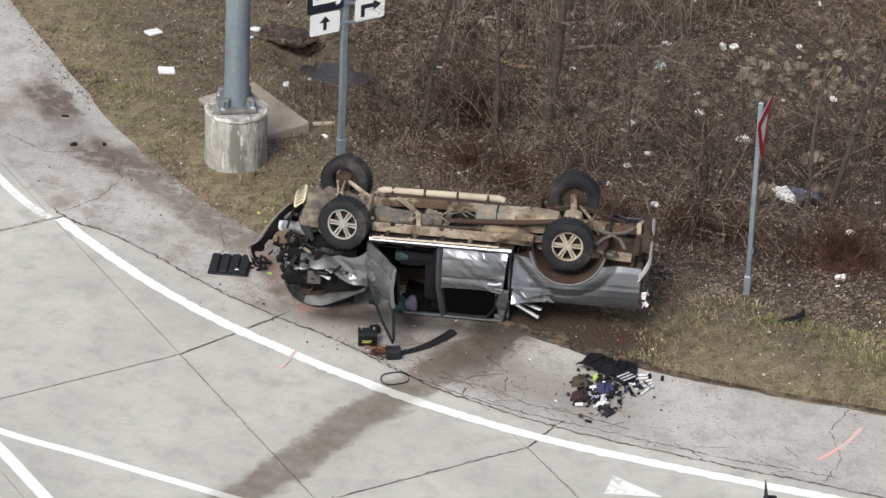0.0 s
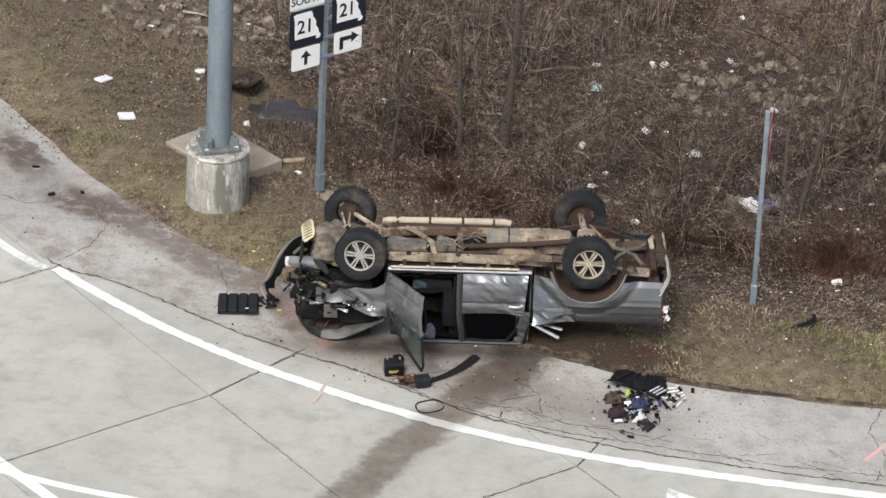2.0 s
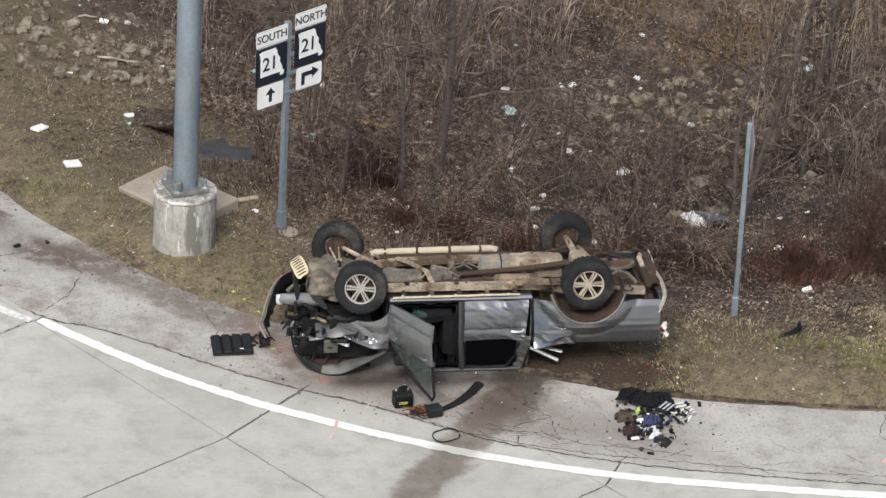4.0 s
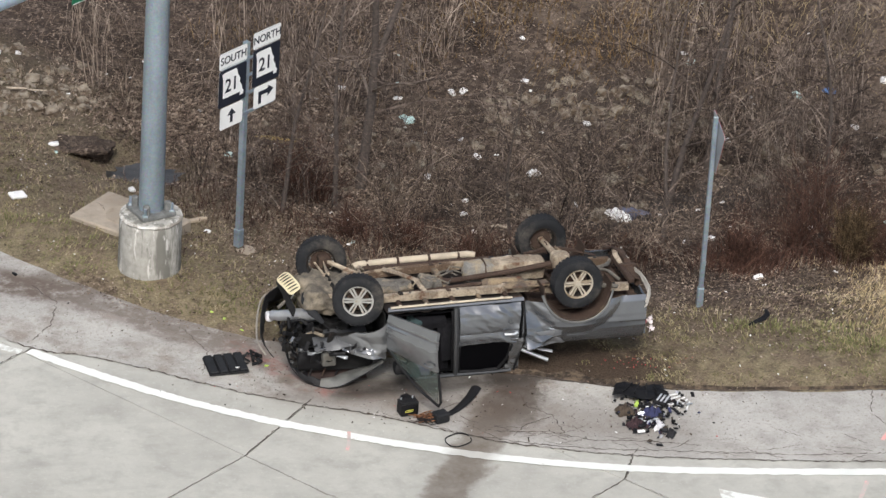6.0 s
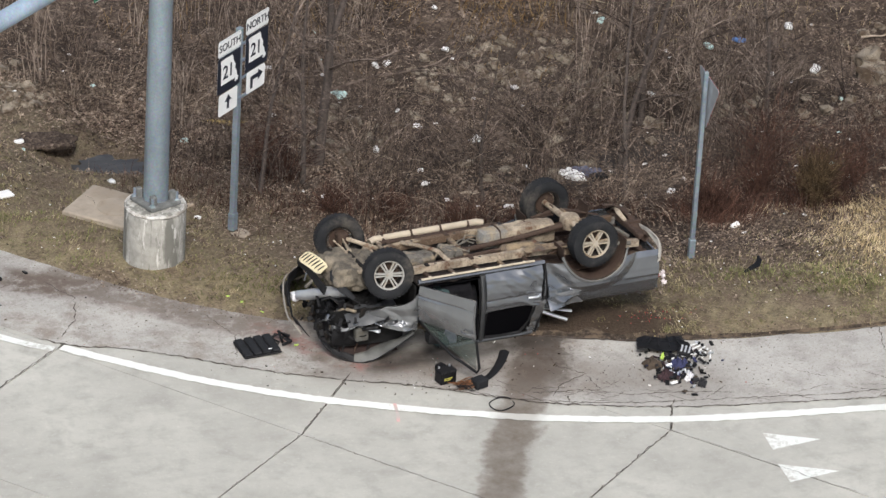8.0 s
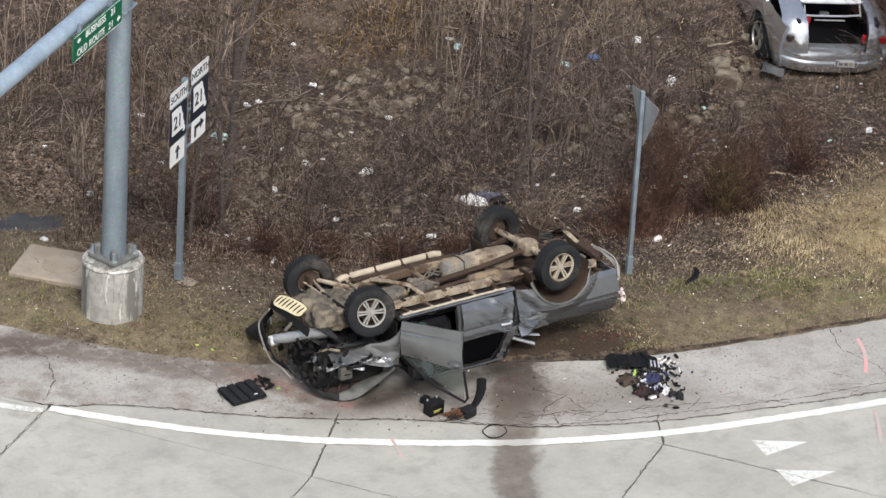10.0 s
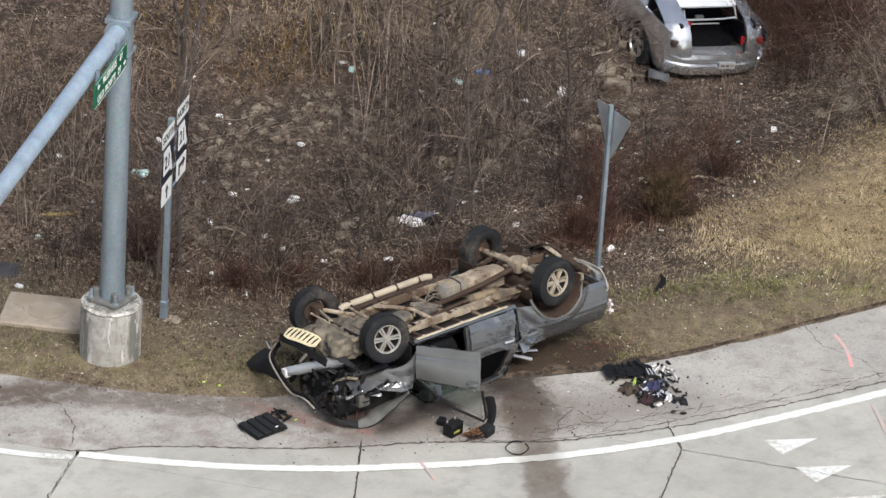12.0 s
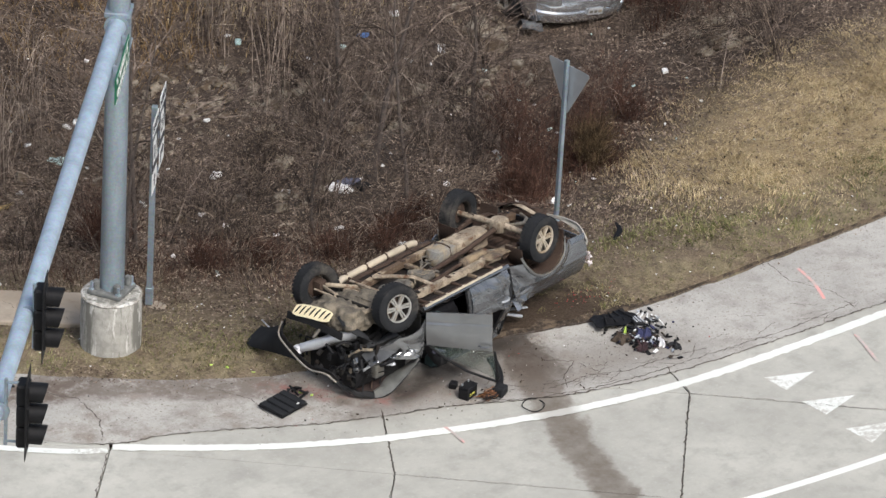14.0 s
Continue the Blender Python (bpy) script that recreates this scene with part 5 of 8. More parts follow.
    road_wheel(P, pose(1.50, 0.82, 1.435, -90, 0, 4), "alloy_muddy")
    road_wheel(P, pose(-1.67, -0.58, 1.355, 90 - 6, 0, -14), "alloy")
    road_wheel(P, pose(-1.84, 0.88, 1.34, -90 - 6, 0, -14), "alloy")

    # front suspension and engine underside
    for sgn, hx, hy in ((-1, -1.67, -0.50), (1, -1.84, 0.80)):
        put("control_arm", Build().tube([(-1.30, sgn * 0.30 + 0.08, 1.28), (-1.5, sgn * 0.38 + 0.08, 1.33), (hx, hy, 1.40), (-1.85, sgn * 0.38 + 0.08, 1.32), (-2.02, sgn * 0.28 + 0.08, 1.26)], 0.036, 8), "tan_steel", "tan lower control arm")
        put("tie_rod", Build().tube([(-1.86, sgn * 0.12 + 0.1, 1.27), (hx - 0.12, hy, 1.36)], 0.016, 8), "tan_steel")
        put("spring_strut", Build().tube([(hx, hy - sgn * 0.05, 1.33), (-1.62, sgn * 0.42 + 0.08, 1.08), (-1.60, sgn * 0.40 + 0.08, 0.88)], [0.03, 0.06, 0.07], 12), "dark_steel")
        put("hub_carrier", lump(hx - 0.08, hx + 0.08, hy - 0.08, hy + 0.08, 1.24, 1.46, 0.02, 9, 5), "rust_steel")
    put("anti_roll_bar", Build().tube([(-1.25, -0.50, 1.24), (-1.32, -0.46, 1.33), (-1.40, -0.30, 1.36), (-1.40, 0.40, 1.36), (-1.34, 0.60, 1.33), (-1.26, 0.66, 1.24)], 0.024, 8), "tan_steel", "tan anti-roll bar")
    put("front_subframe", Build().box(-1.62, -1.50, -0.34, 0.54, 1.24, 1.32, 0.02), "tan_steel")
    put("sump_guard", lump(-2.34, -1.55, -0.26, 0.66, 0.98, 1.33, 0.10, 1.3, 22, 0.62), "engine_mud", "mud-splashed engine undertray")
    put("oil_pan", lump(-1.75, -1.35, -0.18, 0.20, 1.10, 1.36, 0.05, 5.3, 10, 0.3), "engine_mud")
    put("steering_rack", Build().tube([(-1.88, -0.30, 1.30), (-1.88, 0.55, 1.31)], 0.03, 8), "dark_steel")

    def skid(u, v):
        y = lerp(0.06, 0.76, u)
        r = 1 - 0.35 * abs(2 * u - 1) ** 6
        v = 0.5 + (v - 0.5) * r
        x = -2.34 - 0.05 * u - 0.17 * v
        return (x, y, 1.325 - 0.085 * v - 0.05 * v * v + 0.02 * math.sin(u * 3.1) - 0.04 * u)
    sk = put("skid_plate", Build().sheet(24, 8, skid, 0.012), "cream", "cream slotted skid plate")
    for k in range(7):
        u = 0.10 + 0.8 * k / 6
        pts = [Vector(skid(u + 0.06 * (q - 0.5), lerp(0.16, 0.84, q))) + Vector((-0.002, 0, 0.004)) for q in (0, 0.33, 0.66, 1)]
        put("slot", Build().tube(pts, [0.012, 0.02, 0.02, 0.012], 8, flat=0.35), "black", "", sk)
    put("valance", Build().sheet(20, 5, lambda u, v: (-2.53 - 0.03 * v + 0.05 * u * u, lerp(-0.25, 0.90, u), lerp(1.19, 1.08, v) - 0.10 * abs(u - 0.6)), 0.03), "trim", "black bumper valance")
    put("bumper_strut", Build().tube([(-2.30, -0.02, 1.26), (-2.33, -0.14, 1.20), (-2.27, -0.30, 1.08), (-2.14, -0.44, 0.96)], [0.06, 0.075, 0.07, 0.03], 10, flat=0.4), "liner", "bent grey bumper strut")

    # engine bay
    put("engine", lump(-2.18, -1.40, -0.30, 0.50, 0.45, 0.90, 0.12, 6.0, 20, 0.3), "engine_black", "dark greasy engine block")
    b = Build()
    for k in range(26):
        p0 = Vector((rng.uniform(-2.62, -1.8), rng.uniform(-0.55, 0.6), rng.uniform(0.40, 0.74)))
        d1, d2 = Vector((rng.uniform(-0.2, 0.2), rng.uniform(-0.2, 0.2), rng.uniform(-0.15, 0.1))), Vector((rng.uniform(-0.2, 0.2), rng.uniform(-0.2, 0.2), rng.uniform(-0.15, 0.1)))
        put("engine_hose", Build().tube([curve_at([p0, p0 + d1, p0 + d1 + d2], q / 6) for q in range(7)], rng.uniform(0.008, 0.022), 6), "black")
    b = Build()
    for k in range(16):
        x, y, z = rng.uniform(-2.6, -1.75), rng.uniform(-0.60, 0.6), rng.uniform(0.45, 0.76)
        put("engine_bracket", Build().box(-0.05, 0.05, -0.035, 0.035, -0.03, 0.03, 0.008, pose(x, y, z, rng.uniform(0, 90), rng.uniform(0, 90), rng.uniform(0, 180))), rng.choice(("grey_steel", "dark_steel", "black", "dark_steel")))
    spine = [Vector(p) for p in ((-2.70, 0.52, 0.70), (-2.66, 0.43, 0.74), (-2.52, 0.18, 0.85), (-2.36, -0.06, 0.95), (-2.20, -0.26, 0.99))]
    def beam(u, v):
        p, a = curve_at(spine, u), 2 * math.pi * v
        r = 0.105 * (0.65 + 0.35 * math.sin(u * 3.1)) * (1 + 0.24 * noise.noise((u * 5, math.cos(a) * 1.2, math.sin(a) * 1.2)) + 0.06 * noise.noise((u * 19, math.cos(a) * 3, math.sin(a) * 3)))
        return p + Vector((0.55 * math.cos(a), 0.35 * math.cos(a), 0.85 * math.sin(a))) * r
    put("bumper_beam", Build().sheet(40, 20, beam), "beam_steel", "bright torn crumpled bumper beam")
    for k in range(14):
        u = k / 13
        w = rng.uniform(0.05, 0.13)
        at = Vector((lerp(-2.45, -1.45, u), lerp(-0.50, -0.78, u) + rng.uniform(-0.05, 0.08), rng.uniform(0.50, 0.70)))
        put("torn_strip", Build().sheet(8, 3, lambda a, c, w=w, k=k: ((a - 0.5) * 2 * w, (c - 0.5) * 0.05, 0.035 * math.sin(a * 5 + k) + 0.012 * math.sin(c * 3)), 0.004).moved(pose(at.x, at.y, at.z, rng.uniform(20, 70), rng.uniform(-25, 25), rng.uniform(-40, 10))), ("dull_grey", "black", "beam_steel", "grey_paint", "trim")[k % 5])
    put("beam_end", lump(-2.76, -2.66, 0.44, 0.54, 0.64, 0.76, 0.03, 8, 6), "cloth_white")
    for k in range(60):
        x = rng.uniform(-2.78, -1.85)
        y, z = rng.uniform(-0.62, 0.80), rng.uniform(0.38, 0.80)
        if rng.random() < 0.5:
            y, z = rng.uniform(-0.66, -0.30), rng.uniform(0.30, 0.90)
        a, c, e = rng.uniform(0.015, 0.09), rng.uniform(0.012, 0.05), rng.uniform(0.006, 0.035)
        put("broken_piece", Build().box(-a, a, -c, c, -e, e, 0.006, pose(x, y, z, rng.uniform(0, 180), rng.uniform(0, 180), rng.uniform(0, 180))), "grey_clean" if k % 17 == 0 else rng.choice(("black", "trim", "black", "dark_steel", "black", "trim")))
    for k in range(7):
        p0 = Vector((rng.uniform(-2.7, -2.3), rng.uniform(-0.4, 0.7), rng.uniform(0.6, 0.95)))
        p1 = p0 + Vector((rng.uniform(-0.15, 0.3), rng.uniform(-0.35, 0.1), rng.uniform(-0.1, 0.12)))
        put("bent_pipe", Build().tube([p0, p0.lerp(p1, 0.5) + Vector((0, 0, 0.06)), p1], rng.uniform(0.012, 0.028), 8), ("grey_steel", "black", "trim")[k % 3])
    for k in range(11):
        x, y = rng.uniform(-2.62, -1.85), rng.uniform(-0.58, 0.45)
        z = rng.uniform(0.50, 0.78)
        w, h = rng.uniform(0.03, 0.11), rng.uniform(0.008, 0.03)
        put("torn_sliver", Build().sheet(4, 2, lambda u, v, w=w, h=h, k=k: ((u - 0.5) * 2 * w, (v - 0.5) * 2 * h, 0.03 * math.sin(u * 4 + k)), 0.004).moved(pose(x, y, z, rng.uniform(-50, 50), rng.uniform(-50, 50), rng.uniform(0, 180))), ("dull_grey", "black", "grey_steel", "trim", "wing_paint")[k % 5])
    # broad torn sheets over the nose: the slam panel and the inner wing, folded
    def slam(u, v):
        x, y = lerp(-2.62, -1.80, u), lerp(-0.36, -0.18, v) - 0.10 * u
        return (x, y, 0.66 + 0.10 * u - 0.12 * v + 0.035 * facets(x, v * 0.4, 0.22, 3.9))
    put("slam_panel", Build().sheet(26, 8, slam, 0.012), "dull_grey", "bent dark grey slam panel")
    def scoop(u, v):
        x, y = lerp(-2.30, -1.50, u), lerp(-0.30, -0.62, v)
        return (x, y - 0.06 * u, 0.74 + 0.08 * u - 0.16 * v * v + 0.03 * facets(x, v * 0.5, 0.20, 1.9))
    put("wing_inner_sheet", Build().sheet(26, 10, scoop, 0.012), "dull_grey", "creased grey inner wing sheet")
    put("radiator", Build().box(-2.45, -2.38, -0.25, 0.48, 0.34, 0.72, 0.01), "engine_black")

    # the hood, torn forward: its edge stands up, its skin leans to the ground
    top = [Vector(p) for p in ((-2.98, -0.56, 0.60), (-3.06, -0.42, 0.73), (-2.98, 0.0, 0.66), (-2.86, 0.45, 0.76), (-2.68, 0.86, 0.86), (-2.42, 1.02, 0.94))]
    def hood(u, v):
        p = curve_at(top, u)
        torn = 1 + 0.45 * noise.noise((u * 13, 2.0, 0.5)) + 0.3 * noise.noise((u * 31, 5.0, 0.5))
        w = Vector((0.07 - 0.02 * u, 0.04, -0.10 - 0.03 * math.sin(u * 3.1))) * (torn if v > 0.99 else 1)
        q = p + w * v + Vector((0.012, 0.004, 0.014))
        return (q.x + crease(q.x, q.y, q.z, 0.3), q.y, q.z)
    hd = put("hood", Build().sheet(60, 5, hood, 0.012), "trim", "dark bent hood edge standing up")
    put("hood_edge", Build().tube([curve_at(top, k / 24) + Vector((-0.030, 0.020, -0.026)) for k in range(25)], 0.014, 8), "hood_rim", "pale bent hood edge", hd)
    def skin(u, v):
        p = curve_at(top, 0.5 + 0.5 * u) + Vector((0.05, 0.03, -0.05))
        q = curve_at([Vector(k) for k in ((-2.86, 0.42, 0.62), (-2.62, 1.05, 0.44), (-2.38, 1.85, 0.27), (-1.86, 2.02, 0.34))], u)
        w = p.lerp(q, v)
        return (w.x + crease(w.x, w.y, w.z, 0.25), w.y, w.z - 0.06 * math.sin(v * 3.1) * u)
    put("hood_skin", Build().sheet(26, 8, skin, 0.012), "liner", "dark torn hood skin on the ground", hd)
    put("hood_prop", Build().tube([(-2.16, 1.44, 0.48), (-1.86, 2.0, 0.44)], 0.012, 6), "chrome", "", hd)
    # near wing: a crumpled band from the door to the nose, and its edge folded to the ground
    def wing(u, v):
        x = lerp(-1.28, -2.12, u)
        d = 0.47 ** 2 - (x + 1.67) ** 2
        hi = min(1.19, 1.355 - math.sqrt(d)) if d > 0 else 1.19
        if x < -1.72:
            hi = lerp(0.885, 0.66, (-1.72 - x) / 0.40)
        lo = lerp(0.47, 0.57, u)
        z = lerp(lo, hi, v)
        y = 0.80 - 0.42 * ramp_up(-x, 1.36, 2.12) ** 1.4 + 0.07 * ramp_up(z, 0.55, 0.85) - 0.03
        y += 0.075 * ramp_up(0.62 - z, 0.0, 0.05) * (0.6 + 0.4 * math.sin(x * 11)) * ramp_up(-x, 1.30, 1.40)
        y += (0.05 * facets(x, z, 0.20, 4.4) + 0.02 * facets(x, z, 0.09, 6.4)) * ramp_up(0.95 - z, 0, 0.3)
        return (x, -y, z)
    put("front_wing", Build().sheet(52, 26, wing, 0.02), "grey_clean", "crumpled grey front wing")
    def flap(u, v):
        x = lerp(-2.34, -1.72, u)
        return (x, lerp(-0.40 - 0.16 * u, -0.26 - 0.2 * u, v) + crease(x, v, 4, 1.2), 0.60 + 0.08 * u + 0.14 * v * (1 - u) + 0.05 * facets(x, v * 0.4, 0.14, 8.2))
    put("torn_wing_flap", Build().sheet(20, 10, flap, 0.012), "dull_grey", "torn shiny grey wing flap")
    lip_a = [Vector(p) for p in ((-2.60, -0.06, 0.40), (-2.56, -0.28, 0.22), (-2.40, -0.50, 0.08), (-2.16, -0.66, 0.03), (-1.94, -0.71, 0.05), (-1.62, -0.74, 0.21), (-1.32, -0.76, 0.38))]
    lip_b = [Vector(p) for p in ((-2.58, -0.05, 0.43), (-2.53, -0.26, 0.26), (-2.36, -0.46, 0.13), (-2.10, -0.55, 0.12), (-1.76, -0.46, 0.16), (-1.46, -0.56, 0.27), (-1.30, -0.70, 0.43))]
    def fold(u, v):
        a, c = curve_at(lip_a, u), curve_at(lip_b, u)
        p = a.lerp(c, v)
        p.z += 0.05 * math.sin(v * 3.14) * math.sin(u * 3.14) + crease(p.x * 1.5, p.y * 1.5, p.z, 0.8)
        return p
    fd = put("folded_wing_edge", Build().sheet(22, 10, lambda u, v: fold(0.46 + 0.54 * u, v), 0.014), "hood_in", "folded grey inner wing edge")
    put("torn_edge", Build().sheet(16, 5, lambda u, v: fold(0.46 * u, v * 0.8) + Vector((0, 0, 0.02 * math.sin(u * 17))), 0.012), "trim", "torn black lower edge", fd)
    put("edge_bead", Build().tube([curve_at(lip_a, k / 24) for k in range(25)], 0.007, 8), "liner", "", fd)
    put("grille_bar", Build().sheet(18, 4, lambda u, v: (lerp(-2.56, -1.98, u), lerp(-0.12, -0.40, u) - 0.03 * v, lerp(0.50, 0.60, u) - 0.05 * v + 0.02 * math.sin(u * 6)), 0.012), "hood_in", "bent dark grey front panel edge")
    put("inner_plate", Build().sheet(8, 6, lambda u, v: (lerp(-2.34, -1.5, u), lerp(-0.50, -0.20, v) - 0.1 * u, 0.10 + 0.12 * v + 0.03 * noise.noise((u * 5, v * 5, 2))), 0.01), "brownred", "dark red-brown inner panel")
    for q in range(3):
        put("stay_rod", Build().tube([(-2.36 + 0.2 * q, -0.50, 0.14), (-2.24 + 0.22 * q, -0.42, 0.36), (-2.16 + 0.2 * q, -0.36, 0.54)], 0.012, 6), ("trim", "rust_steel", "trim")[q], "", None)
    put("headlamp_housing", lump(-2.52, -2.10, -0.50, -0.16, 0.26, 0.56, 0.05, 2.2, 8), "black", "smashed black headlamp housing")
    put("washer_bottle", Build().box(-2.18, -1.98, -0.62, -0.50, 0.34, 0.54, 0.015, pose(0, 0, 0, 0, 0, 0)), "hood_in", "grey plastic bottle")
    put("inner_wing", Build().sheet(12, 8, lambda u, v: (lerp(-2.5, -1.4, u), -0.42 - 0.12 * u + 0.04 * noise.noise((u * 6, v * 6, 1)), lerp(0.22, 0.80, v)), 0.015), "engine_black", "dark torn inner wing")

    # open front door
    hinge, outer = Vector((-1.28, -0.87, 0)), Vector((-0.80, -1.78, 0))
    dirn = (outer - hinge).normalized()
    nor = Vector((dirn.y, -dirn.x, 0))
    L = (outer - hinge).length
    def dskin(u, v):
        z = lerp(0.66 - 0.02 * u, 1.21 + 0.06 * u, v)
        bulge = 0.045 * math.sin(v * 3.0) - 0.016 * math.exp(-((v - 0.72) / 0.035) ** 2) - 0.012 * math.exp(-((v - 0.62) / 0.03) ** 2)
        p = hinge + dirn * (u * L) + nor * (bulge + crease(u, 1, z, 0.35))
        return (p.x, p.y, z)
    fdoor = put("front_door", Build().sheet(30, 18, dskin, 0.05), "grey_clean", "grey front door hanging wide open")
    def on_door(u, z, o=0.0):
        p = hinge + dirn * (u * L) + nor * o
        return (p.x, p.y, z)
    put("door_frame", Build().tube([on_door(0.02, 0.66), on_door(0.30, 0.45), on_door(0.62, 0.27), on_door(1.06, 0.14), on_door(1.10, 0.22), on_door(1.03, 0.64)], 0.021, 8), "trim", "black window frame", fdoor)
    put("door_trim", Build().sheet(10, 8, lambda u, v: on_door(lerp(0.05, 0.98, u), lerp(0.68, 1.2, v), -0.07 - 0.02 * math.sin(v * 6)), 0.02), "cabin", "", fdoor)
    put("window_pane", Build().sheet(12, 5, lambda u, v: on_door(lerp(0.08, 1.04, u), lerp(lerp(0.58, 0.19, u), 0.64, v), 0.004), 0.005), "green_glass", "greenish side window glass", fdoor)
    put("door_handle", Build().tube([on_door(0.80, 0.74, 0.05), on_door(0.84, 0.74, 0.085), on_door(0.93, 0.74, 0.085), on_door(0.97, 0.74, 0.05)], 0.015, 8), "grey_paint", "", fdoor)
    put("door_mirror", lump(-1.22, -1.06, -1.10, -0.94, 0.34, 0.50, 0.02, 4, 6), "trim", "torn black door mirror")

    # seats, upside down, and what hangs inside
    for y0 in (-0.68, 0.12):
        seat = put("front_seat", lump(-0.85, -0.35, y0, y0 + 0.52, 0.80, 1.04, 0.03, 3, 8), "seat", "grey cloth seat, coloured dark for the cab's shade, upside down")
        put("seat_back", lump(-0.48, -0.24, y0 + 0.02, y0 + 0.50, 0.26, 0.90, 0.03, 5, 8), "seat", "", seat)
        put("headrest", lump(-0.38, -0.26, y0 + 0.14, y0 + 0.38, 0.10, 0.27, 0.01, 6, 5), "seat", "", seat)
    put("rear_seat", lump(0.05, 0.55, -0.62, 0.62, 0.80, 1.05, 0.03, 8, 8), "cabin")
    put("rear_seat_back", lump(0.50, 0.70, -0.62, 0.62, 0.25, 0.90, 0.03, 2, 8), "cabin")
    put("steering_wheel", Build().lathe([(0.17 + 0.016 * math.cos(a), 0.016 * math.sin(a)) for a in [k * math.pi / 4 for k in range(8)]], 28, pose(-0.98, -0.36, 0.74, 0, 62, 0), True), "cabin", "black steering wheel")
    put("airbag", lump(-0.74, -0.60, -0.64, -0.50, 0.11, 0.22, 0.07, 4, 11), "violet_cloth", "limp pale violet cloth")
    put("work_jacket", lump(-0.90, -0.72, -0.70, -0.55, 0.88, 1.0, 0.07, 9, 9), "aqua", "aqua cloth hanging from the seat")
    put("bag", lump(-0.95, -0.74, -0.72, -0.52, 0.10, 0.24, 0.04, 6, 7), "aqua", "aqua cloth bag")
    return P


pickup()


# ---- poles, signs and signals ----
ARM_ROOT, ARM_DIR, FACING = Vector((-4.06, 3.06, 5.52)), Vector((-0.766, -0.642, 0.015)), Vector((0.66, -0.751, 0))


def facing(place, n, up=Vector((0, 0, 1))):
    """A pose whose x, y plane is a panel at place that looks along n, with y up."""
    n = n.normalized()
    x = up.cross(n).normalized()
    m = Matrix((x, n.cross(x), n)).transposed().to_4x4()
    m.translation = place
    return m


def signal_pole():
    base = Vector((-4.06, 3.06, 0))
    f = thing("pole_footing", pose(base.x, base.y, -0.1), "round weathered concrete footing with white-chipped rim", "footing")
    b = Build()
    def drum(u, v):
        prof = [(0.47, -0.25), (0.475, 0.2), (0.47, 0.9), (0.455, 1.02), (0.43, 1.045), (0.0, 1.05)]
        k = v * (len(prof) - 1)
        i = min(int(k), len(prof) - 2)
        r, z = lerp(prof[i][0], prof[i + 1][0], k - i), lerp(prof[i][1], prof[i + 1][1], k - i)
        a = u * 2 * math.pi
        r *= 1 + 0.012 * noise.noise((math.cos(a) * 2, math.sin(a) * 2, z * 3))
        return (r * math.cos(a), r * math.sin(a), z)
    part("drum", b.sheet(40, 15, drum), "cast", f)
    ring = Build()
    for k in range(40):
        a0, a1 = 2 * math.pi * k / 40, 2 * math.pi * (k + 1) / 40
        r = 0.450
        z0, z1 = (1.005 + 0.018 * noise.noise((math.cos(a) * 3, math.sin(a) * 3, 4)) for a in (a0, a1))
        ring.tube([(r * math.cos(a0), r * math.sin(a0), z0), (r * math.cos(a1), r * math.sin(a1), z1)], 0.030 + 0.012 * noise.noise((math.cos(a0) * 4, math.sin(a0) * 4, 8)), 6)
    part("rim", ring, "rim_paint", f, "chipped pale rim")

    p = thing("signal_pole", pose(base.x, base.y, 0.95), "tall galvanised traffic-signal pole with mast arm", "signal pole")
    part("shaft", Build().tube([(0, 0, 0.05), (0, 0, 3), (0, 0, 6), (0, 0, 8.2)], [0.19, 0.18, 0.168, 0.16], 24), "pole", p)
    part("base_plate", Build().box(-0.28, 0.28, -0.28, 0.28, 0.005, 0.075, 0.012, pose(0, 0, 0, 0, 0, 20)), "bolt_steel", p)
    for k in range(4):
        a = radians(45 + 20 + 90 * k)
        x, y = 0.32 * math.cos(a), 0.32 * math.sin(a)
        part("anchor_bolt", Build().tube([(x, y, -0.02), (x, y, 0.21)], 0.026, 8).box(x - 0.04, x + 0.04, y - 0.04, y + 0.04, 0.05, 0.10, 0.01), "pole", p)
        part("bolt_cover", Build().box(x * 0.8 - 0.05, x * 0.8 + 0.05, y * 0.8 - 0.05, y * 0.8 + 0.05, 0.05, 0.23, 0.02), "bolt_steel", p)
    part("collar", Build().tube([(0, 0, 4.20), (0, 0, 4.76)], 0.192, 24), "pole", p)
    part("collar_plate", Build().box(-0.215, 0.215, -0.20, 0.20, 4.70, 4.78, 0.01, pose(0, 0, 0, 0, 0, 41)), "pole", p)
    part("collar_plate", Build().box(-0.215, 0.215, -0.20, 0.20, 4.18, 4.22, 0.01, pose(0, 0, 0, 0, 0, 41)), "pole", p)
    a0 = ARM_ROOT - Vector((base.x, base.y, 0.95))
    pts = [a0 + ARM_DIR * k for k in (0.02, 4, 8, 12, 17)]
    part("mast_arm", Build().tube(pts, [0.140, 0.135, 0.128, 0.118, 0.10], 20), "arm", p, "long pale galvanised mast arm")
    part("arm_flange", Build().lathe([(0.19, 0.0), (0.19, 0.04)], 20, facing(a0 + ARM_DIR * 0.20, ARM_DIR)), "pole", p)


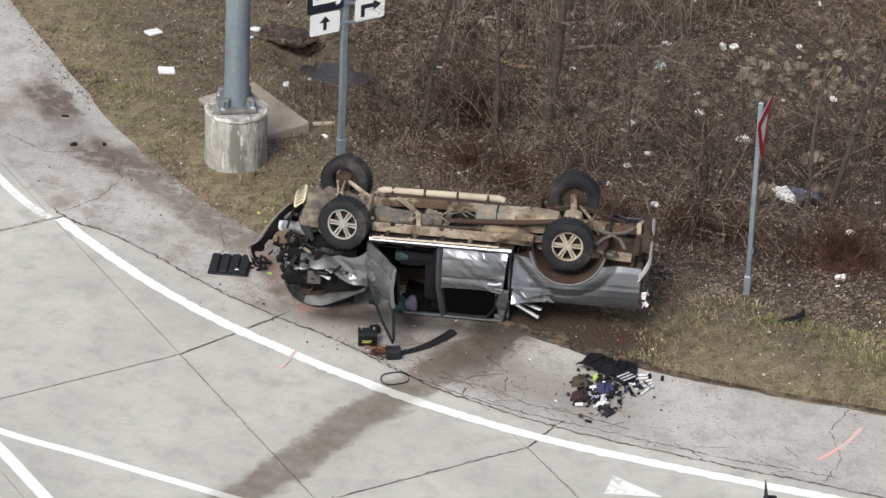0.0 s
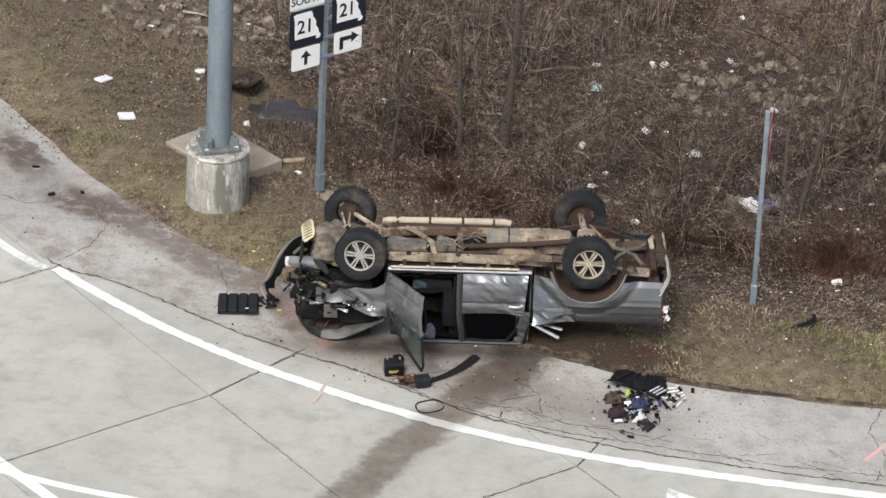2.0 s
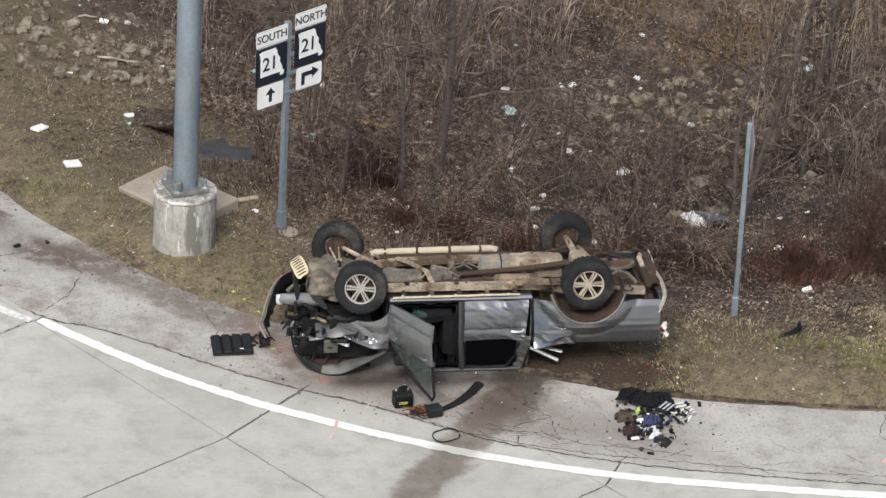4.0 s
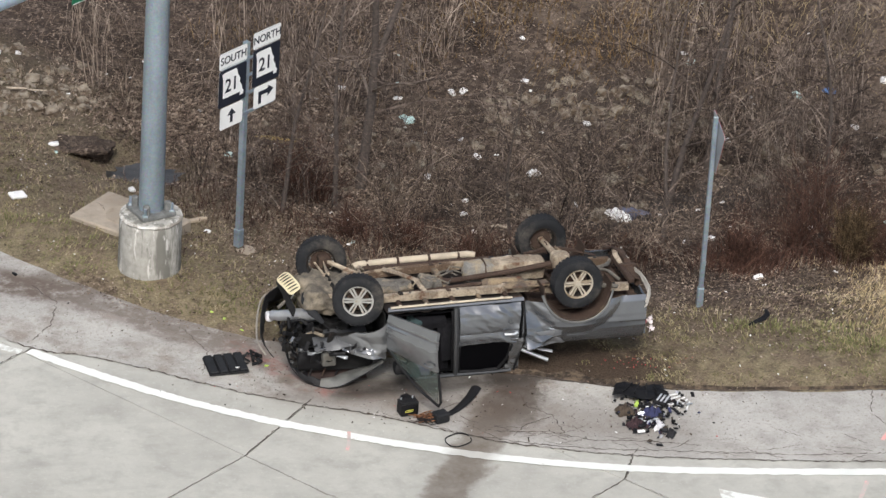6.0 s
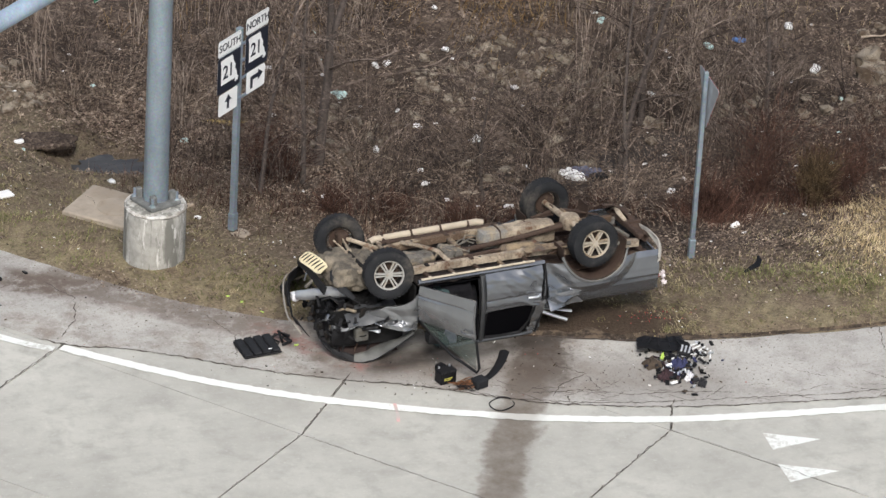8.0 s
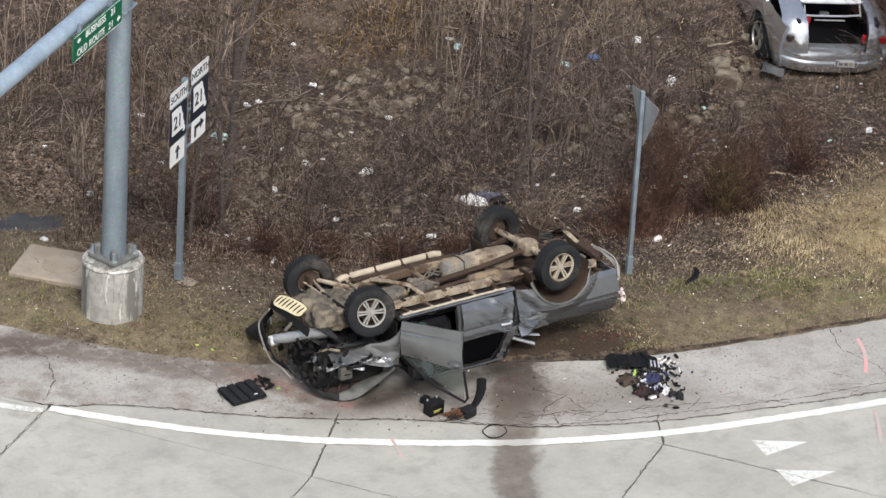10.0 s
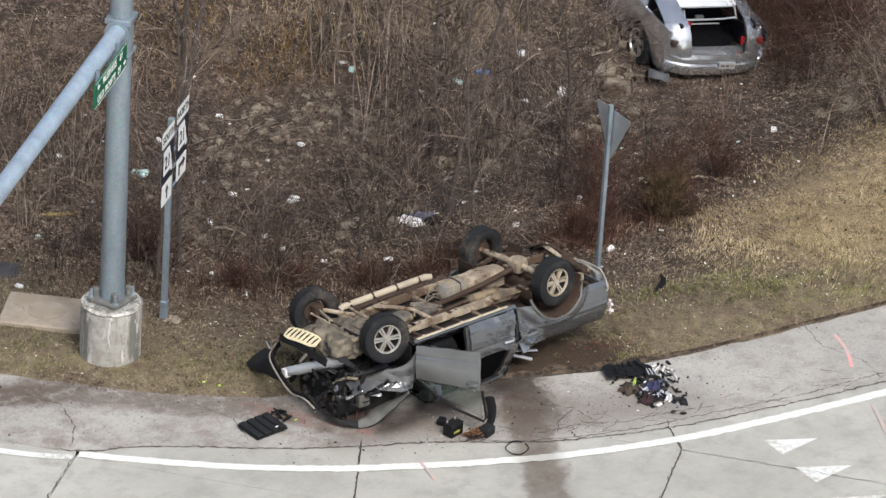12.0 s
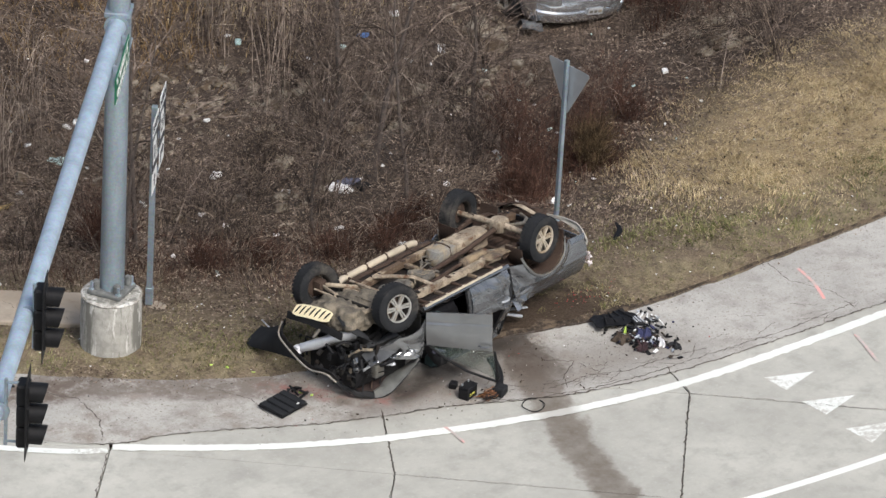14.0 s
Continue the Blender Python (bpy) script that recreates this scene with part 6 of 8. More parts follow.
def street_sign():
    c = ARM_ROOT + ARM_DIR * 1.29 + FACING * 0.22 + Vector((0, 0, -0.20))
    sx = -ARM_DIR.normalized()
    n = FACING.normalized()
    m = Matrix((sx, n.cross(sx), n)).transposed().to_4x4()
    m.translation = c
    t = thing("street_name_sign", m, "green street name sign bolted under the mast arm", "street sign")
    part("panel", Build().box(-0.86, 0.86, -0.20, 0.20, -0.012, 0.012, 0.004), "sign_green", t)
    for y in (-0.19, 0.19):
        part("border", Build().box(-0.85, 0.85, y - 0.004, y + 0.004, 0.012, 0.015, 0.001), "sign_white", t)
    for word, x, y in (("BUSINESS", -0.09, 0.095), ("21", 0.53, 0.095), ("OLD", -0.56, -0.095), ("ROUTE", -0.04, -0.095), ("21", 0.46, -0.095)):
        part("writing", letters(word, 0.15, pose(x, y, 0.016), 1.15), "sign_white", t, "white writing " + word, smooth=False)
    for x, y in ((-0.68, 0.095), (0.74, -0.095)):
        part("arrow", Build().plate([(x - 0.06, y), (x, y + 0.05), (x, y + 0.02), (x + 0.06, y + 0.02), (x + 0.06, y - 0.02), (x, y - 0.02), (x, y - 0.05)], 0.013, 0.017), "sign_white", t, smooth=False)
    for x in (-0.55, 0.55):
        part("hanger", Build().box(x - 0.025, x + 0.025, -0.05, 0.30, -0.07, -0.012, 0.006), "pole", t)


def signal_head(place, face, arm_gap):
    """Three lamps in a black housing with a back plate, on a bracket; face is the way the lamps look."""
    t = thing("traffic_signal", facing(place, face) @ Matrix.Diagonal((0.86, 0.86, 0.86, 1)), "black three-lamp traffic signal with a back plate", "traffic signal", "signals on the arm")
    part("back_plate", Build().box(-0.32, 0.32, -0.66, 0.66, -0.012, 0.0, 0.004), "black", t)
    for k, col in ((1, "red_glass"), (0, "trim"), (-1, "trim")):
        y = 0.355 * k
        sec = part("lamp_section", Build().box(-0.17, 0.17, y - 0.172, y + 0.172, -0.16, 0.03, 0.03), "black", t)
        part("lens", Build().lathe([(0.145, 0.03), (0.12, 0.055), (0.0, 0.07)], 20, pose(0, y, 0)), col, sec)
        v = Build()
        def hood(u, w, y=y):
            a = radians(lerp(-50, 230, u))
            return (0.155 * math.cos(a), y + 0.155 * math.sin(a), lerp(0.03, 0.30 - 0.09 * (1 - math.sin(a)) * 0.5, w))
        part("visor", v.sheet(20, 4, hood, 0.006), "black", sec)
    part("bracket", Build().tube([(0, 0.50, -0.10), (0, 0.50, -arm_gap)], 0.022, 8).tube([(0, -0.50, -0.10), (0, -0.50, -arm_gap)], 0.022, 8).tube([(0, 0.56, -arm_gap), (0, -0.56, -arm_gap)], 0.028, 8), "pole", t)
    part("clamp_band", Build().lathe([(0.15, -0.03), (0.16, 0.0), (0.15, 0.03)], 18, pose(0, 0, -arm_gap - 0.10, 0, 90, 0)), "pole", t)
    return t


def route_sign():
    post = Vector((-2.53, 3.715, 0))
    z0 = land(post.x, post.y)
    n = Vector((0.6225, -0.7826, 0))
    f = thing("sign_footing", pose(post.x, post.y, z0 - 0.02), "small round concrete pad at the sign post", "footing")
    part("disc", Build().lathe([(0.24, -0.12), (0.235, 0.0), (0.19, 0.03), (0.0, 0.04)], 22), "pad", f)
    t = thing("route_sign", facing(post + Vector((0, 0, z0 + 0.05)), n), "route sign assembly on a galvanised post", "road sign")
    part("post", Build().box(-0.045, 0.045, 0.0, 3.46, -0.12, -0.03, 0.008), "pole", t)
    part("post_sleeve", Build().box(-0.058, 0.058, 0.0, 0.30, -0.133, -0.017, 0.008), "pole", t)
    for y in (2.30, 2.62, 2.92, 3.20):
        part("cross_strap", Build().box(-0.60, 0.60, y - 0.025, y + 0.025, -0.03, -0.008, 0.004), "pole", t)
    zb = 2.50 - z0 - 0.05
    for cx, dz, head, arrow in ((-0.37, 0.0, "SOUTH", 0), (0.38, 0.10, "NORTH", 1)):
        def panel(name, w, h, cy, mat, label=""):
            b = Build()
            w, h = w * S, h * S
            c = 0.035
            o = []
            for sx, sy, a0 in ((1, 1, 0), (-1, 1, 90), (-1, -1, 180), (1, -1, 270)):
                for q in range(5):
                    a = radians(a0 + q * 22.5)
                    o.append((cx + sx * (w / 2 - c) + c * math.cos(a), cy + sy * (h / 2 - c) + c * math.sin(a)))
            pn = part(name, b.plate(o, -0.004, 0.0), mat, t, label, smooth=False)
            part("panel_back", Build().plate(o, -0.007, -0.0045), "sign_back", pn, smooth=False)
            return pn
        S = 1.0
        y21 = zb + dz + 0.305
        m = panel("route_panel", 0.61, 0.61, y21, "sign_black", "black route marker")
        state = [(-0.23, 0.22), (-0.16, 0.235), (0.10, 0.235), (0.13, 0.19), (0.14, 0.13), (0.20, 0.05), (0.19, -0.01), (0.24, -0.08), (0.25, -0.14), (0.29, -0.18), (0.27, -0.23), (0.20, -0.235), (0.205, -0.18), (-0.20, -0.18), (-0.205, 0.12)]
        part("state_outline", Build().plate([(cx + S * (-0.02 + 0.95 * x), y21 + S * (0.02 + 1.02 * y)) for x, y in state], 0.001, 0.004), "sign_white", m, "white state outline", smooth=False)
        part("number", letters("21", 0.31, pose(cx - 0.03, y21 + 0.02, 0.007), 0.95), "sign_black", m, "black number 21", smooth=False)
        y1 = zb + dz + 0.61 + 0.02 + 0.135
        m = panel("direction_plaque", 0.61, 0.27, y1, "sign_white", "white plaque reading " + head)
        for y in (y1 - 0.119, y1 + 0.119):
            part("border", Build().box(cx - 0.28, cx + 0.28, y - 0.004, y + 0.004, 0.0, 0.003, 0.001), "sign_back", m, smooth=False)
        part("writing", letters(head, 0.175, pose(cx, y1, 0.004), 1.0), "sign_black", m, smooth=False)
        y2 = zb + dz - 0.02 - 0.18
        m = panel("arrow_plaque", 0.50, 0.36, y2, "sign_white", "white plaque with a black arrow")
        if arrow == 0:
            o = [(-0.028, -0.11), (0.028, -0.11), (0.028, 0.02), (0.095, 0.02), (0.0, 0.125), (-0.095, 0.02), (-0.028, 0.02)]
        else:
            o = [(-0.15, -0.12), (-0.085, -0.12), (-0.085, 0.015), (0.06, 0.015), (0.06, -0.04), (0.19, 0.05), (0.06, 0.14), (0.06, 0.085), (-0.15, 0.085)]
        part("arrow", Build().plate([(cx + S * x, y2 + S * y) for x, y in o], 0.001, 0.004), "sign_black", m, smooth=False)


def yield_sign():
    base = Vector((4.10, 1.185, 0))
    z0 = land(base.x, base.y)
    n = Vector((0.996, -0.09, 0))
    t = thing("yield_sign", facing(base + Vector((0, 0, z0 - 0.03)), n), "red and white triangular yield sign on a leaning galvanised post", "road sign")
    part("post", Build().box(-0.035, 0.035, 0.0, 3.22, -0.10, -0.03, 0.008), "pole", t)
    part("post_sleeve", Build().box(-0.046, 0.046, 0.0, 0.35, -0.113, -0.017, 0.008), "pole", t)
    part("reflector", Build().box(-0.02, 0.06, 0.72, 0.80, -0.04, -0.02, 0.006), "sign_back", t)
    yt = 3.0 - z0 + 0.03

    def tri(side, c):
        h = side * 0.88
        p = [Vector((-side / 2, 0)), Vector((0, -h)), Vector((side / 2, 0))]
        out = []
        for k in range(3):
            a, b, d = p[k - 1], p[k], p[(k + 1) % 3]
            u, w = (a - b).normalized(), (d - b).normalized()
            for q in range(5):
                f = q / 4
                out.append(b + u * c * (1 - f) ** 2 + w * c * f ** 2)
        return out
    o = tri(1.0, 0.09)
    face = part("face", Build().plate([(p.x, p.y + yt) for p in o], -0.003, 0.002), "sign_red", t, "red triangular face", smooth=False)
    part("back", Build().plate([(p.x * 1.012, (p.y + 0.3) * 1.012 - 0.3 + yt) for p in o], -0.010, -0.0035), "sign_back", t, "plain grey sheet back", smooth=False)
    part("white_centre", Build().plate([(p.x, p.y + yt - 0.16) for p in tri(0.46, 0.03)], 0.002, 0.005), "sign_white", face, smooth=False)
    part("bolt", Build().lathe([(0.02, 0), (0.02, 0.012), (0, 0.014)], 8, pose(0, yt - 0.12, 0.002)), "pole", t)


signal_pole()
street_sign()
route_sign()
yield_sign()
for k, gap in ((9.72, 0.27), (12.40, 0.43)):
    signal_head(ARM_ROOT + ARM_DIR * k + FACING * gap, FACING, gap - 0.10)


def second_arm():
    """The end of another mast arm over the near lane, with its signal."""
    place, face = Vector((5.85, -13.0, 5.10)), Vector((-0.97, -0.2, 0))
    signal_head(place, face, 0.27)
    side = Vector((-0.2, 0.97, 0))
    a = place - face * 0.37
    p = thing("signal_pole", pose(0, 0, 0), "galvanised traffic-signal pole with mast arm over the lane", "signal pole")
    part("mast_arm", Build().tube([a + side * 0.4, a - side * 4, a - side * 10, a - side * 15], [0.10, 0.12, 0.15, 0.165], 18), "arm", p)
    q = a - side * 15
    part("shaft", Build().tube([(q.x, q.y, -0.2), (q.x, q.y, 3), (q.x, q.y, 7.2)], [0.2, 0.185, 0.165], 20), "pole", p)


second_arm()

# ---- concrete pad by the footing ----
pad = thing("utility_pad", pose(-4.12, 4.58, 0.0, 0, 0, -44), "square soil-stained concrete utility pad in the grass", "concrete pad")
part("slab", Build().box(-0.78, 0.78, -0.52, 0.52, -0.15, 0.075, 0.02), "pad", pad)
part("lid", Build().lathe([(0.30, 0.07), (0.30, 0.085), (0.0, 0.088)], 24, pose(-0.1, 0, 0)), "pad", pad, "round inset lid")
plank = thing("wood_scrap", pose(-3.05, 4.75, land(-3.05, 4.75) + 0.04, 0, 4, 25), "pale splintered wood scrap on the leaves", "wood scrap")
part("board", Build().box(-0.17, 0.17, -0.04, 0.04, -0.02, 0.02, 0.006), simple("bare_wood", (0.42, 0.34, 0.25), 0.8, vary=0.2, scale=12), plank)

# ---- things strewn on the shoulder ----
MAT.update({
    "pale_plastic": simple("scuffed_pale_plastic", (0.52, 0.53, 0.55), 0.4, vary=0.25, scale=9),
    "lime": simple("lime_plastic", (0.45, 0.62, 0.12), 0.5, vary=0.2, scale=10),
    "blue_cloth": simple("navy_violet_cloth", (0.028, 0.032, 0.085), 0.9, vary=0.35, scale=12),
    "black_cloth": simple("black_cloth", (0.014, 0.014, 0.016), 0.9, vary=0.4, scale=12),
    "brown_cloth": simple("brown_cloth", (0.055, 0.040, 0.028), 0.9, vary=0.3, scale=12),
    "wine_cloth": simple("dark_wine_cloth", (0.030, 0.014, 0.017), 0.9, vary=0.3, scale=12),
    "copper": simple("copper_wire", (0.20, 0.09, 0.04), 0.5, 0.4, vary=0.4, scale=20),
    "yellow": simple("yellow_print", (0.55, 0.52, 0.10), 0.5, vary=0.1, scale=10),
    "dead_wood": simple("bleached_dead_wood", (0.34, 0.285, 0.22), 0.9, vary=0.35, scale=5),
    "litter_white": simple("white_litter", (0.74, 0.74, 0.73), 0.7, vary=0.15, scale=9),
    "litter_blue": simple("blue_litter", (0.10, 0.20, 0.45), 0.6, vary=0.2, scale=9),
    "litter_aqua": simple("pale_aqua_litter", (0.45, 0.62, 0.60), 0.6, vary=0.2, scale=9),
})


def tray():
    t = thing("plastic_tray", pose(-3.42, -0.10, 0.045, 3, -2, 4) @ Matrix.Scale(1.13, 4), "ribbed dark grey plastic tray torn from the truck", "car part")
    part("tray_panel", Build().box(-0.26, 0.26, -0.22, 0.22, 0.0, 0.02, 0.006), "trim", t)
    for k in range(4):
        x = -0.195 + 0.13 * k
        part("rib", Build().box(x - 0.055, x + 0.055, -0.21, 0.21, 0.02, 0.055, 0.012), "liner", t)
    part("label", Build().box(0.09, 0.14, -0.17, -0.15, 0.055, 0.058, 0.001), "sign_white", t)
    s2 = thing("torn_grille", pose(-3.02, 0.02, 0.04, 0, 0, 10), "torn black plastic grille piece", "car part")
    b = Build()
    rng = random.Random(5)
    for k in range(12):
        p = Vector((rng.uniform(-0.16, 0.14), rng.uniform(-0.14, 0.14), rng.uniform(0.0, 0.05)))
        b.box(-rng.uniform(0.04, 0.12), rng.uniform(0.04, 0.12), -0.02, 0.02, -0.012, 0.012, 0.004, Matrix.Translation(p) @ pose(0, 0, 0, rng.uniform(-30, 30), rng.uniform(-30, 30), rng.uniform(0, 180)))
    part("pieces", b, "trim", s2)


def battery():
    t = thing("car_battery", pose(-1.04, -1.70, 0.012, 0, 0, 12), "black car battery with a yellow printed label", "battery")
    part("case", Build().box(-0.135, 0.135, -0.09, 0.09, 0, 0.19, 0.012), "black", t)
    part("lid", Build().box(-0.138, 0.138, -0.093, 0.093, 0.19, 0.215, 0.01), "trim", t)
    for x in (-0.09, 0.09):
        part("terminal", Build().lathe([(0.014, 0.21), (0.012, 0.245), (0, 0.246)], 10, pose(x, 0.05, 0)), "chrome", t)
    part("label", Build().box(-0.08, 0.06, -0.0935, -0.0905, 0.09, 0.102, 0.0006).box(-0.08, 0.04, -0.0935, -0.0905, 0.066, 0.076, 0.0006), "yellow", t)
    f = thing("fuse_box", pose(-0.62, -1.98, 0.012, 0, 0, 20), "dark grey fuse box with wires pulled out", "car part")
    part("box", Build().box(-0.10, 0.12, -0.09, 0.09, 0, 0.15, 0.02), "liner", f)
    w = thing("wire_bundle", pose(-0.78, -1.93, 0.012), "tangled copper-coloured wiring loom", "wiring")
    rng = random.Random(8)
    for mat in ("copper", "brownred", "trim"):
        b = Build()
        for k in range(16 if mat == "copper" else 8):
            p = [Vector((rng.gauss(0, 0.09), rng.gauss(0, 0.06), 0.012 + abs(rng.gauss(0, 0.05)))) for _ in range(5)]
            b.tube([curve_at(p, q / 12) for q in range(13)], 0.006, 5)
        part("wire", b, mat, w)
    r = thing("wire_ring", pose(-0.47, -2.55, 0.02, 0, 0, 30), "thin black cable loop on the painted line", "cable")
    part("loop", Build().tube([(0.20 * math.cos(a), 0.17 * math.sin(a), 0.004 + 0.01 * math.sin(a * 3)) for a in [2 * math.pi * k / 40 for k in range(39)]], 0.008, 6), "black", r)
    c = thing("trim_strip", pose(0, 0, 0), "curved black rubber trim strip", "car part")
    pts = [Vector(p) for p in ((-0.52, -1.86, 0.03), (-0.30, -1.68, 0.03), (-0.08, -1.42, 0.04), (0.10, -1.12, 0.05))]
    def st(u, v):
        p, q = curve_at(pts, min(u, 0.99)), curve_at(pts, min(u, 0.99) + 0.01)
        d = (q - p).normalized()
        return p + Vector((-d.y, d.x, 0)) * (v - 0.5) * lerp(0.10, 0.15, u) + Vector((0, 0, 0.03 * math.sin(v * 3.14)))
    part("strip", Build().sheet(24, 4, st, 0.015), "trim", c)
    k = thing("black_box_scrap", pose(-1.0, -1.36, 0.012, 0, 0, 30), "small black plastic box scrap", "car part")
    part("scrap", Build().box(-0.07, 0.07, -0.06, 0.06, 0, 0.10, 0.015), "black", k)


def cloth(name, mat, place, size, seed, label, category, h=0.10):
    t = thing(name, pose(*place), label, category)
    def at(u, v):
        x, y = (u - 0.5) * size[0], (v - 0.5) * size[1]
        e = 1 + 0.35 * noise.noise((u * 3 + seed, v * 3, 0))
        z = h * (0.35 + 0.65 * abs(noise.noise((u * 4 + seed, v * 4, seed)))) * math.sin(math.pi * min(1, max(0, u))) ** 0.5 * math.sin(math.pi * v) ** 0.5 * 2
        return (x * e, y * e, 0.004 + z)
    part("fabric", Build().sheet(18, 16, at, 0.006), mat, t)
    return t


def belongings():
    t = thing("black_panel_scrap", pose(2.44, -1.56, 0.02, 0, 4, -8), "torn black plastic panel on the shoulder", "car part")
    part("panel", Build().sheet(16, 8, lambda u, v: ((u - 0.5) * 0.88 * (1 - 0.2 * v), (v - 0.5) * 0.40 + 0.04 * math.sin(u * 9), 0.04 + 0.06 * abs(facets(u, v * 0.5, 0.22, 3.7)) + 0.03 * math.sin(u * 3.1)), 0.012), "black", t)
    for q in range(4):
        part("rib", Build().box(-0.16, 0.16, -0.010, 0.010, 0.0, 0.03, 0.004, pose(-0.2 + 0.14 * q, 0.0, 0.10, 0, 0, 60 + 12 * q)), "trim", t)
    cloth("violet_cloth", "blue_cloth", (2.46, -2.18, 0.01, 0, 0, 30), (0.30, 0.26), 2.0, "crumpled dark blue-violet cloth in the pile", "clothing", 0.13)
    cloth("brown_bag", "brown_cloth", (2.10, -2.02, 0.01, 0, 0, 0), (0.24, 0.22), 3.0, "crumpled brown cloth bag in the spilled pile", "bag", 0.12)
    cloth("wine_cloth", "wine_cloth", (2.17, -2.42, 0.01, 0, 0, 20), (0.26, 0.18), 4.0, "crumpled dark red cloth in the pile", "clothing", 0.10)
    cloth("pale_shirt", "cloth_white", (2.50, -2.50, 0.01, 0, 0, 50), (0.18, 0.12), 5.0, "crumpled pale shirt in the spilled pile", "clothing", 0.10)
    cloth("dark_rag", "black_cloth", (2.62, -2.72, 0.01, 0, 0, 60), (0.20, 0.12), 6.0, "crumpled black rag in the spilled pile", "clothing", 0.08)
    cloth("lime_vest", "lime", (2.30, -1.92, 0.05, 0, 0, 40), (0.08, 0.05), 7.0, "crumpled lime safety vest", "clothing", 0.08)
    t = thing("car_radio", pose(2.70, -1.80, 0.03, 6, 10, 62), "torn-out car radio with pale ribs and black slots", "car part")
    part("case_body", Build().box(-0.17, 0.17, -0.10, 0.10, 0, 0.06, 0.012), "trim", t)
    for k in range(3):
        part("rib", Build().box(-0.15, 0.14, -0.085 + 0.058 * k, -0.058 + 0.058 * k, 0.06, 0.072, 0.004), "pale_plastic", t)
    rng = random.Random(21)
    mats = ("litter_white", "trim", "black", "black", "brown_cloth", "chrome", "blue_cloth", "black", "trim", "chrome", "black", "black", "black_cloth", "wine_cloth", "trim")
    for k in range(230):
        x, y = rng.gauss(2.36, 0.17), rng.gauss(-2.24, 0.27)
        if k > 180:
            x, y = rng.gauss(2.75, 0.2), rng.gauss(-1.9, 0.2)
        a, c = rng.uniform(0.012, 0.06), rng.uniform(0.006, 0.03)
        t = thing("scrap", pose(x, y, 0.022 + rng.uniform(0, 0.05), rng.uniform(-25, 25), rng.uniform(-25, 25), rng.uniform(0, 180)), "small mixed scrap in the spilled pile", "debris", "spilled belongings")
        part("piece", Build().box(-a, a, -c, c, -0.008, rng.uniform(0.004, 0.03), 0.004), rng.choice(mats), t)
    for k in range(5):
        t = thing("slat_strip", pose(2.85 + 0.05 * k, -1.62 - 0.09 * k, 0.03, 0, 0, 10 + 14 * k), "thin pale plastic strip", "debris", "spilled belongings")
        part("piece", Build().box(-0.16, 0.16, -0.012, 0.012, -0.008, 0.008, 0.003), "litter_white", t)


def crumbs():
    """Splinters and chips all over the shoulder."""
    rng = random.Random(33)
    for name, mats, num in (("dark_chips", "trim", 130), ("pale_chips", "litter_white", 60), ("red_chips", "sign_red", 16), ("soil_crumbs", "damp_soil", 420)):
        b = Build()
        n = 0
        while n < num:
            c = rng.choice(((-2.6, -0.4, 0.8, 0.35), (-0.9, -1.6, 0.7, 0.3), (2.4, -2.1, 0.8, 0.4), (0.6, -1.6, 1.6, 0.6), (-4.5, 1.2, 1.6, 0.8)))
            x, y = rng.gauss(c[0], c[2]), rng.gauss(c[1], c[3])
            if not -2.2 < beyond(x, y) < (0.4 if name != "soil_crumbs" else -0.02):
                continue
            a = rng.uniform(0.003, 0.010) * (2.0 if rng.random() < 0.12 else 1)
            b.box(-a, a, -a * 0.5, a * 0.5, -0.004, a * 0.6, 0.002, pose(x, y, 0.014 if beyond(x, y) < 0 else 0.05, rng.uniform(-20, 20), rng.uniform(-20, 20), rng.uniform(0, 180)))
            n += 1
        if name == "red_chips":
            for _ in range(34):
                x, y = rng.gauss(2.62, 0.30), rng.gauss(-0.72, 0.12)
                a = rng.uniform(0.004, 0.010)
                b.box(-a, a, -a * 0.6, a * 0.6, -0.004, a * 0.5, 0.002, pose(x, y, land(x, y) + 0.05, rng.uniform(-20, 20), rng.uniform(-20, 20), rng.uniform(0, 180)))
        me = quick(name, b)
        tagged(part(name, me, mats), "small broken chips scattered over the shoulder", "debris", kind="stuff")


tray()
battery()
belongings()
crumbs()


def litter(x, y, mat, size, label, seed, tall=1.0):
    t = thing("litter", pose(x, y, land(x, y) + size * 0.25, seed * 40 % 50 - 25, seed * 23 % 40 - 20, seed * 77 % 180), label, "litter", "roadside litter")
    b = lump(-size, size, -size * 0.6, size * 0.6, -size * 0.3, size * 0.3 * tall, size * 0.45, seed, 5)
    part("wrapper", b, mat, t)


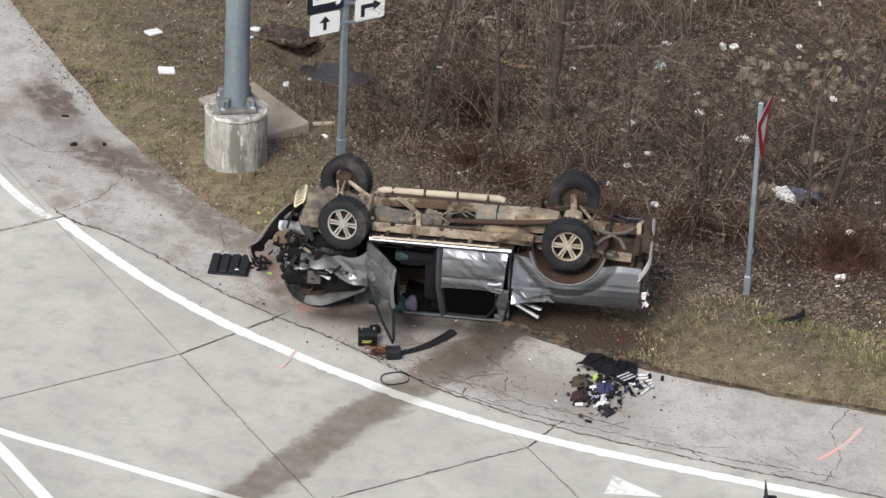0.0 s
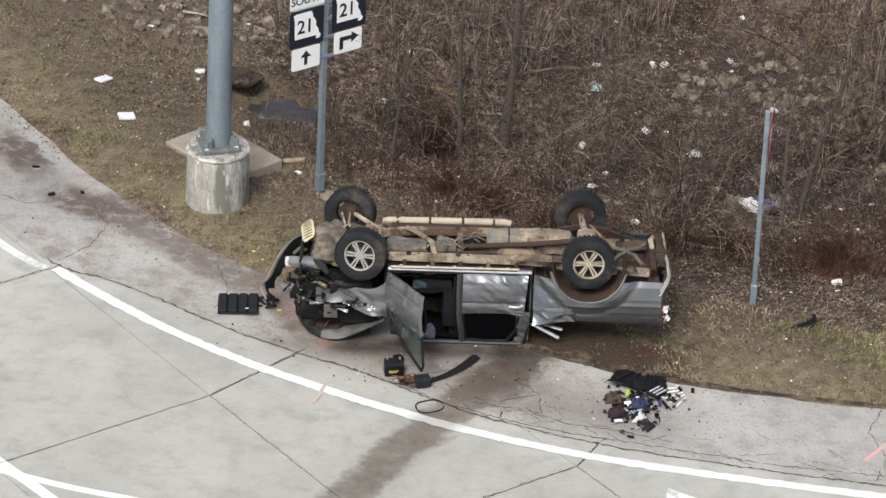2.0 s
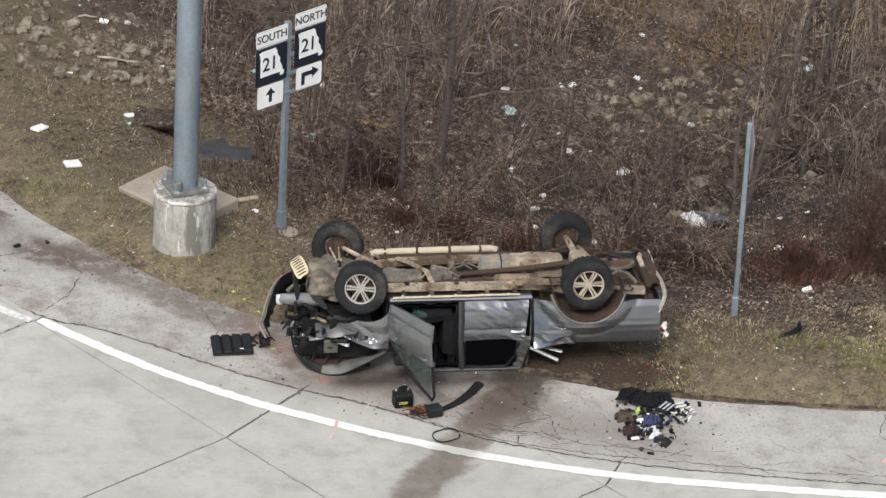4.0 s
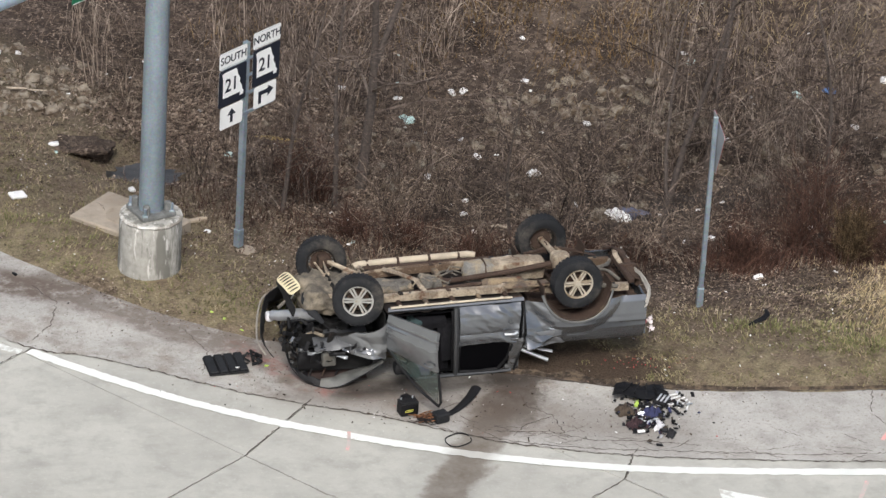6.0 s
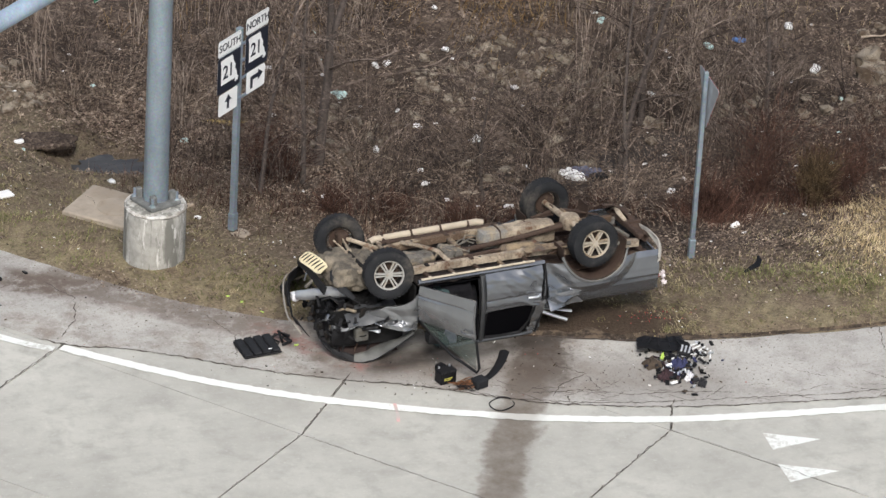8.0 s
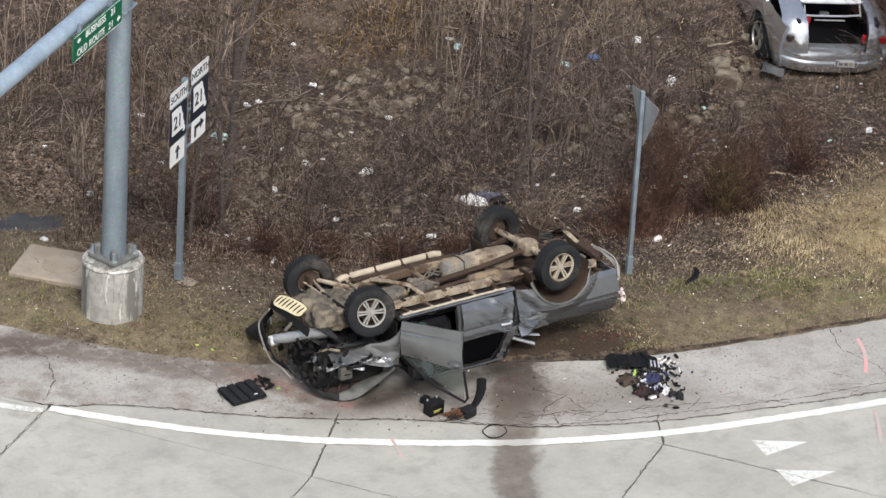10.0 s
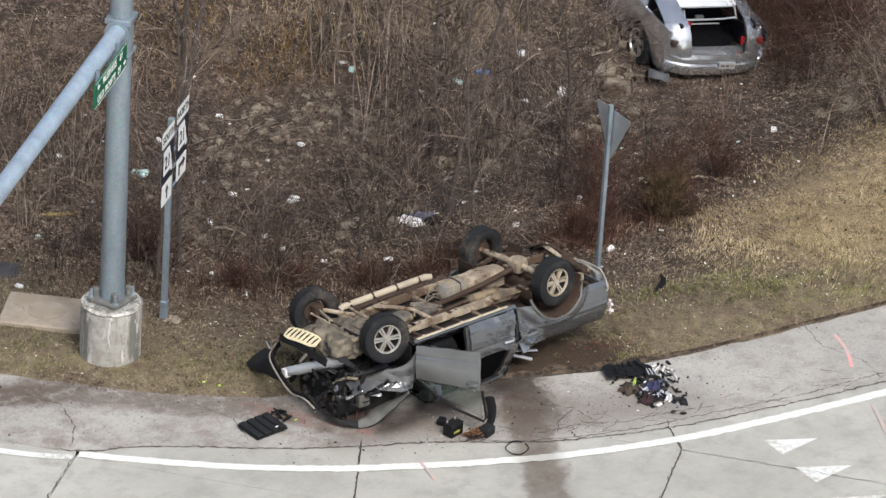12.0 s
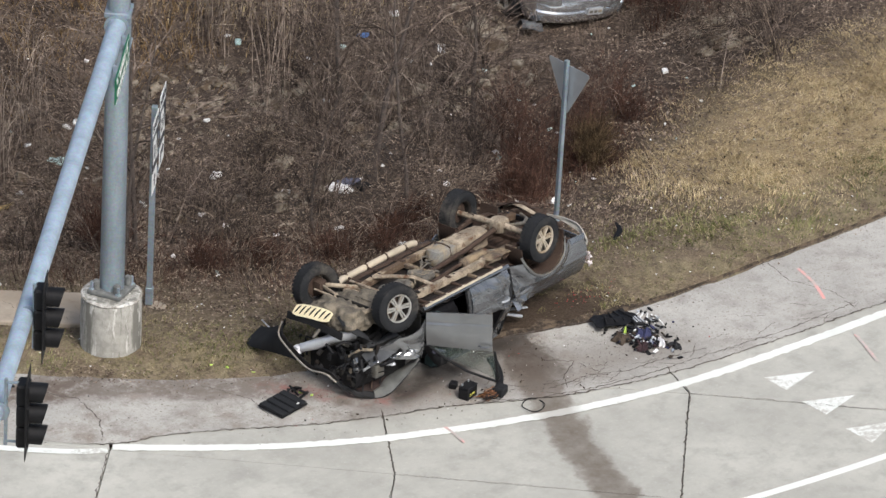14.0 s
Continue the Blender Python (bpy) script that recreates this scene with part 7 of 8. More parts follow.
def roadside_litter():
    rng = random.Random(3)
    for k, (x, y) in enumerate(((-5.73, 5.54), (-6.25, 6.8))):
        t = thing("styrofoam_box", pose(x, y, land(x, y) + 0.03, 6 - 9 * k, 5, 20 + 30 * k), "flat white foam box lid on the grass", "litter", "foam boxes")
        part("lid", Build().box(-0.13, 0.13, -0.09, 0.09, -0.02, 0.025, 0.012), "litter_white", t)
    for k, (x, y, mat, size, tall) in enumerate(((3.09, 8.14, "litter_white", 0.10, 1), (1.42, 10.35, "litter_aqua", 0.14, 1), (8.66, 10.16, "litter_blue", 0.11, 1), (9.67, 10.35, "litter_white", 0.09, 2), (10.57, 8.61, "litter_white", 0.12, 1), (9.69, 9.14, "litter_white", 0.10, 1), (3.6, 11.1, "litter_white", 0.07, 1), (5.29, 2.36, "litter_white", 0.07, 1), (-3.9, 5.9, "litter_white", 0.07, 1))):
        litter(x, y, mat, size, "crumpled wrapper lying among the brush", k + 0.3, tall)
    t = thing("rubbish_bag", pose(4.26, 6.12, land(4.26, 6.12) + 0.06), "burst white and dark rubbish bag in the ditch", "rubbish bag")
    for k in range(11):
        cx, cy, h = rng.uniform(-0.38, 0.30), rng.uniform(-0.14, 0.16), rng.uniform(0.06, 0.12)
        part("torn_wrap", lump(cx - h, cx + h, cy - h * 0.7, cy + h * 0.7, -0.09, -0.03 + h, h * 0.8, 4.0 + 2.3 * k, 7), ("litter_white", "cloth_white", "litter_white", "litter_white", "violet_cloth")[k % 5], t)
    part("dark_bag", lump(0.05, 0.30, -0.28, -0.02, -0.12, 0.06, 0.08, 6, 8), "trim", t)
    t = thing("black_shard", pose(4.81, 0.52, land(4.81, 0.52) + 0.04, 10, -8, 35), "black curved plastic shard on the grass", "car part")
    part("shard", Build().tube([(-0.24, 0.04, 0.0), (-0.12, 0.0, 0.03), (0.02, -0.03, 0.035), (0.14, 0.0, 0.03), (0.20, 0.07, 0.05)], [0.02, 0.04, 0.05, 0.045, 0.02], 8, flat=0.45), "black", t)
    n = 0
    while n < 120:
        x, y = rng.uniform(-7, 13), rng.uniform(1.5, 13)
        d = beyond(x, y)
        if d < 2.5 or (d < 5 and rng.random() < 0.6):
            continue
        n += 1
        litter(x, y, "litter_white" if rng.random() < 0.85 else "litter_aqua", rng.choice((0.02, 0.03, 0.04, 0.05, 0.075)), "small pale wrapper among the leaves", n * 1.7)
    n = 0
    while n < 12:
        x, y = rng.uniform(-6, 13), rng.uniform(3, 12.5)
        d = beyond(x, y)
        if d < 3.2:
            continue
        n += 1
        t = thing("fallen_stick", pose(x, y, land(x, y, d) + 0.05, rng.uniform(-8, 8), rng.uniform(-8, 8), rng.uniform(-40, 40)), "pale dead stick lying on the leaf litter", "stick", "dead sticks")
        h = rng.uniform(0.12, 0.34)
        part("stick", Build().tube([(-h, 0, 0), (-h * 0.3, rng.uniform(-0.08, 0.08), 0.02), (h * 0.4, rng.uniform(-0.08, 0.08), 0.0), (h, rng.uniform(-0.1, 0.1), 0.01)], [0.022, 0.02, 0.016, 0.008], 6), "dead_wood", t)
    n = 0
    b = Build()
    while n < 150:
        x, y = rng.uniform(-9, 9), rng.uniform(-2, 8)
        d = beyond(x, y)
        if not 0.1 < d < 2.6:
            continue
        n += 1
        a = rng.uniform(0.006, 0.018)
        b.box(-a, a, -a * 0.6, a * 0.6, 0, a * 0.5, 0.003, pose(x, y, land(x, y, d) + 0.03, rng.uniform(-20, 20), rng.uniform(-20, 20), rng.uniform(0, 180)))
    tagged(part("verge_litter", quick("verge_litter", b), "litter_white"), "tiny white scraps along the verge", "litter", kind="stuff")
    for k, (x, y) in enumerate(((-6.9, 3.75), (-6.1, 3.05), (-6.55, 2.9))):
        litter(x, y, "black", 0.05, "small black rubber scrap on the shoulder", k + 5.1, 0.6)
    for k, (x, y) in enumerate(((-3.35, 1.55), (-3.2, 1.35), (-2.9, 0.05), (-2.82, -0.12), (-3.0, 0.98))):
        litter(x, y, "lime", 0.03, "lime green plastic scrap by the wreck", k + 2.2)


roadside_litter()

# ---- stones ----


def stone_meshes():
    out = []
    for k in range(7):
        b = lump(-0.5, 0.5, -0.40, 0.40, -0.30, 0.30, 0.16, 3.1 * k, 3, 0.42)
        out.append(b.mesh("stone", False))
    return out


STONES = stone_meshes()


def stones(name, spots, label, size):
    rng = random.Random(len(name) * 7)
    t = tagged(new(name), label, "rocks")
    for cx, cy, rx, ry, num in spots:
        for k in range(num):
            a, r = rng.uniform(0, 6.283), rng.random() ** 0.6
            x, y = cx + rx * r * math.cos(a), cy + ry * r * math.sin(a)
            s2 = rng.uniform(*size) * (1.5 if rng.random() < 0.12 else 1)
            ob = part("stone", rng.choice(STONES), "rock", t, m=pose(x, y, land(x, y) + 0.14 * s2, rng.uniform(-30, 30), rng.uniform(-30, 30), rng.uniform(0, 360)) @ Matrix.Diagonal((s2, s2, s2, 1)))


stones("riprap_bank", ((-5.2, 11.2, 1.8, 1.8, 60), (-6.6, 10.6, 1.4, 1.2, 40), (-5.4, 9.7, 1.3, 0.8, 50), (-4.4, 10.2, 1.0, 0.9, 30)), "bank of pale broken limestone rubble", (0.05, 0.20))
stones("rubble_heap", ((4.2, 10.25, 1.9, 1.05, 105), (5.6, 9.9, 1.3, 0.7, 24)), "heap of pale limestone rubble in the ditch", (0.05, 0.21))
stones("loose_rubble", ((12.7, 5.0, 0.8, 0.35, 14), (13.6, 6.2, 1.0, 0.6, 12), (11.2, 9.4, 0.8, 1.2, 14), (6.6, 8.4, 2.6, 1.2, 26), (0.5, 9.2, 3.0, 1.0, 30), (3.2, 6.4, 2.0, 0.6, 14), (8.3, 7.6, 2.2, 1.0, 24), (2.0, 7.6, 2.6, 0.9, 16)), "loose pale stones half buried in leaf litter", (0.07, 0.24))
stones("boulder_group", ((12.5, 5.05, 0.5, 0.25, 4), (10.6, 8.9, 0.3, 0.5, 4)), "large pale limestone boulders on the bank", (0.32, 0.48))

# ---- the silver car in the brush ----


def silver_car():
    fwd = Vector((0.225, 0.974, 0))
    right = Vector((fwd.y, -fwd.x, 0))
    wheel = Vector((11.80, 9.50, -0.93))
    m = Matrix((right, fwd, Vector((0, 0, 1)))).transposed().to_4x4()
    big = 1.21
    m = m @ Matrix.Diagonal((big, big, big, 1))
    hub = Matrix.Translation((-0.78, 0.92, 0.34))
    m.translation = wheel + (right * 0.78 - fwd * 0.92 - Vector((0, 0, 0.34))) * big
    m = m @ hub @ Matrix.Rotation(radians(6), 4, "X") @ Matrix.Rotation(radians(6), 4, "Y") @ hub.inverted()
    C = thing("silver_sedan", m, "silver sedan with its boot lid torn away, stuck in the brush", "car")

    def put(name, b, mat, label="", parent=None):
        return part(name, b, mat, parent or C, label)

    def half(z, y):
        """Half width of the body at height z and distance y from the tail."""
        a = float(np.interp(z, (0.25, 0.45, 0.70, 0.92, 1.20, 1.45), (0.80, 0.86, 0.90, 0.86, 0.74, 0.60)))
        return a * (1 - 0.10 * math.exp(-y / 0.25)) * (1 - 0.12 * max(0, (y - 3.4)) ** 2)

    def side(sgn):
        def at(u, v):
            y = lerp(0.14, 4.25, u)
            z = lerp(0.26, 0.95, v)
            for yw in (0.92, 3.45):
                d = 0.40 ** 2 - (y - yw) ** 2
                if d > 0:
                    z = lerp(0.34 + math.sqrt(d) * 0.95, 0.95, v)
            return (sgn * (half(z, y) + crease(y * 1.5, sgn, z, 0.9 * math.exp(-y / 1.2))), y, z)
        return Build().sheet(64, 10, at, 0.02)
    for sgn in (-1, 1):
        put("body_side", side(sgn), "silver_paint", "dented silver body side")
        def pillar(u, v, sgn=sgn):
            y, z = lerp(0.90, 1.16, u) + 0.45 * v, lerp(0.93, 1.44, v)
            return (sgn * half(z, 1), y, z)
        put("rear_pillar", Build().sheet(5, 8, pillar, 0.04), "silver_paint")
        def glass(u, v, sgn=sgn):
            y, z = lerp(1.22, 3.0, u) + 0.25 * v * (1 - 2 * u), lerp(0.95, 1.40, v)
            return (sgn * (half(z, 1) - 0.02), y, z)
        put("side_window", Build().sheet(10, 4, glass, 0.006), "glass_dark")
    put("roof", Build().sheet(12, 14, lambda u, v: (lerp(-0.62, 0.62, u), lerp(1.52, 2.7, v), 1.45 + 0.05 * (1 - (2 * u - 1) ** 2) - 0.04 * (2 * v - 1) ** 2), 0.03), "silver_paint")
    put("bonnet", Build().sheet(10, 8, lambda u, v: (lerp(-0.78, 0.78, u), lerp(3.1, 4.3, v), 0.96 - 0.14 * v + 0.04 * (1 - (2 * u - 1) ** 2)), 0.02), "silver_paint")
    put("windscreen", Build().sheet(8, 5, lambda u, v: (lerp(-0.72, 0.72, u) * lerp(1, 0.85, v), lerp(3.1, 2.6, v), lerp(0.97, 1.43, v)), 0.006), "glass_dark")
    put("front_end", Build().sheet(10, 5, lambda u, v: (lerp(-0.80, 0.80, u), 4.3 + 0.08 * (1 - (2 * u - 1) ** 2), lerp(0.28, 0.84, v)), 0.03), "silver_paint")
    def bumper(u, v):
        x = lerp(-0.86, 0.86, u)
        z = lerp(0.28, 0.61, v)
        e = abs(2 * u - 1)
        return (x, 0.0 + 0.26 * e ** 3.5 - 0.05 * math.sin(v * 3.1) + 0.03 * math.exp(-((v - 0.55) / 0.05) ** 2) + crease(x, 1, z, 0.25), z)
    bp = put("rear_bumper", Build().sheet(36, 14, bumper, 0.02), "silver_paint", "dented silver rear bumper")
    put("bumper_sill", Build().sheet(20, 3, lambda u, v: (lerp(-0.72, 0.72, u), lerp(0.0, 0.24, v) + 0.1 * abs(2 * u - 1) ** 3, 0.615 + 0.01 * v), 0.012), "silver_paint", "", bp)
    plate = put("number_plate", Build().box(0.0, 0.28, -0.075, -0.055, 0.41, 0.52, 0.006), "plate_grey", "pale licence plate", bp)
    for k in range(3):
        put("plate_bar", Build().box(0.03 + 0.08 * k, 0.09 + 0.08 * k, -0.079, -0.075, 0.445, 0.485, 0.001), "grey_steel", "", plate)
    # open tail: dark boot, the panels round it, deck and lamps
    put("load_floor", Build().box(-0.66, 0.66, 0.18, 1.5, 0.50, 0.54, 0.01), "cabin")
    put("load_back", Build().box(-0.66, 0.66, 1.15, 1.25, 0.50, 1.10, 0.01), "boot_trim")
    for x in (-0.62, 0.62):
        put("load_lining", Build().box(x - 0.03, x + 0.03, 0.20, 1.2, 0.50, 1.02, 0.01), "boot_trim")
    path = [Vector(p) for p in ((0.05, 0.60), (0.08, 0.75), (0.15, 0.89), (0.32, 1.01), (0.86, 1.15))]
    for sgn in (-1, 1):
        def quarter(u, v, sgn=sgn):
            y, z = curve_at(path, v)
            inner = 0.49 - 0.03 * (1 - v) ** 2
            x = lerp(inner, half(z, 1) * (1 - 0.10 * (1 - v)), u)
            dent = (0.045 * facets(x * 1.3, v * 0.6, 0.20, 5.7) if sgn < 0 else 0.012 * facets(x, v * 0.6, 0.2, 3.1)) * (1 - v * 0.4)
            return (sgn * x, y + 0.13 * u ** 3 + dent, z - 0.05 * u ** 4 + dent)
        put("rear_quarter", Build().sheet(14, 26, quarter, 0.02), "silver_paint", "dented silver rear quarter panel")
        put("boot_seal", Build().tube([(sgn * 0.45, 0.06, 0.61), (sgn * 0.48, 0.14, 0.85), (sgn * 0.49, 0.36, 1.02), (sgn * 0.48, 0.62, 1.09)], 0.016, 6), "trim")
    put("rear_deck", Build().sheet(16, 6, lambda u, v: (lerp(-0.58, 0.58, u), lerp(0.60, 1.06, v) + 0.06 * (2 * u - 1) ** 2, 1.11 + 0.13 * v - 0.03 * (2 * u - 1) ** 2), 0.03), "silver_sky_lid", "silver rear deck, paled for the sky's reflection")
    put("rear_window", Build().sheet(10, 6, lambda u, v: (lerp(-0.62, 0.62, u) * lerp(1, 0.88, v), lerp(1.06, 1.62, v), lerp(1.24, 1.46, v)), 0.006), "glass_dark")
    put("shelf_bar", Build().tube([(-0.46, 0.52, 0.93), (-0.25, 0.53, 0.92), (0.0, 0.54, 0.915), (0.25, 0.53, 0.925), (0.46, 0.52, 0.95)], 0.016, 8), "chrome", "pale bar across the boot")
    put("hatch_strut", Build().tube([(-0.47, 0.10, 0.66), (-0.44, 0.56, 1.08)], 0.012, 8), "plate_grey", "thin grey boot strut")
    put("hatch_strut", Build().tube([(0.46, 0.50, 0.93), (0.44, 0.60, 1.09)], 0.014, 8), "plate_grey", "thin grey boot strut")
    put("jack_box", Build().box(-0.02, 0.12, 0.84, 0.90, 0.74, 0.80, 0.008), "plate_grey")
    put("tool_rail", Build().box(-0.12, 0.36, 0.76, 0.79, 0.70, 0.715, 0.004), "plate_grey")
    put("inner_lamp", lump(0.41, 0.46, 0.14, 0.20, 0.70, 0.82, 0.01, 5, 5), "red_glass", "dark red lamp back")
    for sgn in (-1, 1):
        put("tail_lamp", lump(sgn * 0.66 - 0.12, sgn * 0.66 + 0.12, 0.11, 0.24, 0.70, 0.81, 0.01, 2 + sgn, 8), "red_glass" if sgn > 0 else "smoked_lens", "red tail lamp" if sgn > 0 else "dark smashed tail lamp")
    put("torn_lamp", lump(-0.48, -0.39, 0.34, 0.42, 0.84, 0.98, 0.03, 3, 7), "red_glass", "red lamp torn loose in the boot")
    for x in (-0.80, 0.80):
        for y in (0.92, 3.45):
            road_wheel(C, pose(x, y, 0.34, 0, 90 if x > 0 else -90, 0), "alloy", r=0.36, width=0.21, pairs=5)
            put("arch_liner", Build().sheet(12, 3, lambda u, v, x=x, y=y: (x * lerp(0.70, 1.02, v), y + 0.395 * math.cos(u * 3.14), 0.34 + 0.385 * math.sin(u * 3.14)), 0.01), "cabin")
    put("underbody", Build().box(-0.74, 0.74, 0.2, 4.2, 0.22, 0.34, 0.02), "dark_steel")
    t = thing("torn_bumper_skin", pose(11.42, 8.62, land(11.42, 8.62) + 0.10, 14, 14, 60), "torn grey plastic skin beside the silver car", "car part")
    part("skin", Build().sheet(12, 8, lambda u, v: ((u - 0.5) * 0.55, (v - 0.5) * 0.4, 0.12 * math.sin(u * 4) + crease(u, v, 0, 1.4)), 0.012), "dull_grey", t)


silver_car()


# ---- growth: turf, dead grass, leaf litter, weeds, shrubs and trees ----
GX, GY = np.arange(-12, 18.01, 0.2), np.arange(-3.4, 17.01, 0.2)
GD = np.array([[beyond(x, y) for x in GX] for y in GY])
GZ = np.array([[land(x, y, d) for x, d in zip(GX, row)] for y, row in zip(GY, GD)])


def lookup(grid, x, y):
    """The value of a grid of the land between its points."""
    u, v = np.clip((x - GX[0]) / 0.2, 0, len(GX) - 1.001), np.clip((y - GY[0]) / 0.2, 0, len(GY) - 1.001)
    i, j = u.astype(int), v.astype(int)
    u, v = u - i, v - j
    return (grid[j, i] * (1 - u) + grid[j, i + 1] * u) * (1 - v) + (grid[j + 1, i] * (1 - u) + grid[j + 1, i + 1] * u) * v


def patchy(x, y, scale, seed):
    """A slow random field from 0 to 1."""
    r = np.random.RandomState(seed)
    out = np.zeros_like(x)
    for k in range(6):
        a, p = r.uniform(0, 6.283), r.uniform(0, 6.283)
        f = scale * r.uniform(0.6, 1.8)
        out += np.sin(f * (x * math.cos(a) + y * math.sin(a)) + p)
    return 1 / (1 + np.exp(-out))


def sown(num, keep, seed, box=(-11, 17, -3, 15.5)):
    """Random places on the ground, but not under the wreck, where keep(x, y, d) beats a dice."""
    r = np.random.RandomState(seed)
    x, y = r.uniform(box[0], box[1], num), r.uniform(box[2], box[3], num)
    d = lookup(GD, x, y)
    ok = r.uniform(0, 1, num) < keep(x, y, d)
    ok &= ~((x > -2.1) & (x < 0.75) & (y > -0.75 + 0.07 * x) & (y < 0.85 + 0.07 * x))
    ok &= ~((x > 0.7) & (x < 1.7 + 1.1 * patchy(x, y, 5.0, 77)) & (y > -0.80 - 0.10 * x - 0.2 * patchy(x, y, 6.0, 79)) & (y < 0.9 + 0.07 * x))
    x, y, d = x[ok], y[ok], d[ok]
    return x, y, lookup(GZ, x, y), d, r


def blades(name, places, mat, height, width, lean, label, category):
    """Bent three-sided blades, one loose piece each."""
    x, y, z, d, r = places
    n = len(x)
    h = r.uniform(*height, n) * (0.6 + 0.8 * patchy(x, y, 2.5, 5))
    a = r.uniform(0, 6.283, n)
    flow = 6.283 * patchy(x, y, 0.9, 9)
    a = np.where(r.uniform(0, 1, n) < 0.5, flow, a)
    le = h * r.uniform(*lean, n)
    w = r.uniform(*width, n)
    base = np.stack([x, y, z - 0.02], 1)
    mid = base + np.stack([np.cos(a) * le * 0.35, np.sin(a) * le * 0.35, h * 0.6], 1)
    tip = base + np.stack([np.cos(a) * le, np.sin(a) * le, h * np.clip(1.0 - 0.25 * le / h, 0.4, 1)], 1)
    v = np.zeros((n, 7, 3))
    for k in range(3):
        b = a + k * 2.094 + 0.5
        o = np.stack([np.cos(b) * w, np.sin(b) * w, 0 * w], 1)
        v[:, k], v[:, 3 + k] = base + o, mid + o * 0.75
    v[:, 6] = tip
    f = np.array([[0, 1, 4, 3], [1, 2, 5, 4], [2, 0, 3, 5]])
    g = np.array([[3, 4, 6], [4, 5, 6], [5, 3, 6]])
    off = np.arange(n)[:, None, None] * 7
    me = bpy.data.meshes.new(name)
    me.from_pydata(v.reshape(-1, 3).tolist(), [], (off + f).reshape(-1, 4).tolist() + (off + g).reshape(-1, 3).tolist())
    tagged(part(name, me, mat), label, category, kind="stuff")


def leaves(name, places, mat, size, label):
    x, y, z, d, r = places
    n = len(x)
    s1, a = r.uniform(*size, n), r.uniform(0, 6.283, n)
    c, s2 = np.cos(a), np.sin(a)
    curl = r.uniform(0.1, 0.7, n) * s1
    tilt = r.uniform(-0.5, 0.5, n) * s1
    mid = np.stack([x, y, z + r.uniform(0.005, 0.05, n)], 1)
    v = np.zeros((n, 4, 3))
    v[:, 0] = mid + np.stack([c * s1, s2 * s1, tilt + curl * 0.4], 1)
    v[:, 1] = mid + np.stack([-s2 * s1 * 0.6, c * s1 * 0.6, curl], 1)
    v[:, 2] = mid + np.stack([-c * s1, -s2 * s1, -tilt + curl * 0.4], 1)
    v[:, 3] = mid + np.stack([s2 * s1 * 0.6, -c * s1 * 0.6, curl], 1)
    f = np.array([[0, 1, 2], [0, 2, 3]])
    me = bpy.data.meshes.new(name)
    me.from_pydata(v.reshape(-1, 3).tolist(), [], (np.arange(n)[:, None, None] * 4 + f).reshape(-1, 3).tolist())
    tagged(part(name, me, mat), label, "leaf litter", kind="stuff")


def bank(x, y, d):
    return np.clip((x - 5.6) / 3.0, 0, 1) * np.clip((6.4 - d - 0.36 * np.maximum(0, 10.4 - x)) / 1.5, 0, 1)


def ramp01(v, a, b):
    return np.clip((v - a) / (b - a), 0, 1)


blades("turf", sown(900000, lambda x, y, d: np.where(x > 1.5, 0.85, 0.5) * ramp01(d, -0.03, 0.15) * ramp01(d, 3.8, 1.6) * (0.25 + 0.75 * patchy(x, y, 1.6, 3)) * (0.05 + 0.95 * patchy(x, y, 7.0, 41)) * (0.1 + 0.9 * patchy(x, y, 19.0, 47)) * (1 - 0.5 * bank(x, y, d)) * (1 - 0.95 * np.exp(-((x - 1.5) / 1.25) ** 4 - ((y + 0.68 + 0.2 * (x - 1.6)) / 0.62) ** 4)), 1), "grass", (0.04, 0.10), (0.005, 0.011), (0.4, 1.2), "short patchy winter turf along the verge", "grass")
blades("green_turf", sown(700000, lambda x, y, d: np.where(x > 1.5, 1.4, 0.9) * ramp01(d, 0.0, 0.2) * ramp01(d, 2.6, 1.2) * (patchy(x, y, 1.2, 51) * patchy(x, y, 5.0, 43)) ** 1.3 * (0.1 + 0.9 * patchy(x, y, 17.0, 44)) * (1 - 0.93 * np.exp(-((x - 1.6) / 1.4) ** 4 - ((y + 0.70 + 0.2 * (x - 1.6)) / 0.62) ** 4)), 7), "green", (0.04, 0.10), (0.005, 0.011), (0.4, 1.2), "yellow-green grass tufts on the verge", "grass")
blades("dead_grass", sown(1100000, lambda x, y, d: 1.0 * bank(x, y, d) * ramp01(d, 0.4, 1.6) * (0.2 + 0.8 * patchy(x, y, 2.2, 31)) * (0.3 + 0.7 * patchy(x, y, 15.0, 33)), 2), "straw", (0.04, 0.12), (0.003, 0.007), (0.6, 1.8), "golden dead grass lying over the bank", "grass")
blades("dead_grass_far", sown(260000, lambda x, y, d: 0.22 * ramp01(d, 11.5, 14) * (0.04 + 0.96 * ramp01(x, 2, 6)) * patchy(x, y, 0.7, 12) ** 2, 3), "straw", (0.10, 0.32), (0.003, 0.006), (0.3, 1.3), "tufts of tan dead grass on the far slope", "grass")
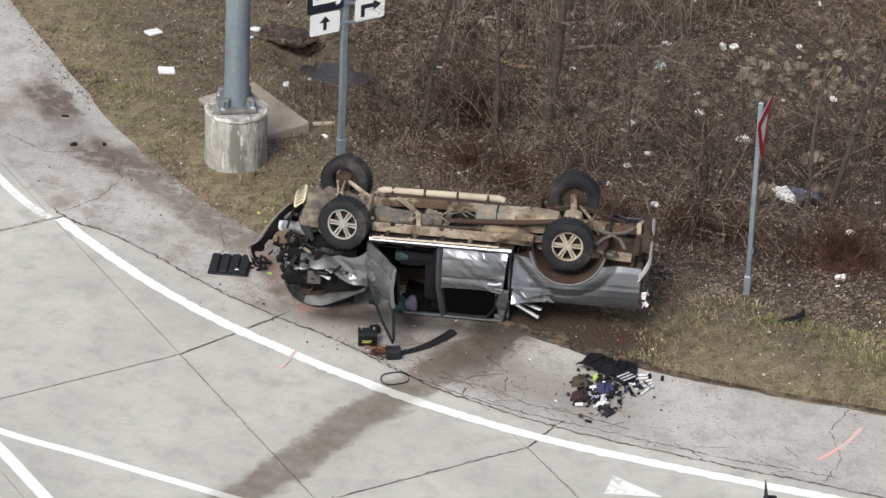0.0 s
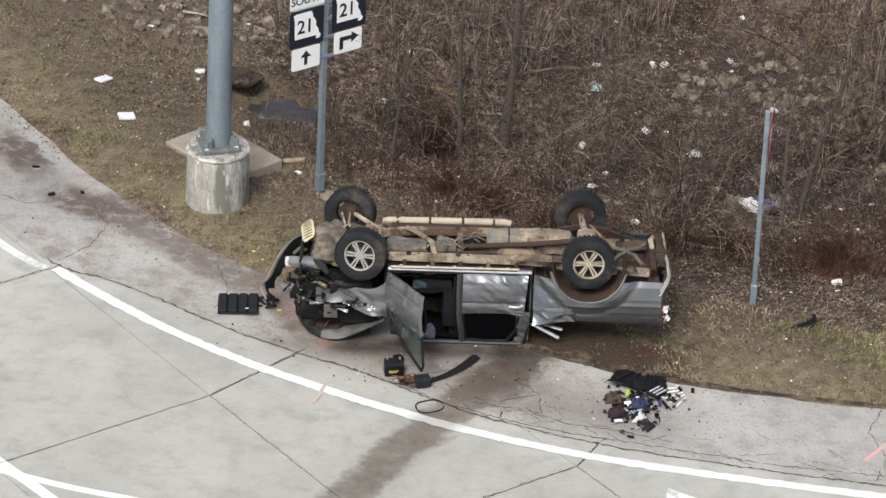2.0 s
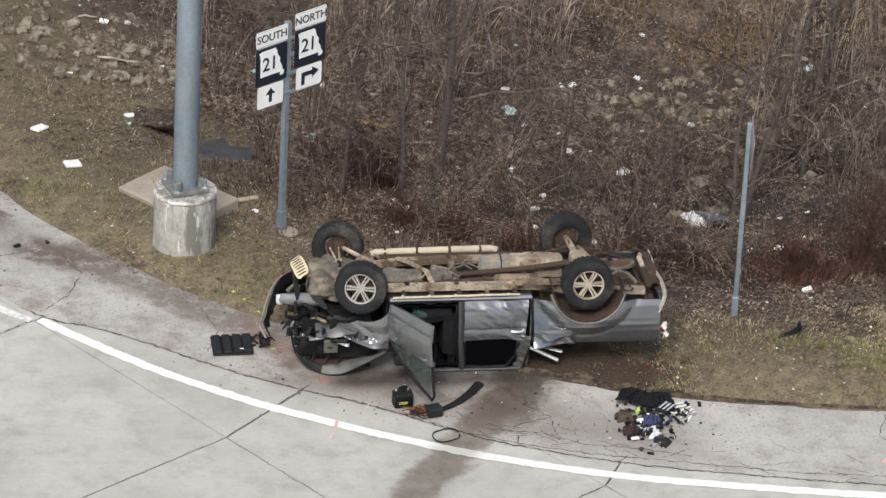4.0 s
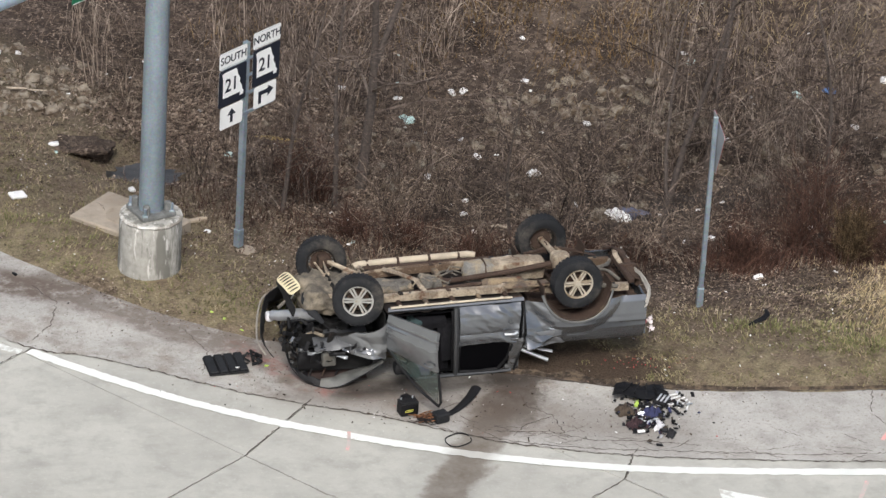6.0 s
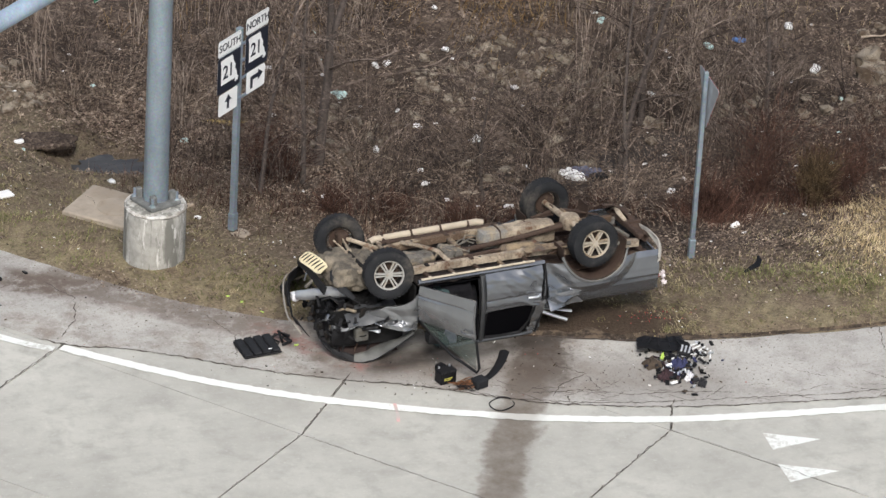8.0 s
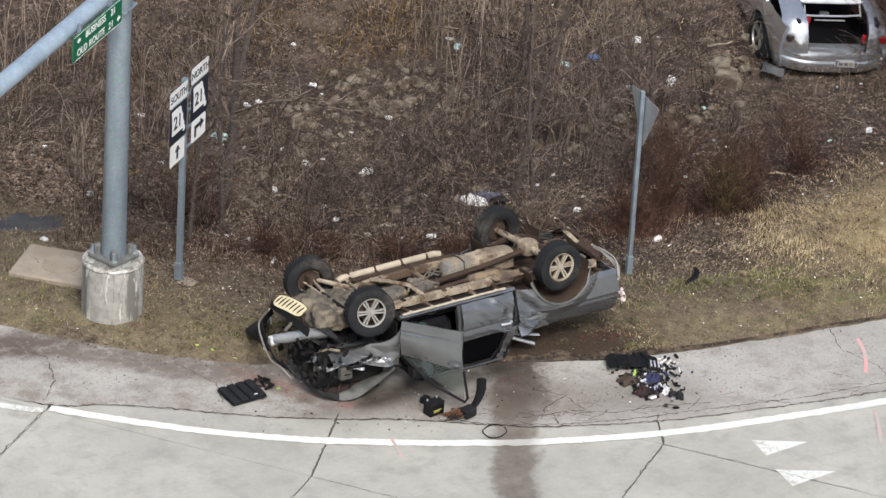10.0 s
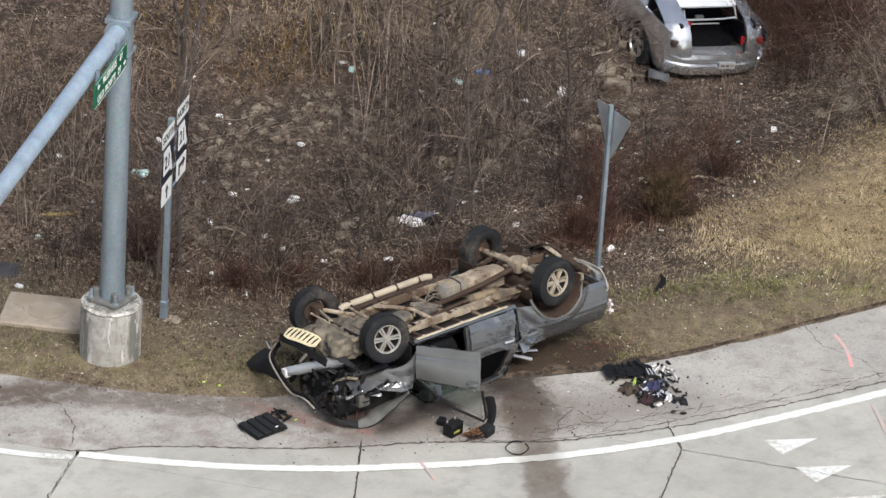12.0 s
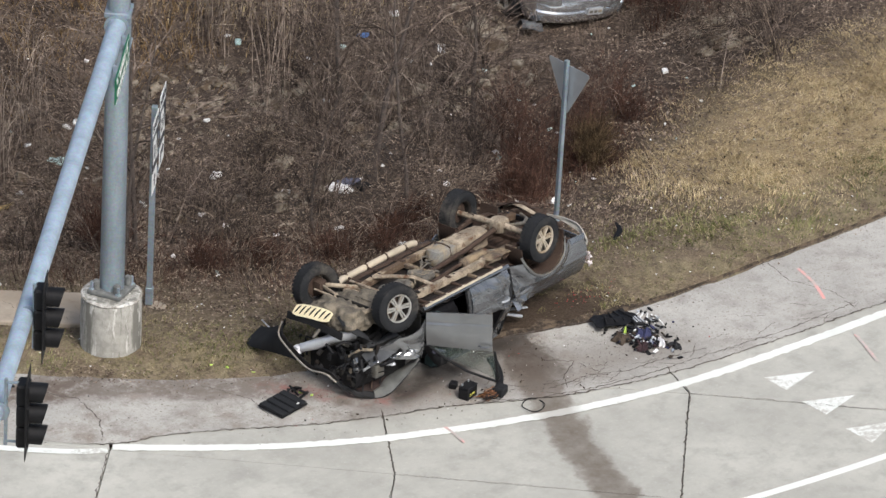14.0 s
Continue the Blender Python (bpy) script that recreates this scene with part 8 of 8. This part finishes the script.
leaves("fallen_leaves", sown(620000, lambda x, y, d: (1 - 0.35 * ramp01(x, -0.5, -3.0) * ramp01(d, 6.5, 4.0)) * (0.10 * ramp01(d, 0.0, 0.3) * patchy(x, y, 2.6, 17) + 0.12 * ramp01(d, 0.6, 1.4) + 0.18 * ramp01(d, 1.2, 3.0) * (1 - 0.45 * ramp01(x, 5, 7) * ramp01(y, 6, 8))) * (1 - 0.7 * np.exp(-((x - 4.5) / 1.9) ** 4 - ((y - 10.2) / 1.0) ** 4)) * (1 - 0.85 * np.exp(-((x + 5.6) / 2.2) ** 4 - ((y - 11) / 1.9) ** 4)) * (1 - np.exp(-((x + 3.6) / 1.1) ** 4 - ((y - 7.5) / 0.8) ** 4)) * (1 - 0.5 * ramp01(y, 11.2, 13) * ramp01(x, 2.5, 0)) * (0.35 + 0.65 * patchy(x, y, 1.2, 8)) * (1 - 0.6 * bank(x, y, d)), 4), "leaf", (0.011, 0.034), "brown fallen leaves and mulch in the ditch")
leaves("drifted_leaves", sown(90000, lambda x, y, d: 0.75 * np.exp(-((x + 1.6) / 2.3) ** 4 - ((y - 9.2) / 2.3) ** 4) * (1 - np.exp(-((x + 3.6) / 1.1) ** 4 - ((y - 7.5) / 0.8) ** 4)) * (0.25 + 0.75 * patchy(x, y, 1.4, 91)), 93, (-4.6, 1.4, 6.2, 12.2)), "leaf", (0.012, 0.036), "deeper drift of pale brown leaves in the ditch")
leaves("pale_leaf_bits", sown(160000, lambda x, y, d: 0.13 * ramp01(d, 2.5, 4.5) * (1 - 0.6 * ramp01(x, 4.5, 6.5) * ramp01(y, 6, 8)) * (0.15 + 0.85 * patchy(x, y, 1.0, 191)) * (0.1 + 0.9 * patchy(x, y, 6.0, 193)) * (1 - 0.7 * bank(x, y, d)), 195), "pale_leaf", (0.012, 0.034), "bleached pale leaves and bark bits in the ditch")
blades("tan_grass", sown(300000, lambda x, y, d: 0.42 * ramp01(d, 1.6, 3.2) * np.maximum(ramp01(x, 3.0, -0.5), 0.9 * np.exp(-((x - 5.2) / 3.2) ** 4 - ((d - 3.4) / 1.7) ** 4) + 0.9 * np.exp(-((x - 2.0) / 3.6) ** 4 - ((y - 8.4) / 2.6) ** 4)) * ramp01(y, 12.5, 10) * (0.15 + 0.85 * patchy(x, y, 1.5, 131)) * (0.2 + 0.8 * patchy(x, y, 6.0, 133)) * (1 - np.exp(-((x + 3.6) / 1.1) ** 4 - ((y - 7.5) / 0.8) ** 4)), 135, (-11, 8.5, -1, 13.5)), "tan_blade", (0.03, 0.11), (0.004, 0.008), (0.6, 1.8), "thin flattened tan grass among the leaves", "grass")
blades("golden_grass", sown(60000, lambda x, y, d: 0.5 * ramp01(d, 8.5, 10.5) * (np.exp(-((x - 4.9) / 1.6) ** 2 - ((y - 12.6) / 1.3) ** 2) + 0.25 * np.exp(-((x - 0.4) / 3.0) ** 2 - ((y - 13.2) / 1.5) ** 2)) * patchy(x, y, 1.8, 61), 71, (-6, 8, 9, 15.5)), "gold_grass", (0.12, 0.38), (0.004, 0.008), (0.3, 1.3), "golden-brown dead grass on the far slope", "grass")
lx, ly, lz, ld, lr = sown(420000, lambda x, y, d: 1.0 * ramp01(d, -0.6, 0.05) ** 2 * ramp01(d, 0.35, 0.05) * np.where(x < -1.2, 1.0, 0.25) * patchy(x, y, 3.0, 81), 83)
leaves("edge_litter", (lx, ly, np.where(ld < 0, 0.004, lz), ld, lr), "leaf", (0.008, 0.026), "leaf bits and dirt washed over the paving edge")
blades("weeds", sown(240000, lambda x, y, d: 0.11 * ramp01(d, 2.6, 4.5) * (0.1 + 0.9 * patchy(x, y, 0.9, 21)) * (0.2 + 0.8 * patchy(x, y, 3.5, 23)) * (1 - 0.75 * bank(x, y, d)), 5), "weed", (0.10, 0.45), (0.003, 0.006), (0.2, 1.5), "dry grey-brown weed stems", "weeds")
for k, (cx, cy, rx, ry, dens) in enumerate(((1.4, 3.2, 1.8, 1.0, 1.3), (-0.6, 4.6, 1.6, 0.9, 1.0), (5.2, 3.0, 0.55, 0.5, 1.2), (6.9, 3.3, 0.8, 0.7, 0.9), (9.0, 4.0, 1.4, 0.7, 0.5), (3.2, 3.6, 1.2, 0.6, 1.1), (-2.6, 5.6, 1.0, 0.9, 0.5))):
    blades("russet_weeds", sown(9000, lambda x, y, d: 0.45 * dens * np.exp(-((x - cx) / rx) ** 2 - ((y - cy) / ry) ** 2), 30 + k, (cx - 2 * rx, cx + 2 * rx, cy - 2 * ry, cy + 2 * ry)), "rust_weed", (0.12, 0.36), (0.003, 0.006), (0.2, 1.2), "russet brown dry weed clump", "weeds")


def branching(b, p, d, length, r, depth, rng, droop):
    """A twig that bends and forks."""
    n = 4 if depth else 3
    pts = [p]
    q = p.copy()
    for k in range(n):
        d = (d + Vector((rng.gauss(0, 0.20), rng.gauss(0, 0.20), rng.gauss(0, 0.10) - droop * k * 0.08))).normalized()
        q = q + d * (length / n)
        pts.append(q)
        if depth and k:
            for _ in range(rng.choice((1, 1, 2))):
                e = (d + Vector((rng.uniform(-1, 1), rng.uniform(-1, 1), rng.uniform(-0.3, 0.7))) * 0.8).normalized()
                branching(b, q, e, length * rng.uniform(0.35, 0.65), r * 0.55, depth - 1, rng, droop)
    b.tube(pts, [max(0.003, r * (1 - 0.75 * k / n)) for k in range(n + 1)], 3, False)


def shrub(name, seed, height, stems, spread, mat, label, r=0.011, droop=1.0, depth=2):
    rng = random.Random(seed)
    stem = Build()
    for k in range(stems):
        a = rng.uniform(0, 6.283)
        d = Vector((math.cos(a) * spread * rng.uniform(0.2, 1), math.sin(a) * spread * rng.uniform(0.2, 1), 1)).normalized()
        branching(stem, Vector((rng.gauss(0, 0.10), rng.gauss(0, 0.10), -0.06)), d, height * rng.uniform(0.6, 1.1), r * rng.uniform(0.6, 1.2), depth, rng, droop)
    me = quick("stems", stem)
    t = tagged(new(name), label, "shrub", "bare shrubs in the ditch")
    ob = part("crown", me, mat, t)
    return t


def canes(seed, num, reach, height, r):
    """Long arching canes that rise from one foot and hang over to the ground."""
    rng = random.Random(seed)
    b = Build()
    for k in range(num):
        a = rng.uniform(0, 6.283)
        h, w = height * rng.uniform(0.55, 1.1), reach * rng.uniform(0.3, 1.1)
        o = Vector((rng.gauss(0, 0.14), rng.gauss(0, 0.14), -0.05))
        side = Vector((math.cos(a), math.sin(a), 0))
        bend = Vector((-side.y, side.x, 0)) * rng.uniform(-0.3, 0.3)
        fall = rng.uniform(0.35, 1.0)
        pts = [o, o + side * w * 0.12 + Vector((0, 0, h * 0.5)), o + side * w * 0.40 + bend * 0.4 + Vector((0, 0, h * 0.92)), o + side * w * 0.75 + bend * 0.8 + Vector((0, 0, h * (1 - 0.25 * fall))), o + side * w + bend + Vector((0, 0, h * (1 - 0.75 * fall)))]
        run = [curve_at(pts, q / 11) + Vector((rng.gauss(0, 0.012), rng.gauss(0, 0.012), rng.gauss(0, 0.012))) for q in range(12)]
        b.tube(run, [r * (1.1 - 0.07 * q) for q in range(12)], 3, False)
        for q in (4, 6, 8, 9):
            if rng.random() < 0.7:
                d = (run[q + 1] - run[q]).normalized() + Vector((rng.uniform(-0.8, 0.8), rng.uniform(-0.8, 0.8), rng.uniform(-0.4, 0.8)))
                p2 = run[q] + d.normalized() * rng.uniform(0.15, 0.5)
                b.tube([run[q], run[q].lerp(p2, 0.5) + Vector((0, 0, 0.03)), p2], [r * 0.6, r * 0.5, r * 0.35], 3, False)
    return b


def brambles():
    """Cane thickets, thick on the far side of the ditch, and upright whips between them."""
    rng = random.Random(515)
    kinds = [("cane_thicket", canes(1, 20, 1.3, 1.7, 0.0085), "cane", "thicket of pale arching bare canes in the ditch"), ("cane_thicket", canes(2, 14, 1.0, 2.2, 0.0095), "cane", "tall pale bare canes arching over in the ditch"), ("whip_shrub", canes(3, 20, 0.75, 1.05, 0.0055), "twig", "clump of thin upright grey-brown whips"), ("whip_shrub", canes(4, 14, 0.95, 1.5, 0.006), "twig", "tall clump of thin grey-brown whips")]
    made = {}
    spots = [(6.1, 8.6, 0), (5.6, 9.3, 1), (6.6, 7.6, 0), (7.2, 9.2, 1), (7.6, 8.2, 0), (6.8, 10.2, 1), (8.0, 10.4, 0), (8.8, 9.4, 1), (6.2, 11.6, 0), (7.6, 11.8, 1), (9.2, 11.4, 0), (1.6, 11.2, 1), (0.4, 10.6, 0), (-0.6, 9.8, 1), (2.4, 12.2, 0), (-1.8, 9.0, 0), (5.2, 7.4, 2), (3.0, 5.3, 3), (1.9, 7.2, 2), (1.0, 6.4, 3), (0.9, 5.6, 2), (-0.5, 7.4, 3), (-1.2, 5.8, 3), (-2.75, 6.65, 2), (-1.8, 7.2, 2), (2.6, 6.5, 2), (6.0, 5.6, 3), (6.6, 5.2, 3), (8.4, 5.0, 2), (7.4, 5.6, 3), (9.6, 5.4, 2), (5.0, 7.8, 3)]
    for _ in range(26):
        x, y = rng.uniform(-4, 13.5), rng.uniform(4.5, 13.5)
        d = beyond(x, y)
        if d < 4.6 or (x - 4.3) ** 2 + (y - 10.2) ** 2 < 3.2 or (11.0 < x < 14.2 and 7.6 < y < 14) or (x + 3.6) ** 2 + (y - 7.6) ** 2 < 2.0 or (x - 4.0) ** 2 + (y - 5.7) ** 2 < 1.0:
            continue
        spots.append((x, y, rng.choice((0, 1, 2, 2, 3, 3))))
    for x, y, k in spots:
        name, b, mat, label = kinds[k]
        s1 = rng.uniform(0.75, 1.15)
        m = pose(x, y, land(x, y), rng.uniform(-5, 5), rng.uniform(-5, 5), rng.uniform(0, 360)) @ Matrix.Diagonal((s1, s1, s1, 1))
        if k not in made:
            made[k] = tagged(new(name), label, "shrub", "bare canes and whips")
            part("crown", quick("crown", b), mat, made[k])
            ob = made[k]
        else:
            ob = copy_thing(made[k], m)
        ob.matrix_basis = m


def brush():
    kinds = [shrub("bare_shrub", 100 + k, (1.0, 1.3, 1.7, 2.1, 1.5, 2.5)[k], (9, 11, 9, 9, 14, 8)[k], (0.9, 1.0, 0.8, 0.7, 1.3, 0.8)[k], "twig" if k % 2 else "weed", ("low bare twiggy shrub", "spreading bare grey-brown shrub", "arching bare grey-brown shrub", "tall bare grey-brown shrub", "sprawling tangle of bare brambles", "tall arching bare thicket shrub")[k] + " in the ditch", (0.008, 0.009, 0.010, 0.012, 0.008, 0.013)[k], (0.6, 1.0, 1.3, 1.0, 2.2, 1.6)[k]) for k in range(6)]
    rng = random.Random(77)
    used = set()
    n = tries = 0
    while n < 40 and tries < 4000:
        tries += 1
        x, y = rng.uniform(-5.5, 14), rng.uniform(2.5, 13.5)
        d = beyond(x, y)
        if d < 4.0 or d > 13.5 or (x > 5.5 and d < 5.6):
            continue
        if (x - 4.3) ** 2 + (y - 10.2) ** 2 < 3.6 or (x + 5.6) ** 2 + (y - 11) ** 2 < 5 or (x - 4.0) ** 2 + (y - 5.7) ** 2 < 1.0:
            continue
        if 9.8 < x < 14 and 6.4 < y < 12.5:
            if not (x < 11.2 and y < 8.0 and rng.random() < 0.4):
                continue
        if x < -2.0 and 4.0 < y < 9.5 and rng.random() < 0.7:
            continue
        n += 1
        k = rng.choice((0, 0, 1, 1, 2, 2, 4, 4, 3, 5)) if d > 5 else rng.choice((0, 0, 1, 4))
        s1 = rng.uniform(0.75, 1.2)
        m = pose(x, y, land(x, y, d), rng.uniform(-6, 6), rng.uniform(-6, 6), rng.uniform(0, 360))
        ob = kinds[k]
        if k in used:
            ob = copy_thing(ob, m)
        used.add(k)
        ob.matrix_basis = m @ Matrix.Diagonal((s1, s1, s1, 1))
    low = shrub("russet_shrub", 301, 0.50, 60, 0.6, "rust_weed", "low russet-brown twiggy shrub by the ditch", 0.007, 0.5, 1)
    spots = [(5.2, 3.0, 1.2), (5.5, 3.3, 0.9), (6.9, 3.4, 1.2), (7.3, 3.1, 1.0), (7.9, 3.9, 1.1), (9.2, 4.2, 1.0), (1.0, 3.2, 0.9), (1.9, 3.0, 0.8), (0.1, 3.9, 0.9), (2.8, 3.6, 0.9), (-0.7, 4.5, 1.0), (3.6, 3.9, 0.8), (-0.9, 6.4, 1.4), (6.4, 4.0, 1.0)]
    for k, (x, y, s1) in enumerate(spots):
        m = pose(x, y, land(x, y), 0, 0, 67 * k) @ Matrix.Diagonal((s1, s1, s1, 1))
        ob = copy_thing(low, m) if k else low
        ob.matrix_basis = m
    dark = shrub("dark_thicket", 303, 1.5, 20, 0.35, "rust_weed", "dense dark russet thicket with upright stems", 0.009, 0.2, 2)
    for k, (x, y, s1) in enumerate(((-1.05, 6.6, 0.62), (-0.9, 6.75, 0.5), (-1.2, 6.5, 0.45), (14.2, 9.0, 1.2), (14.9, 9.6, 1.3), (13.9, 8.3, 1.1), (15.4, 10.2, 1.3), (13.3, 7.2, 0.8), (7.1, 3.5, 0.55), (7.5, 3.9, 0.6), (5.1, 3.2, 0.5), (9.4, 4.6, 0.6), (14.0, 7.3, 1.1), (14.6, 7.9, 1.2), (15.0, 8.8, 1.3), (14.4, 6.9, 0.9), (15.4, 9.4, 1.3), (14.6, 10.4, 1.4), (15.9, 9.6, 1.3), (15.6, 8.2, 1.2), (14.2, 11.2, 1.4), (15.3, 11.2, 1.4), (16.4, 10.6, 1.4), (6.2, 3.6, 0.6), (6.6, 4.4, 0.7), (8.4, 4.4, 0.6), (7.0, 4.9, 0.7))):
        m = pose(x, y, land(x, y), 0, 0, 67 * k) @ Matrix.Diagonal((s1, s1, s1, 1))
        ob = copy_thing(dark, m) if k else dark
        ob.matrix_basis = m
    gold = shrub("golden_shrub", 302, 0.70, 120, 0.45, "gold_weed", "dense golden-brown dead shrub on the bank", 0.008, 0.5, 2)
    gold.matrix_basis = pose(6.95, 3.05, land(6.95, 3.05)) @ Matrix.Diagonal((0.62, 0.62, 1.15, 1))
    for k, ob in enumerate(kinds):
        if k not in used:
            bpy.data.objects.remove(ob.children[0])
            bpy.data.objects.remove(ob)


brush()
brambles()


def tree(x, y, height, r, seed, lean, label, fork=None):
    """A bare tapered trunk with limbs and a winter crown of twigs."""
    rng = random.Random(seed)
    t = thing("bare_tree", pose(x, y, land(x, y) - 0.05), label, "tree", "bare trees")
    pts = [Vector((0, 0, 0))]
    d = Vector((lean[0], lean[1], 1)).normalized()
    for k in range(8):
        d = (d + Vector((rng.gauss(0, 0.06), rng.gauss(0, 0.06), 0))).normalized()
        pts.append(pts[-1] + d * height / 8)
    part("trunk", Build().tube(pts, [r * 1.25, r] + [r * (1 - 0.11 * k) for k in range(1, 8)], 10), "bark", t)
    if fork:
        a = rng.uniform(0, 6.283) if fork is True else fork
        q = [curve_at(pts, 0.34)]
        e = Vector((math.cos(a) * 0.55, math.sin(a) * 0.55, 1)).normalized()
        for k in range(6):
            e = (e + Vector((rng.gauss(0, 0.08) - math.cos(a) * 0.05, rng.gauss(0, 0.08) - math.sin(a) * 0.05, 0.05))).normalized()
            q.append(q[-1] + e * height * 0.10)
        part("trunk_fork", Build().tube(q, [r * (0.72 - 0.08 * k) for k in range(7)], 9), "bark", t)
    for k in range(10):
        u = rng.uniform(0.18, 0.98)
        p = curve_at(pts, u)
        a = rng.uniform(0, 6.283)
        e = Vector((math.cos(a), math.sin(a), rng.uniform(0.3, 1.2))).normalized()
        b = Build()
        branching(b, p, e, height * rng.uniform(0.18, 0.42), r * 0.42, 3, rng, 0.4)
        part("limb", quick("limb", b), "twig", t)


tree(0.05, 7.35, 6.5, 0.078, 1, (0.0, -0.02), "slender forked bare tree with grey-brown bark in the ditch", 0.35)
tree(4.75, 6.0, 5.5, 0.05, 2, (0.05, 0.10), "thin bare sapling with arching limbs in the ditch")
tree(4.45, 4.9, 4.2, 0.035, 3, (0.05, 0.1), "thin bare sapling beside the wreck")
tree(-1.6, 5.4, 4.2, 0.035, 4, (0.1, 0.0), "thin crooked bare sapling near the sign")
tree(1.9, 4.6, 3.2, 0.028, 5, (-0.08, 0.1), "small bare sapling behind the wreck")
tree(7.6, 6.4, 4.5, 0.04, 6, (-0.1, 0.05), "thin bare sapling on the bank")
tree(-0.6, 6.2, 4.6, 0.04, 7, (0.02, 0.05), "thin bare sapling with upright twigs")
tree(6.0, 8.0, 5.0, 0.05, 8, (0.05, 0.05), "slender bare tree with spreading twigs")

# ---- the undercut bank, a log and the still water in the hollow ----
ledge = thing("earth_ledge", pose(-4.40, 7.95, land(-4.40, 8.0) + 0.04, 0, 0, -8), "flat brown earth ledge undercut above the water", "bank")
part("overhang", lump(-0.46, 0.50, -0.16, 0.34, 0.04, 0.11, 0.09, 31.0, 12), "soil", ledge)
part("back", lump(-0.44, 0.46, 0.06, 0.40, -0.22, 0.07, 0.07, 37.0, 10), "soil", ledge)
log = thing("rotten_log", pose(-1.0, 9.3, land(-1.0, 9.3) + 0.05, 0, 3, -14), "short yellow-ochre rotten log lying on the leaves", "log")
part("wood", Build().tube([(-0.34, 0, 0), (-0.1, 0.02, 0.01), (0.15, 0.0, 0.015), (0.34, 0.03, 0)], [0.035, 0.045, 0.042, 0.03], 9), "ochre_wood", log)
part("broken_end", Build().tube([(0.30, 0.02, 0.02), (0.46, 0.05, 0.05)], [0.035, 0.008], 6), "ochre_wood", log)
shore = Build()
shore.v = [(0.0, 0.0, 0.004)]
for k in range(50):
    ca, sa = math.cos(k * math.pi / 25), math.sin(k * math.pi / 25)
    rad = 0.75 + 0.34 * noise.noise((ca * 1.9, sa * 1.9, 3)) + 0.22 * noise.noise((ca * 6, sa * 6, 5)) + 0.12 * noise.noise((ca * 15, sa * 15, 5))
    shore.v.append((ca * rad, sa * rad, 0.0))
shore.f = [(0, 1 + k, 1 + (k + 1) % 50) for k in range(50)]
wet = tagged(part("water", shore, "puddle", m=pose(-3.55, 7.45, land(-3.6, 7.55) + 0.13) @ Matrix.Diagonal((0.85, 0.66, 1, 1))), kind="structure")
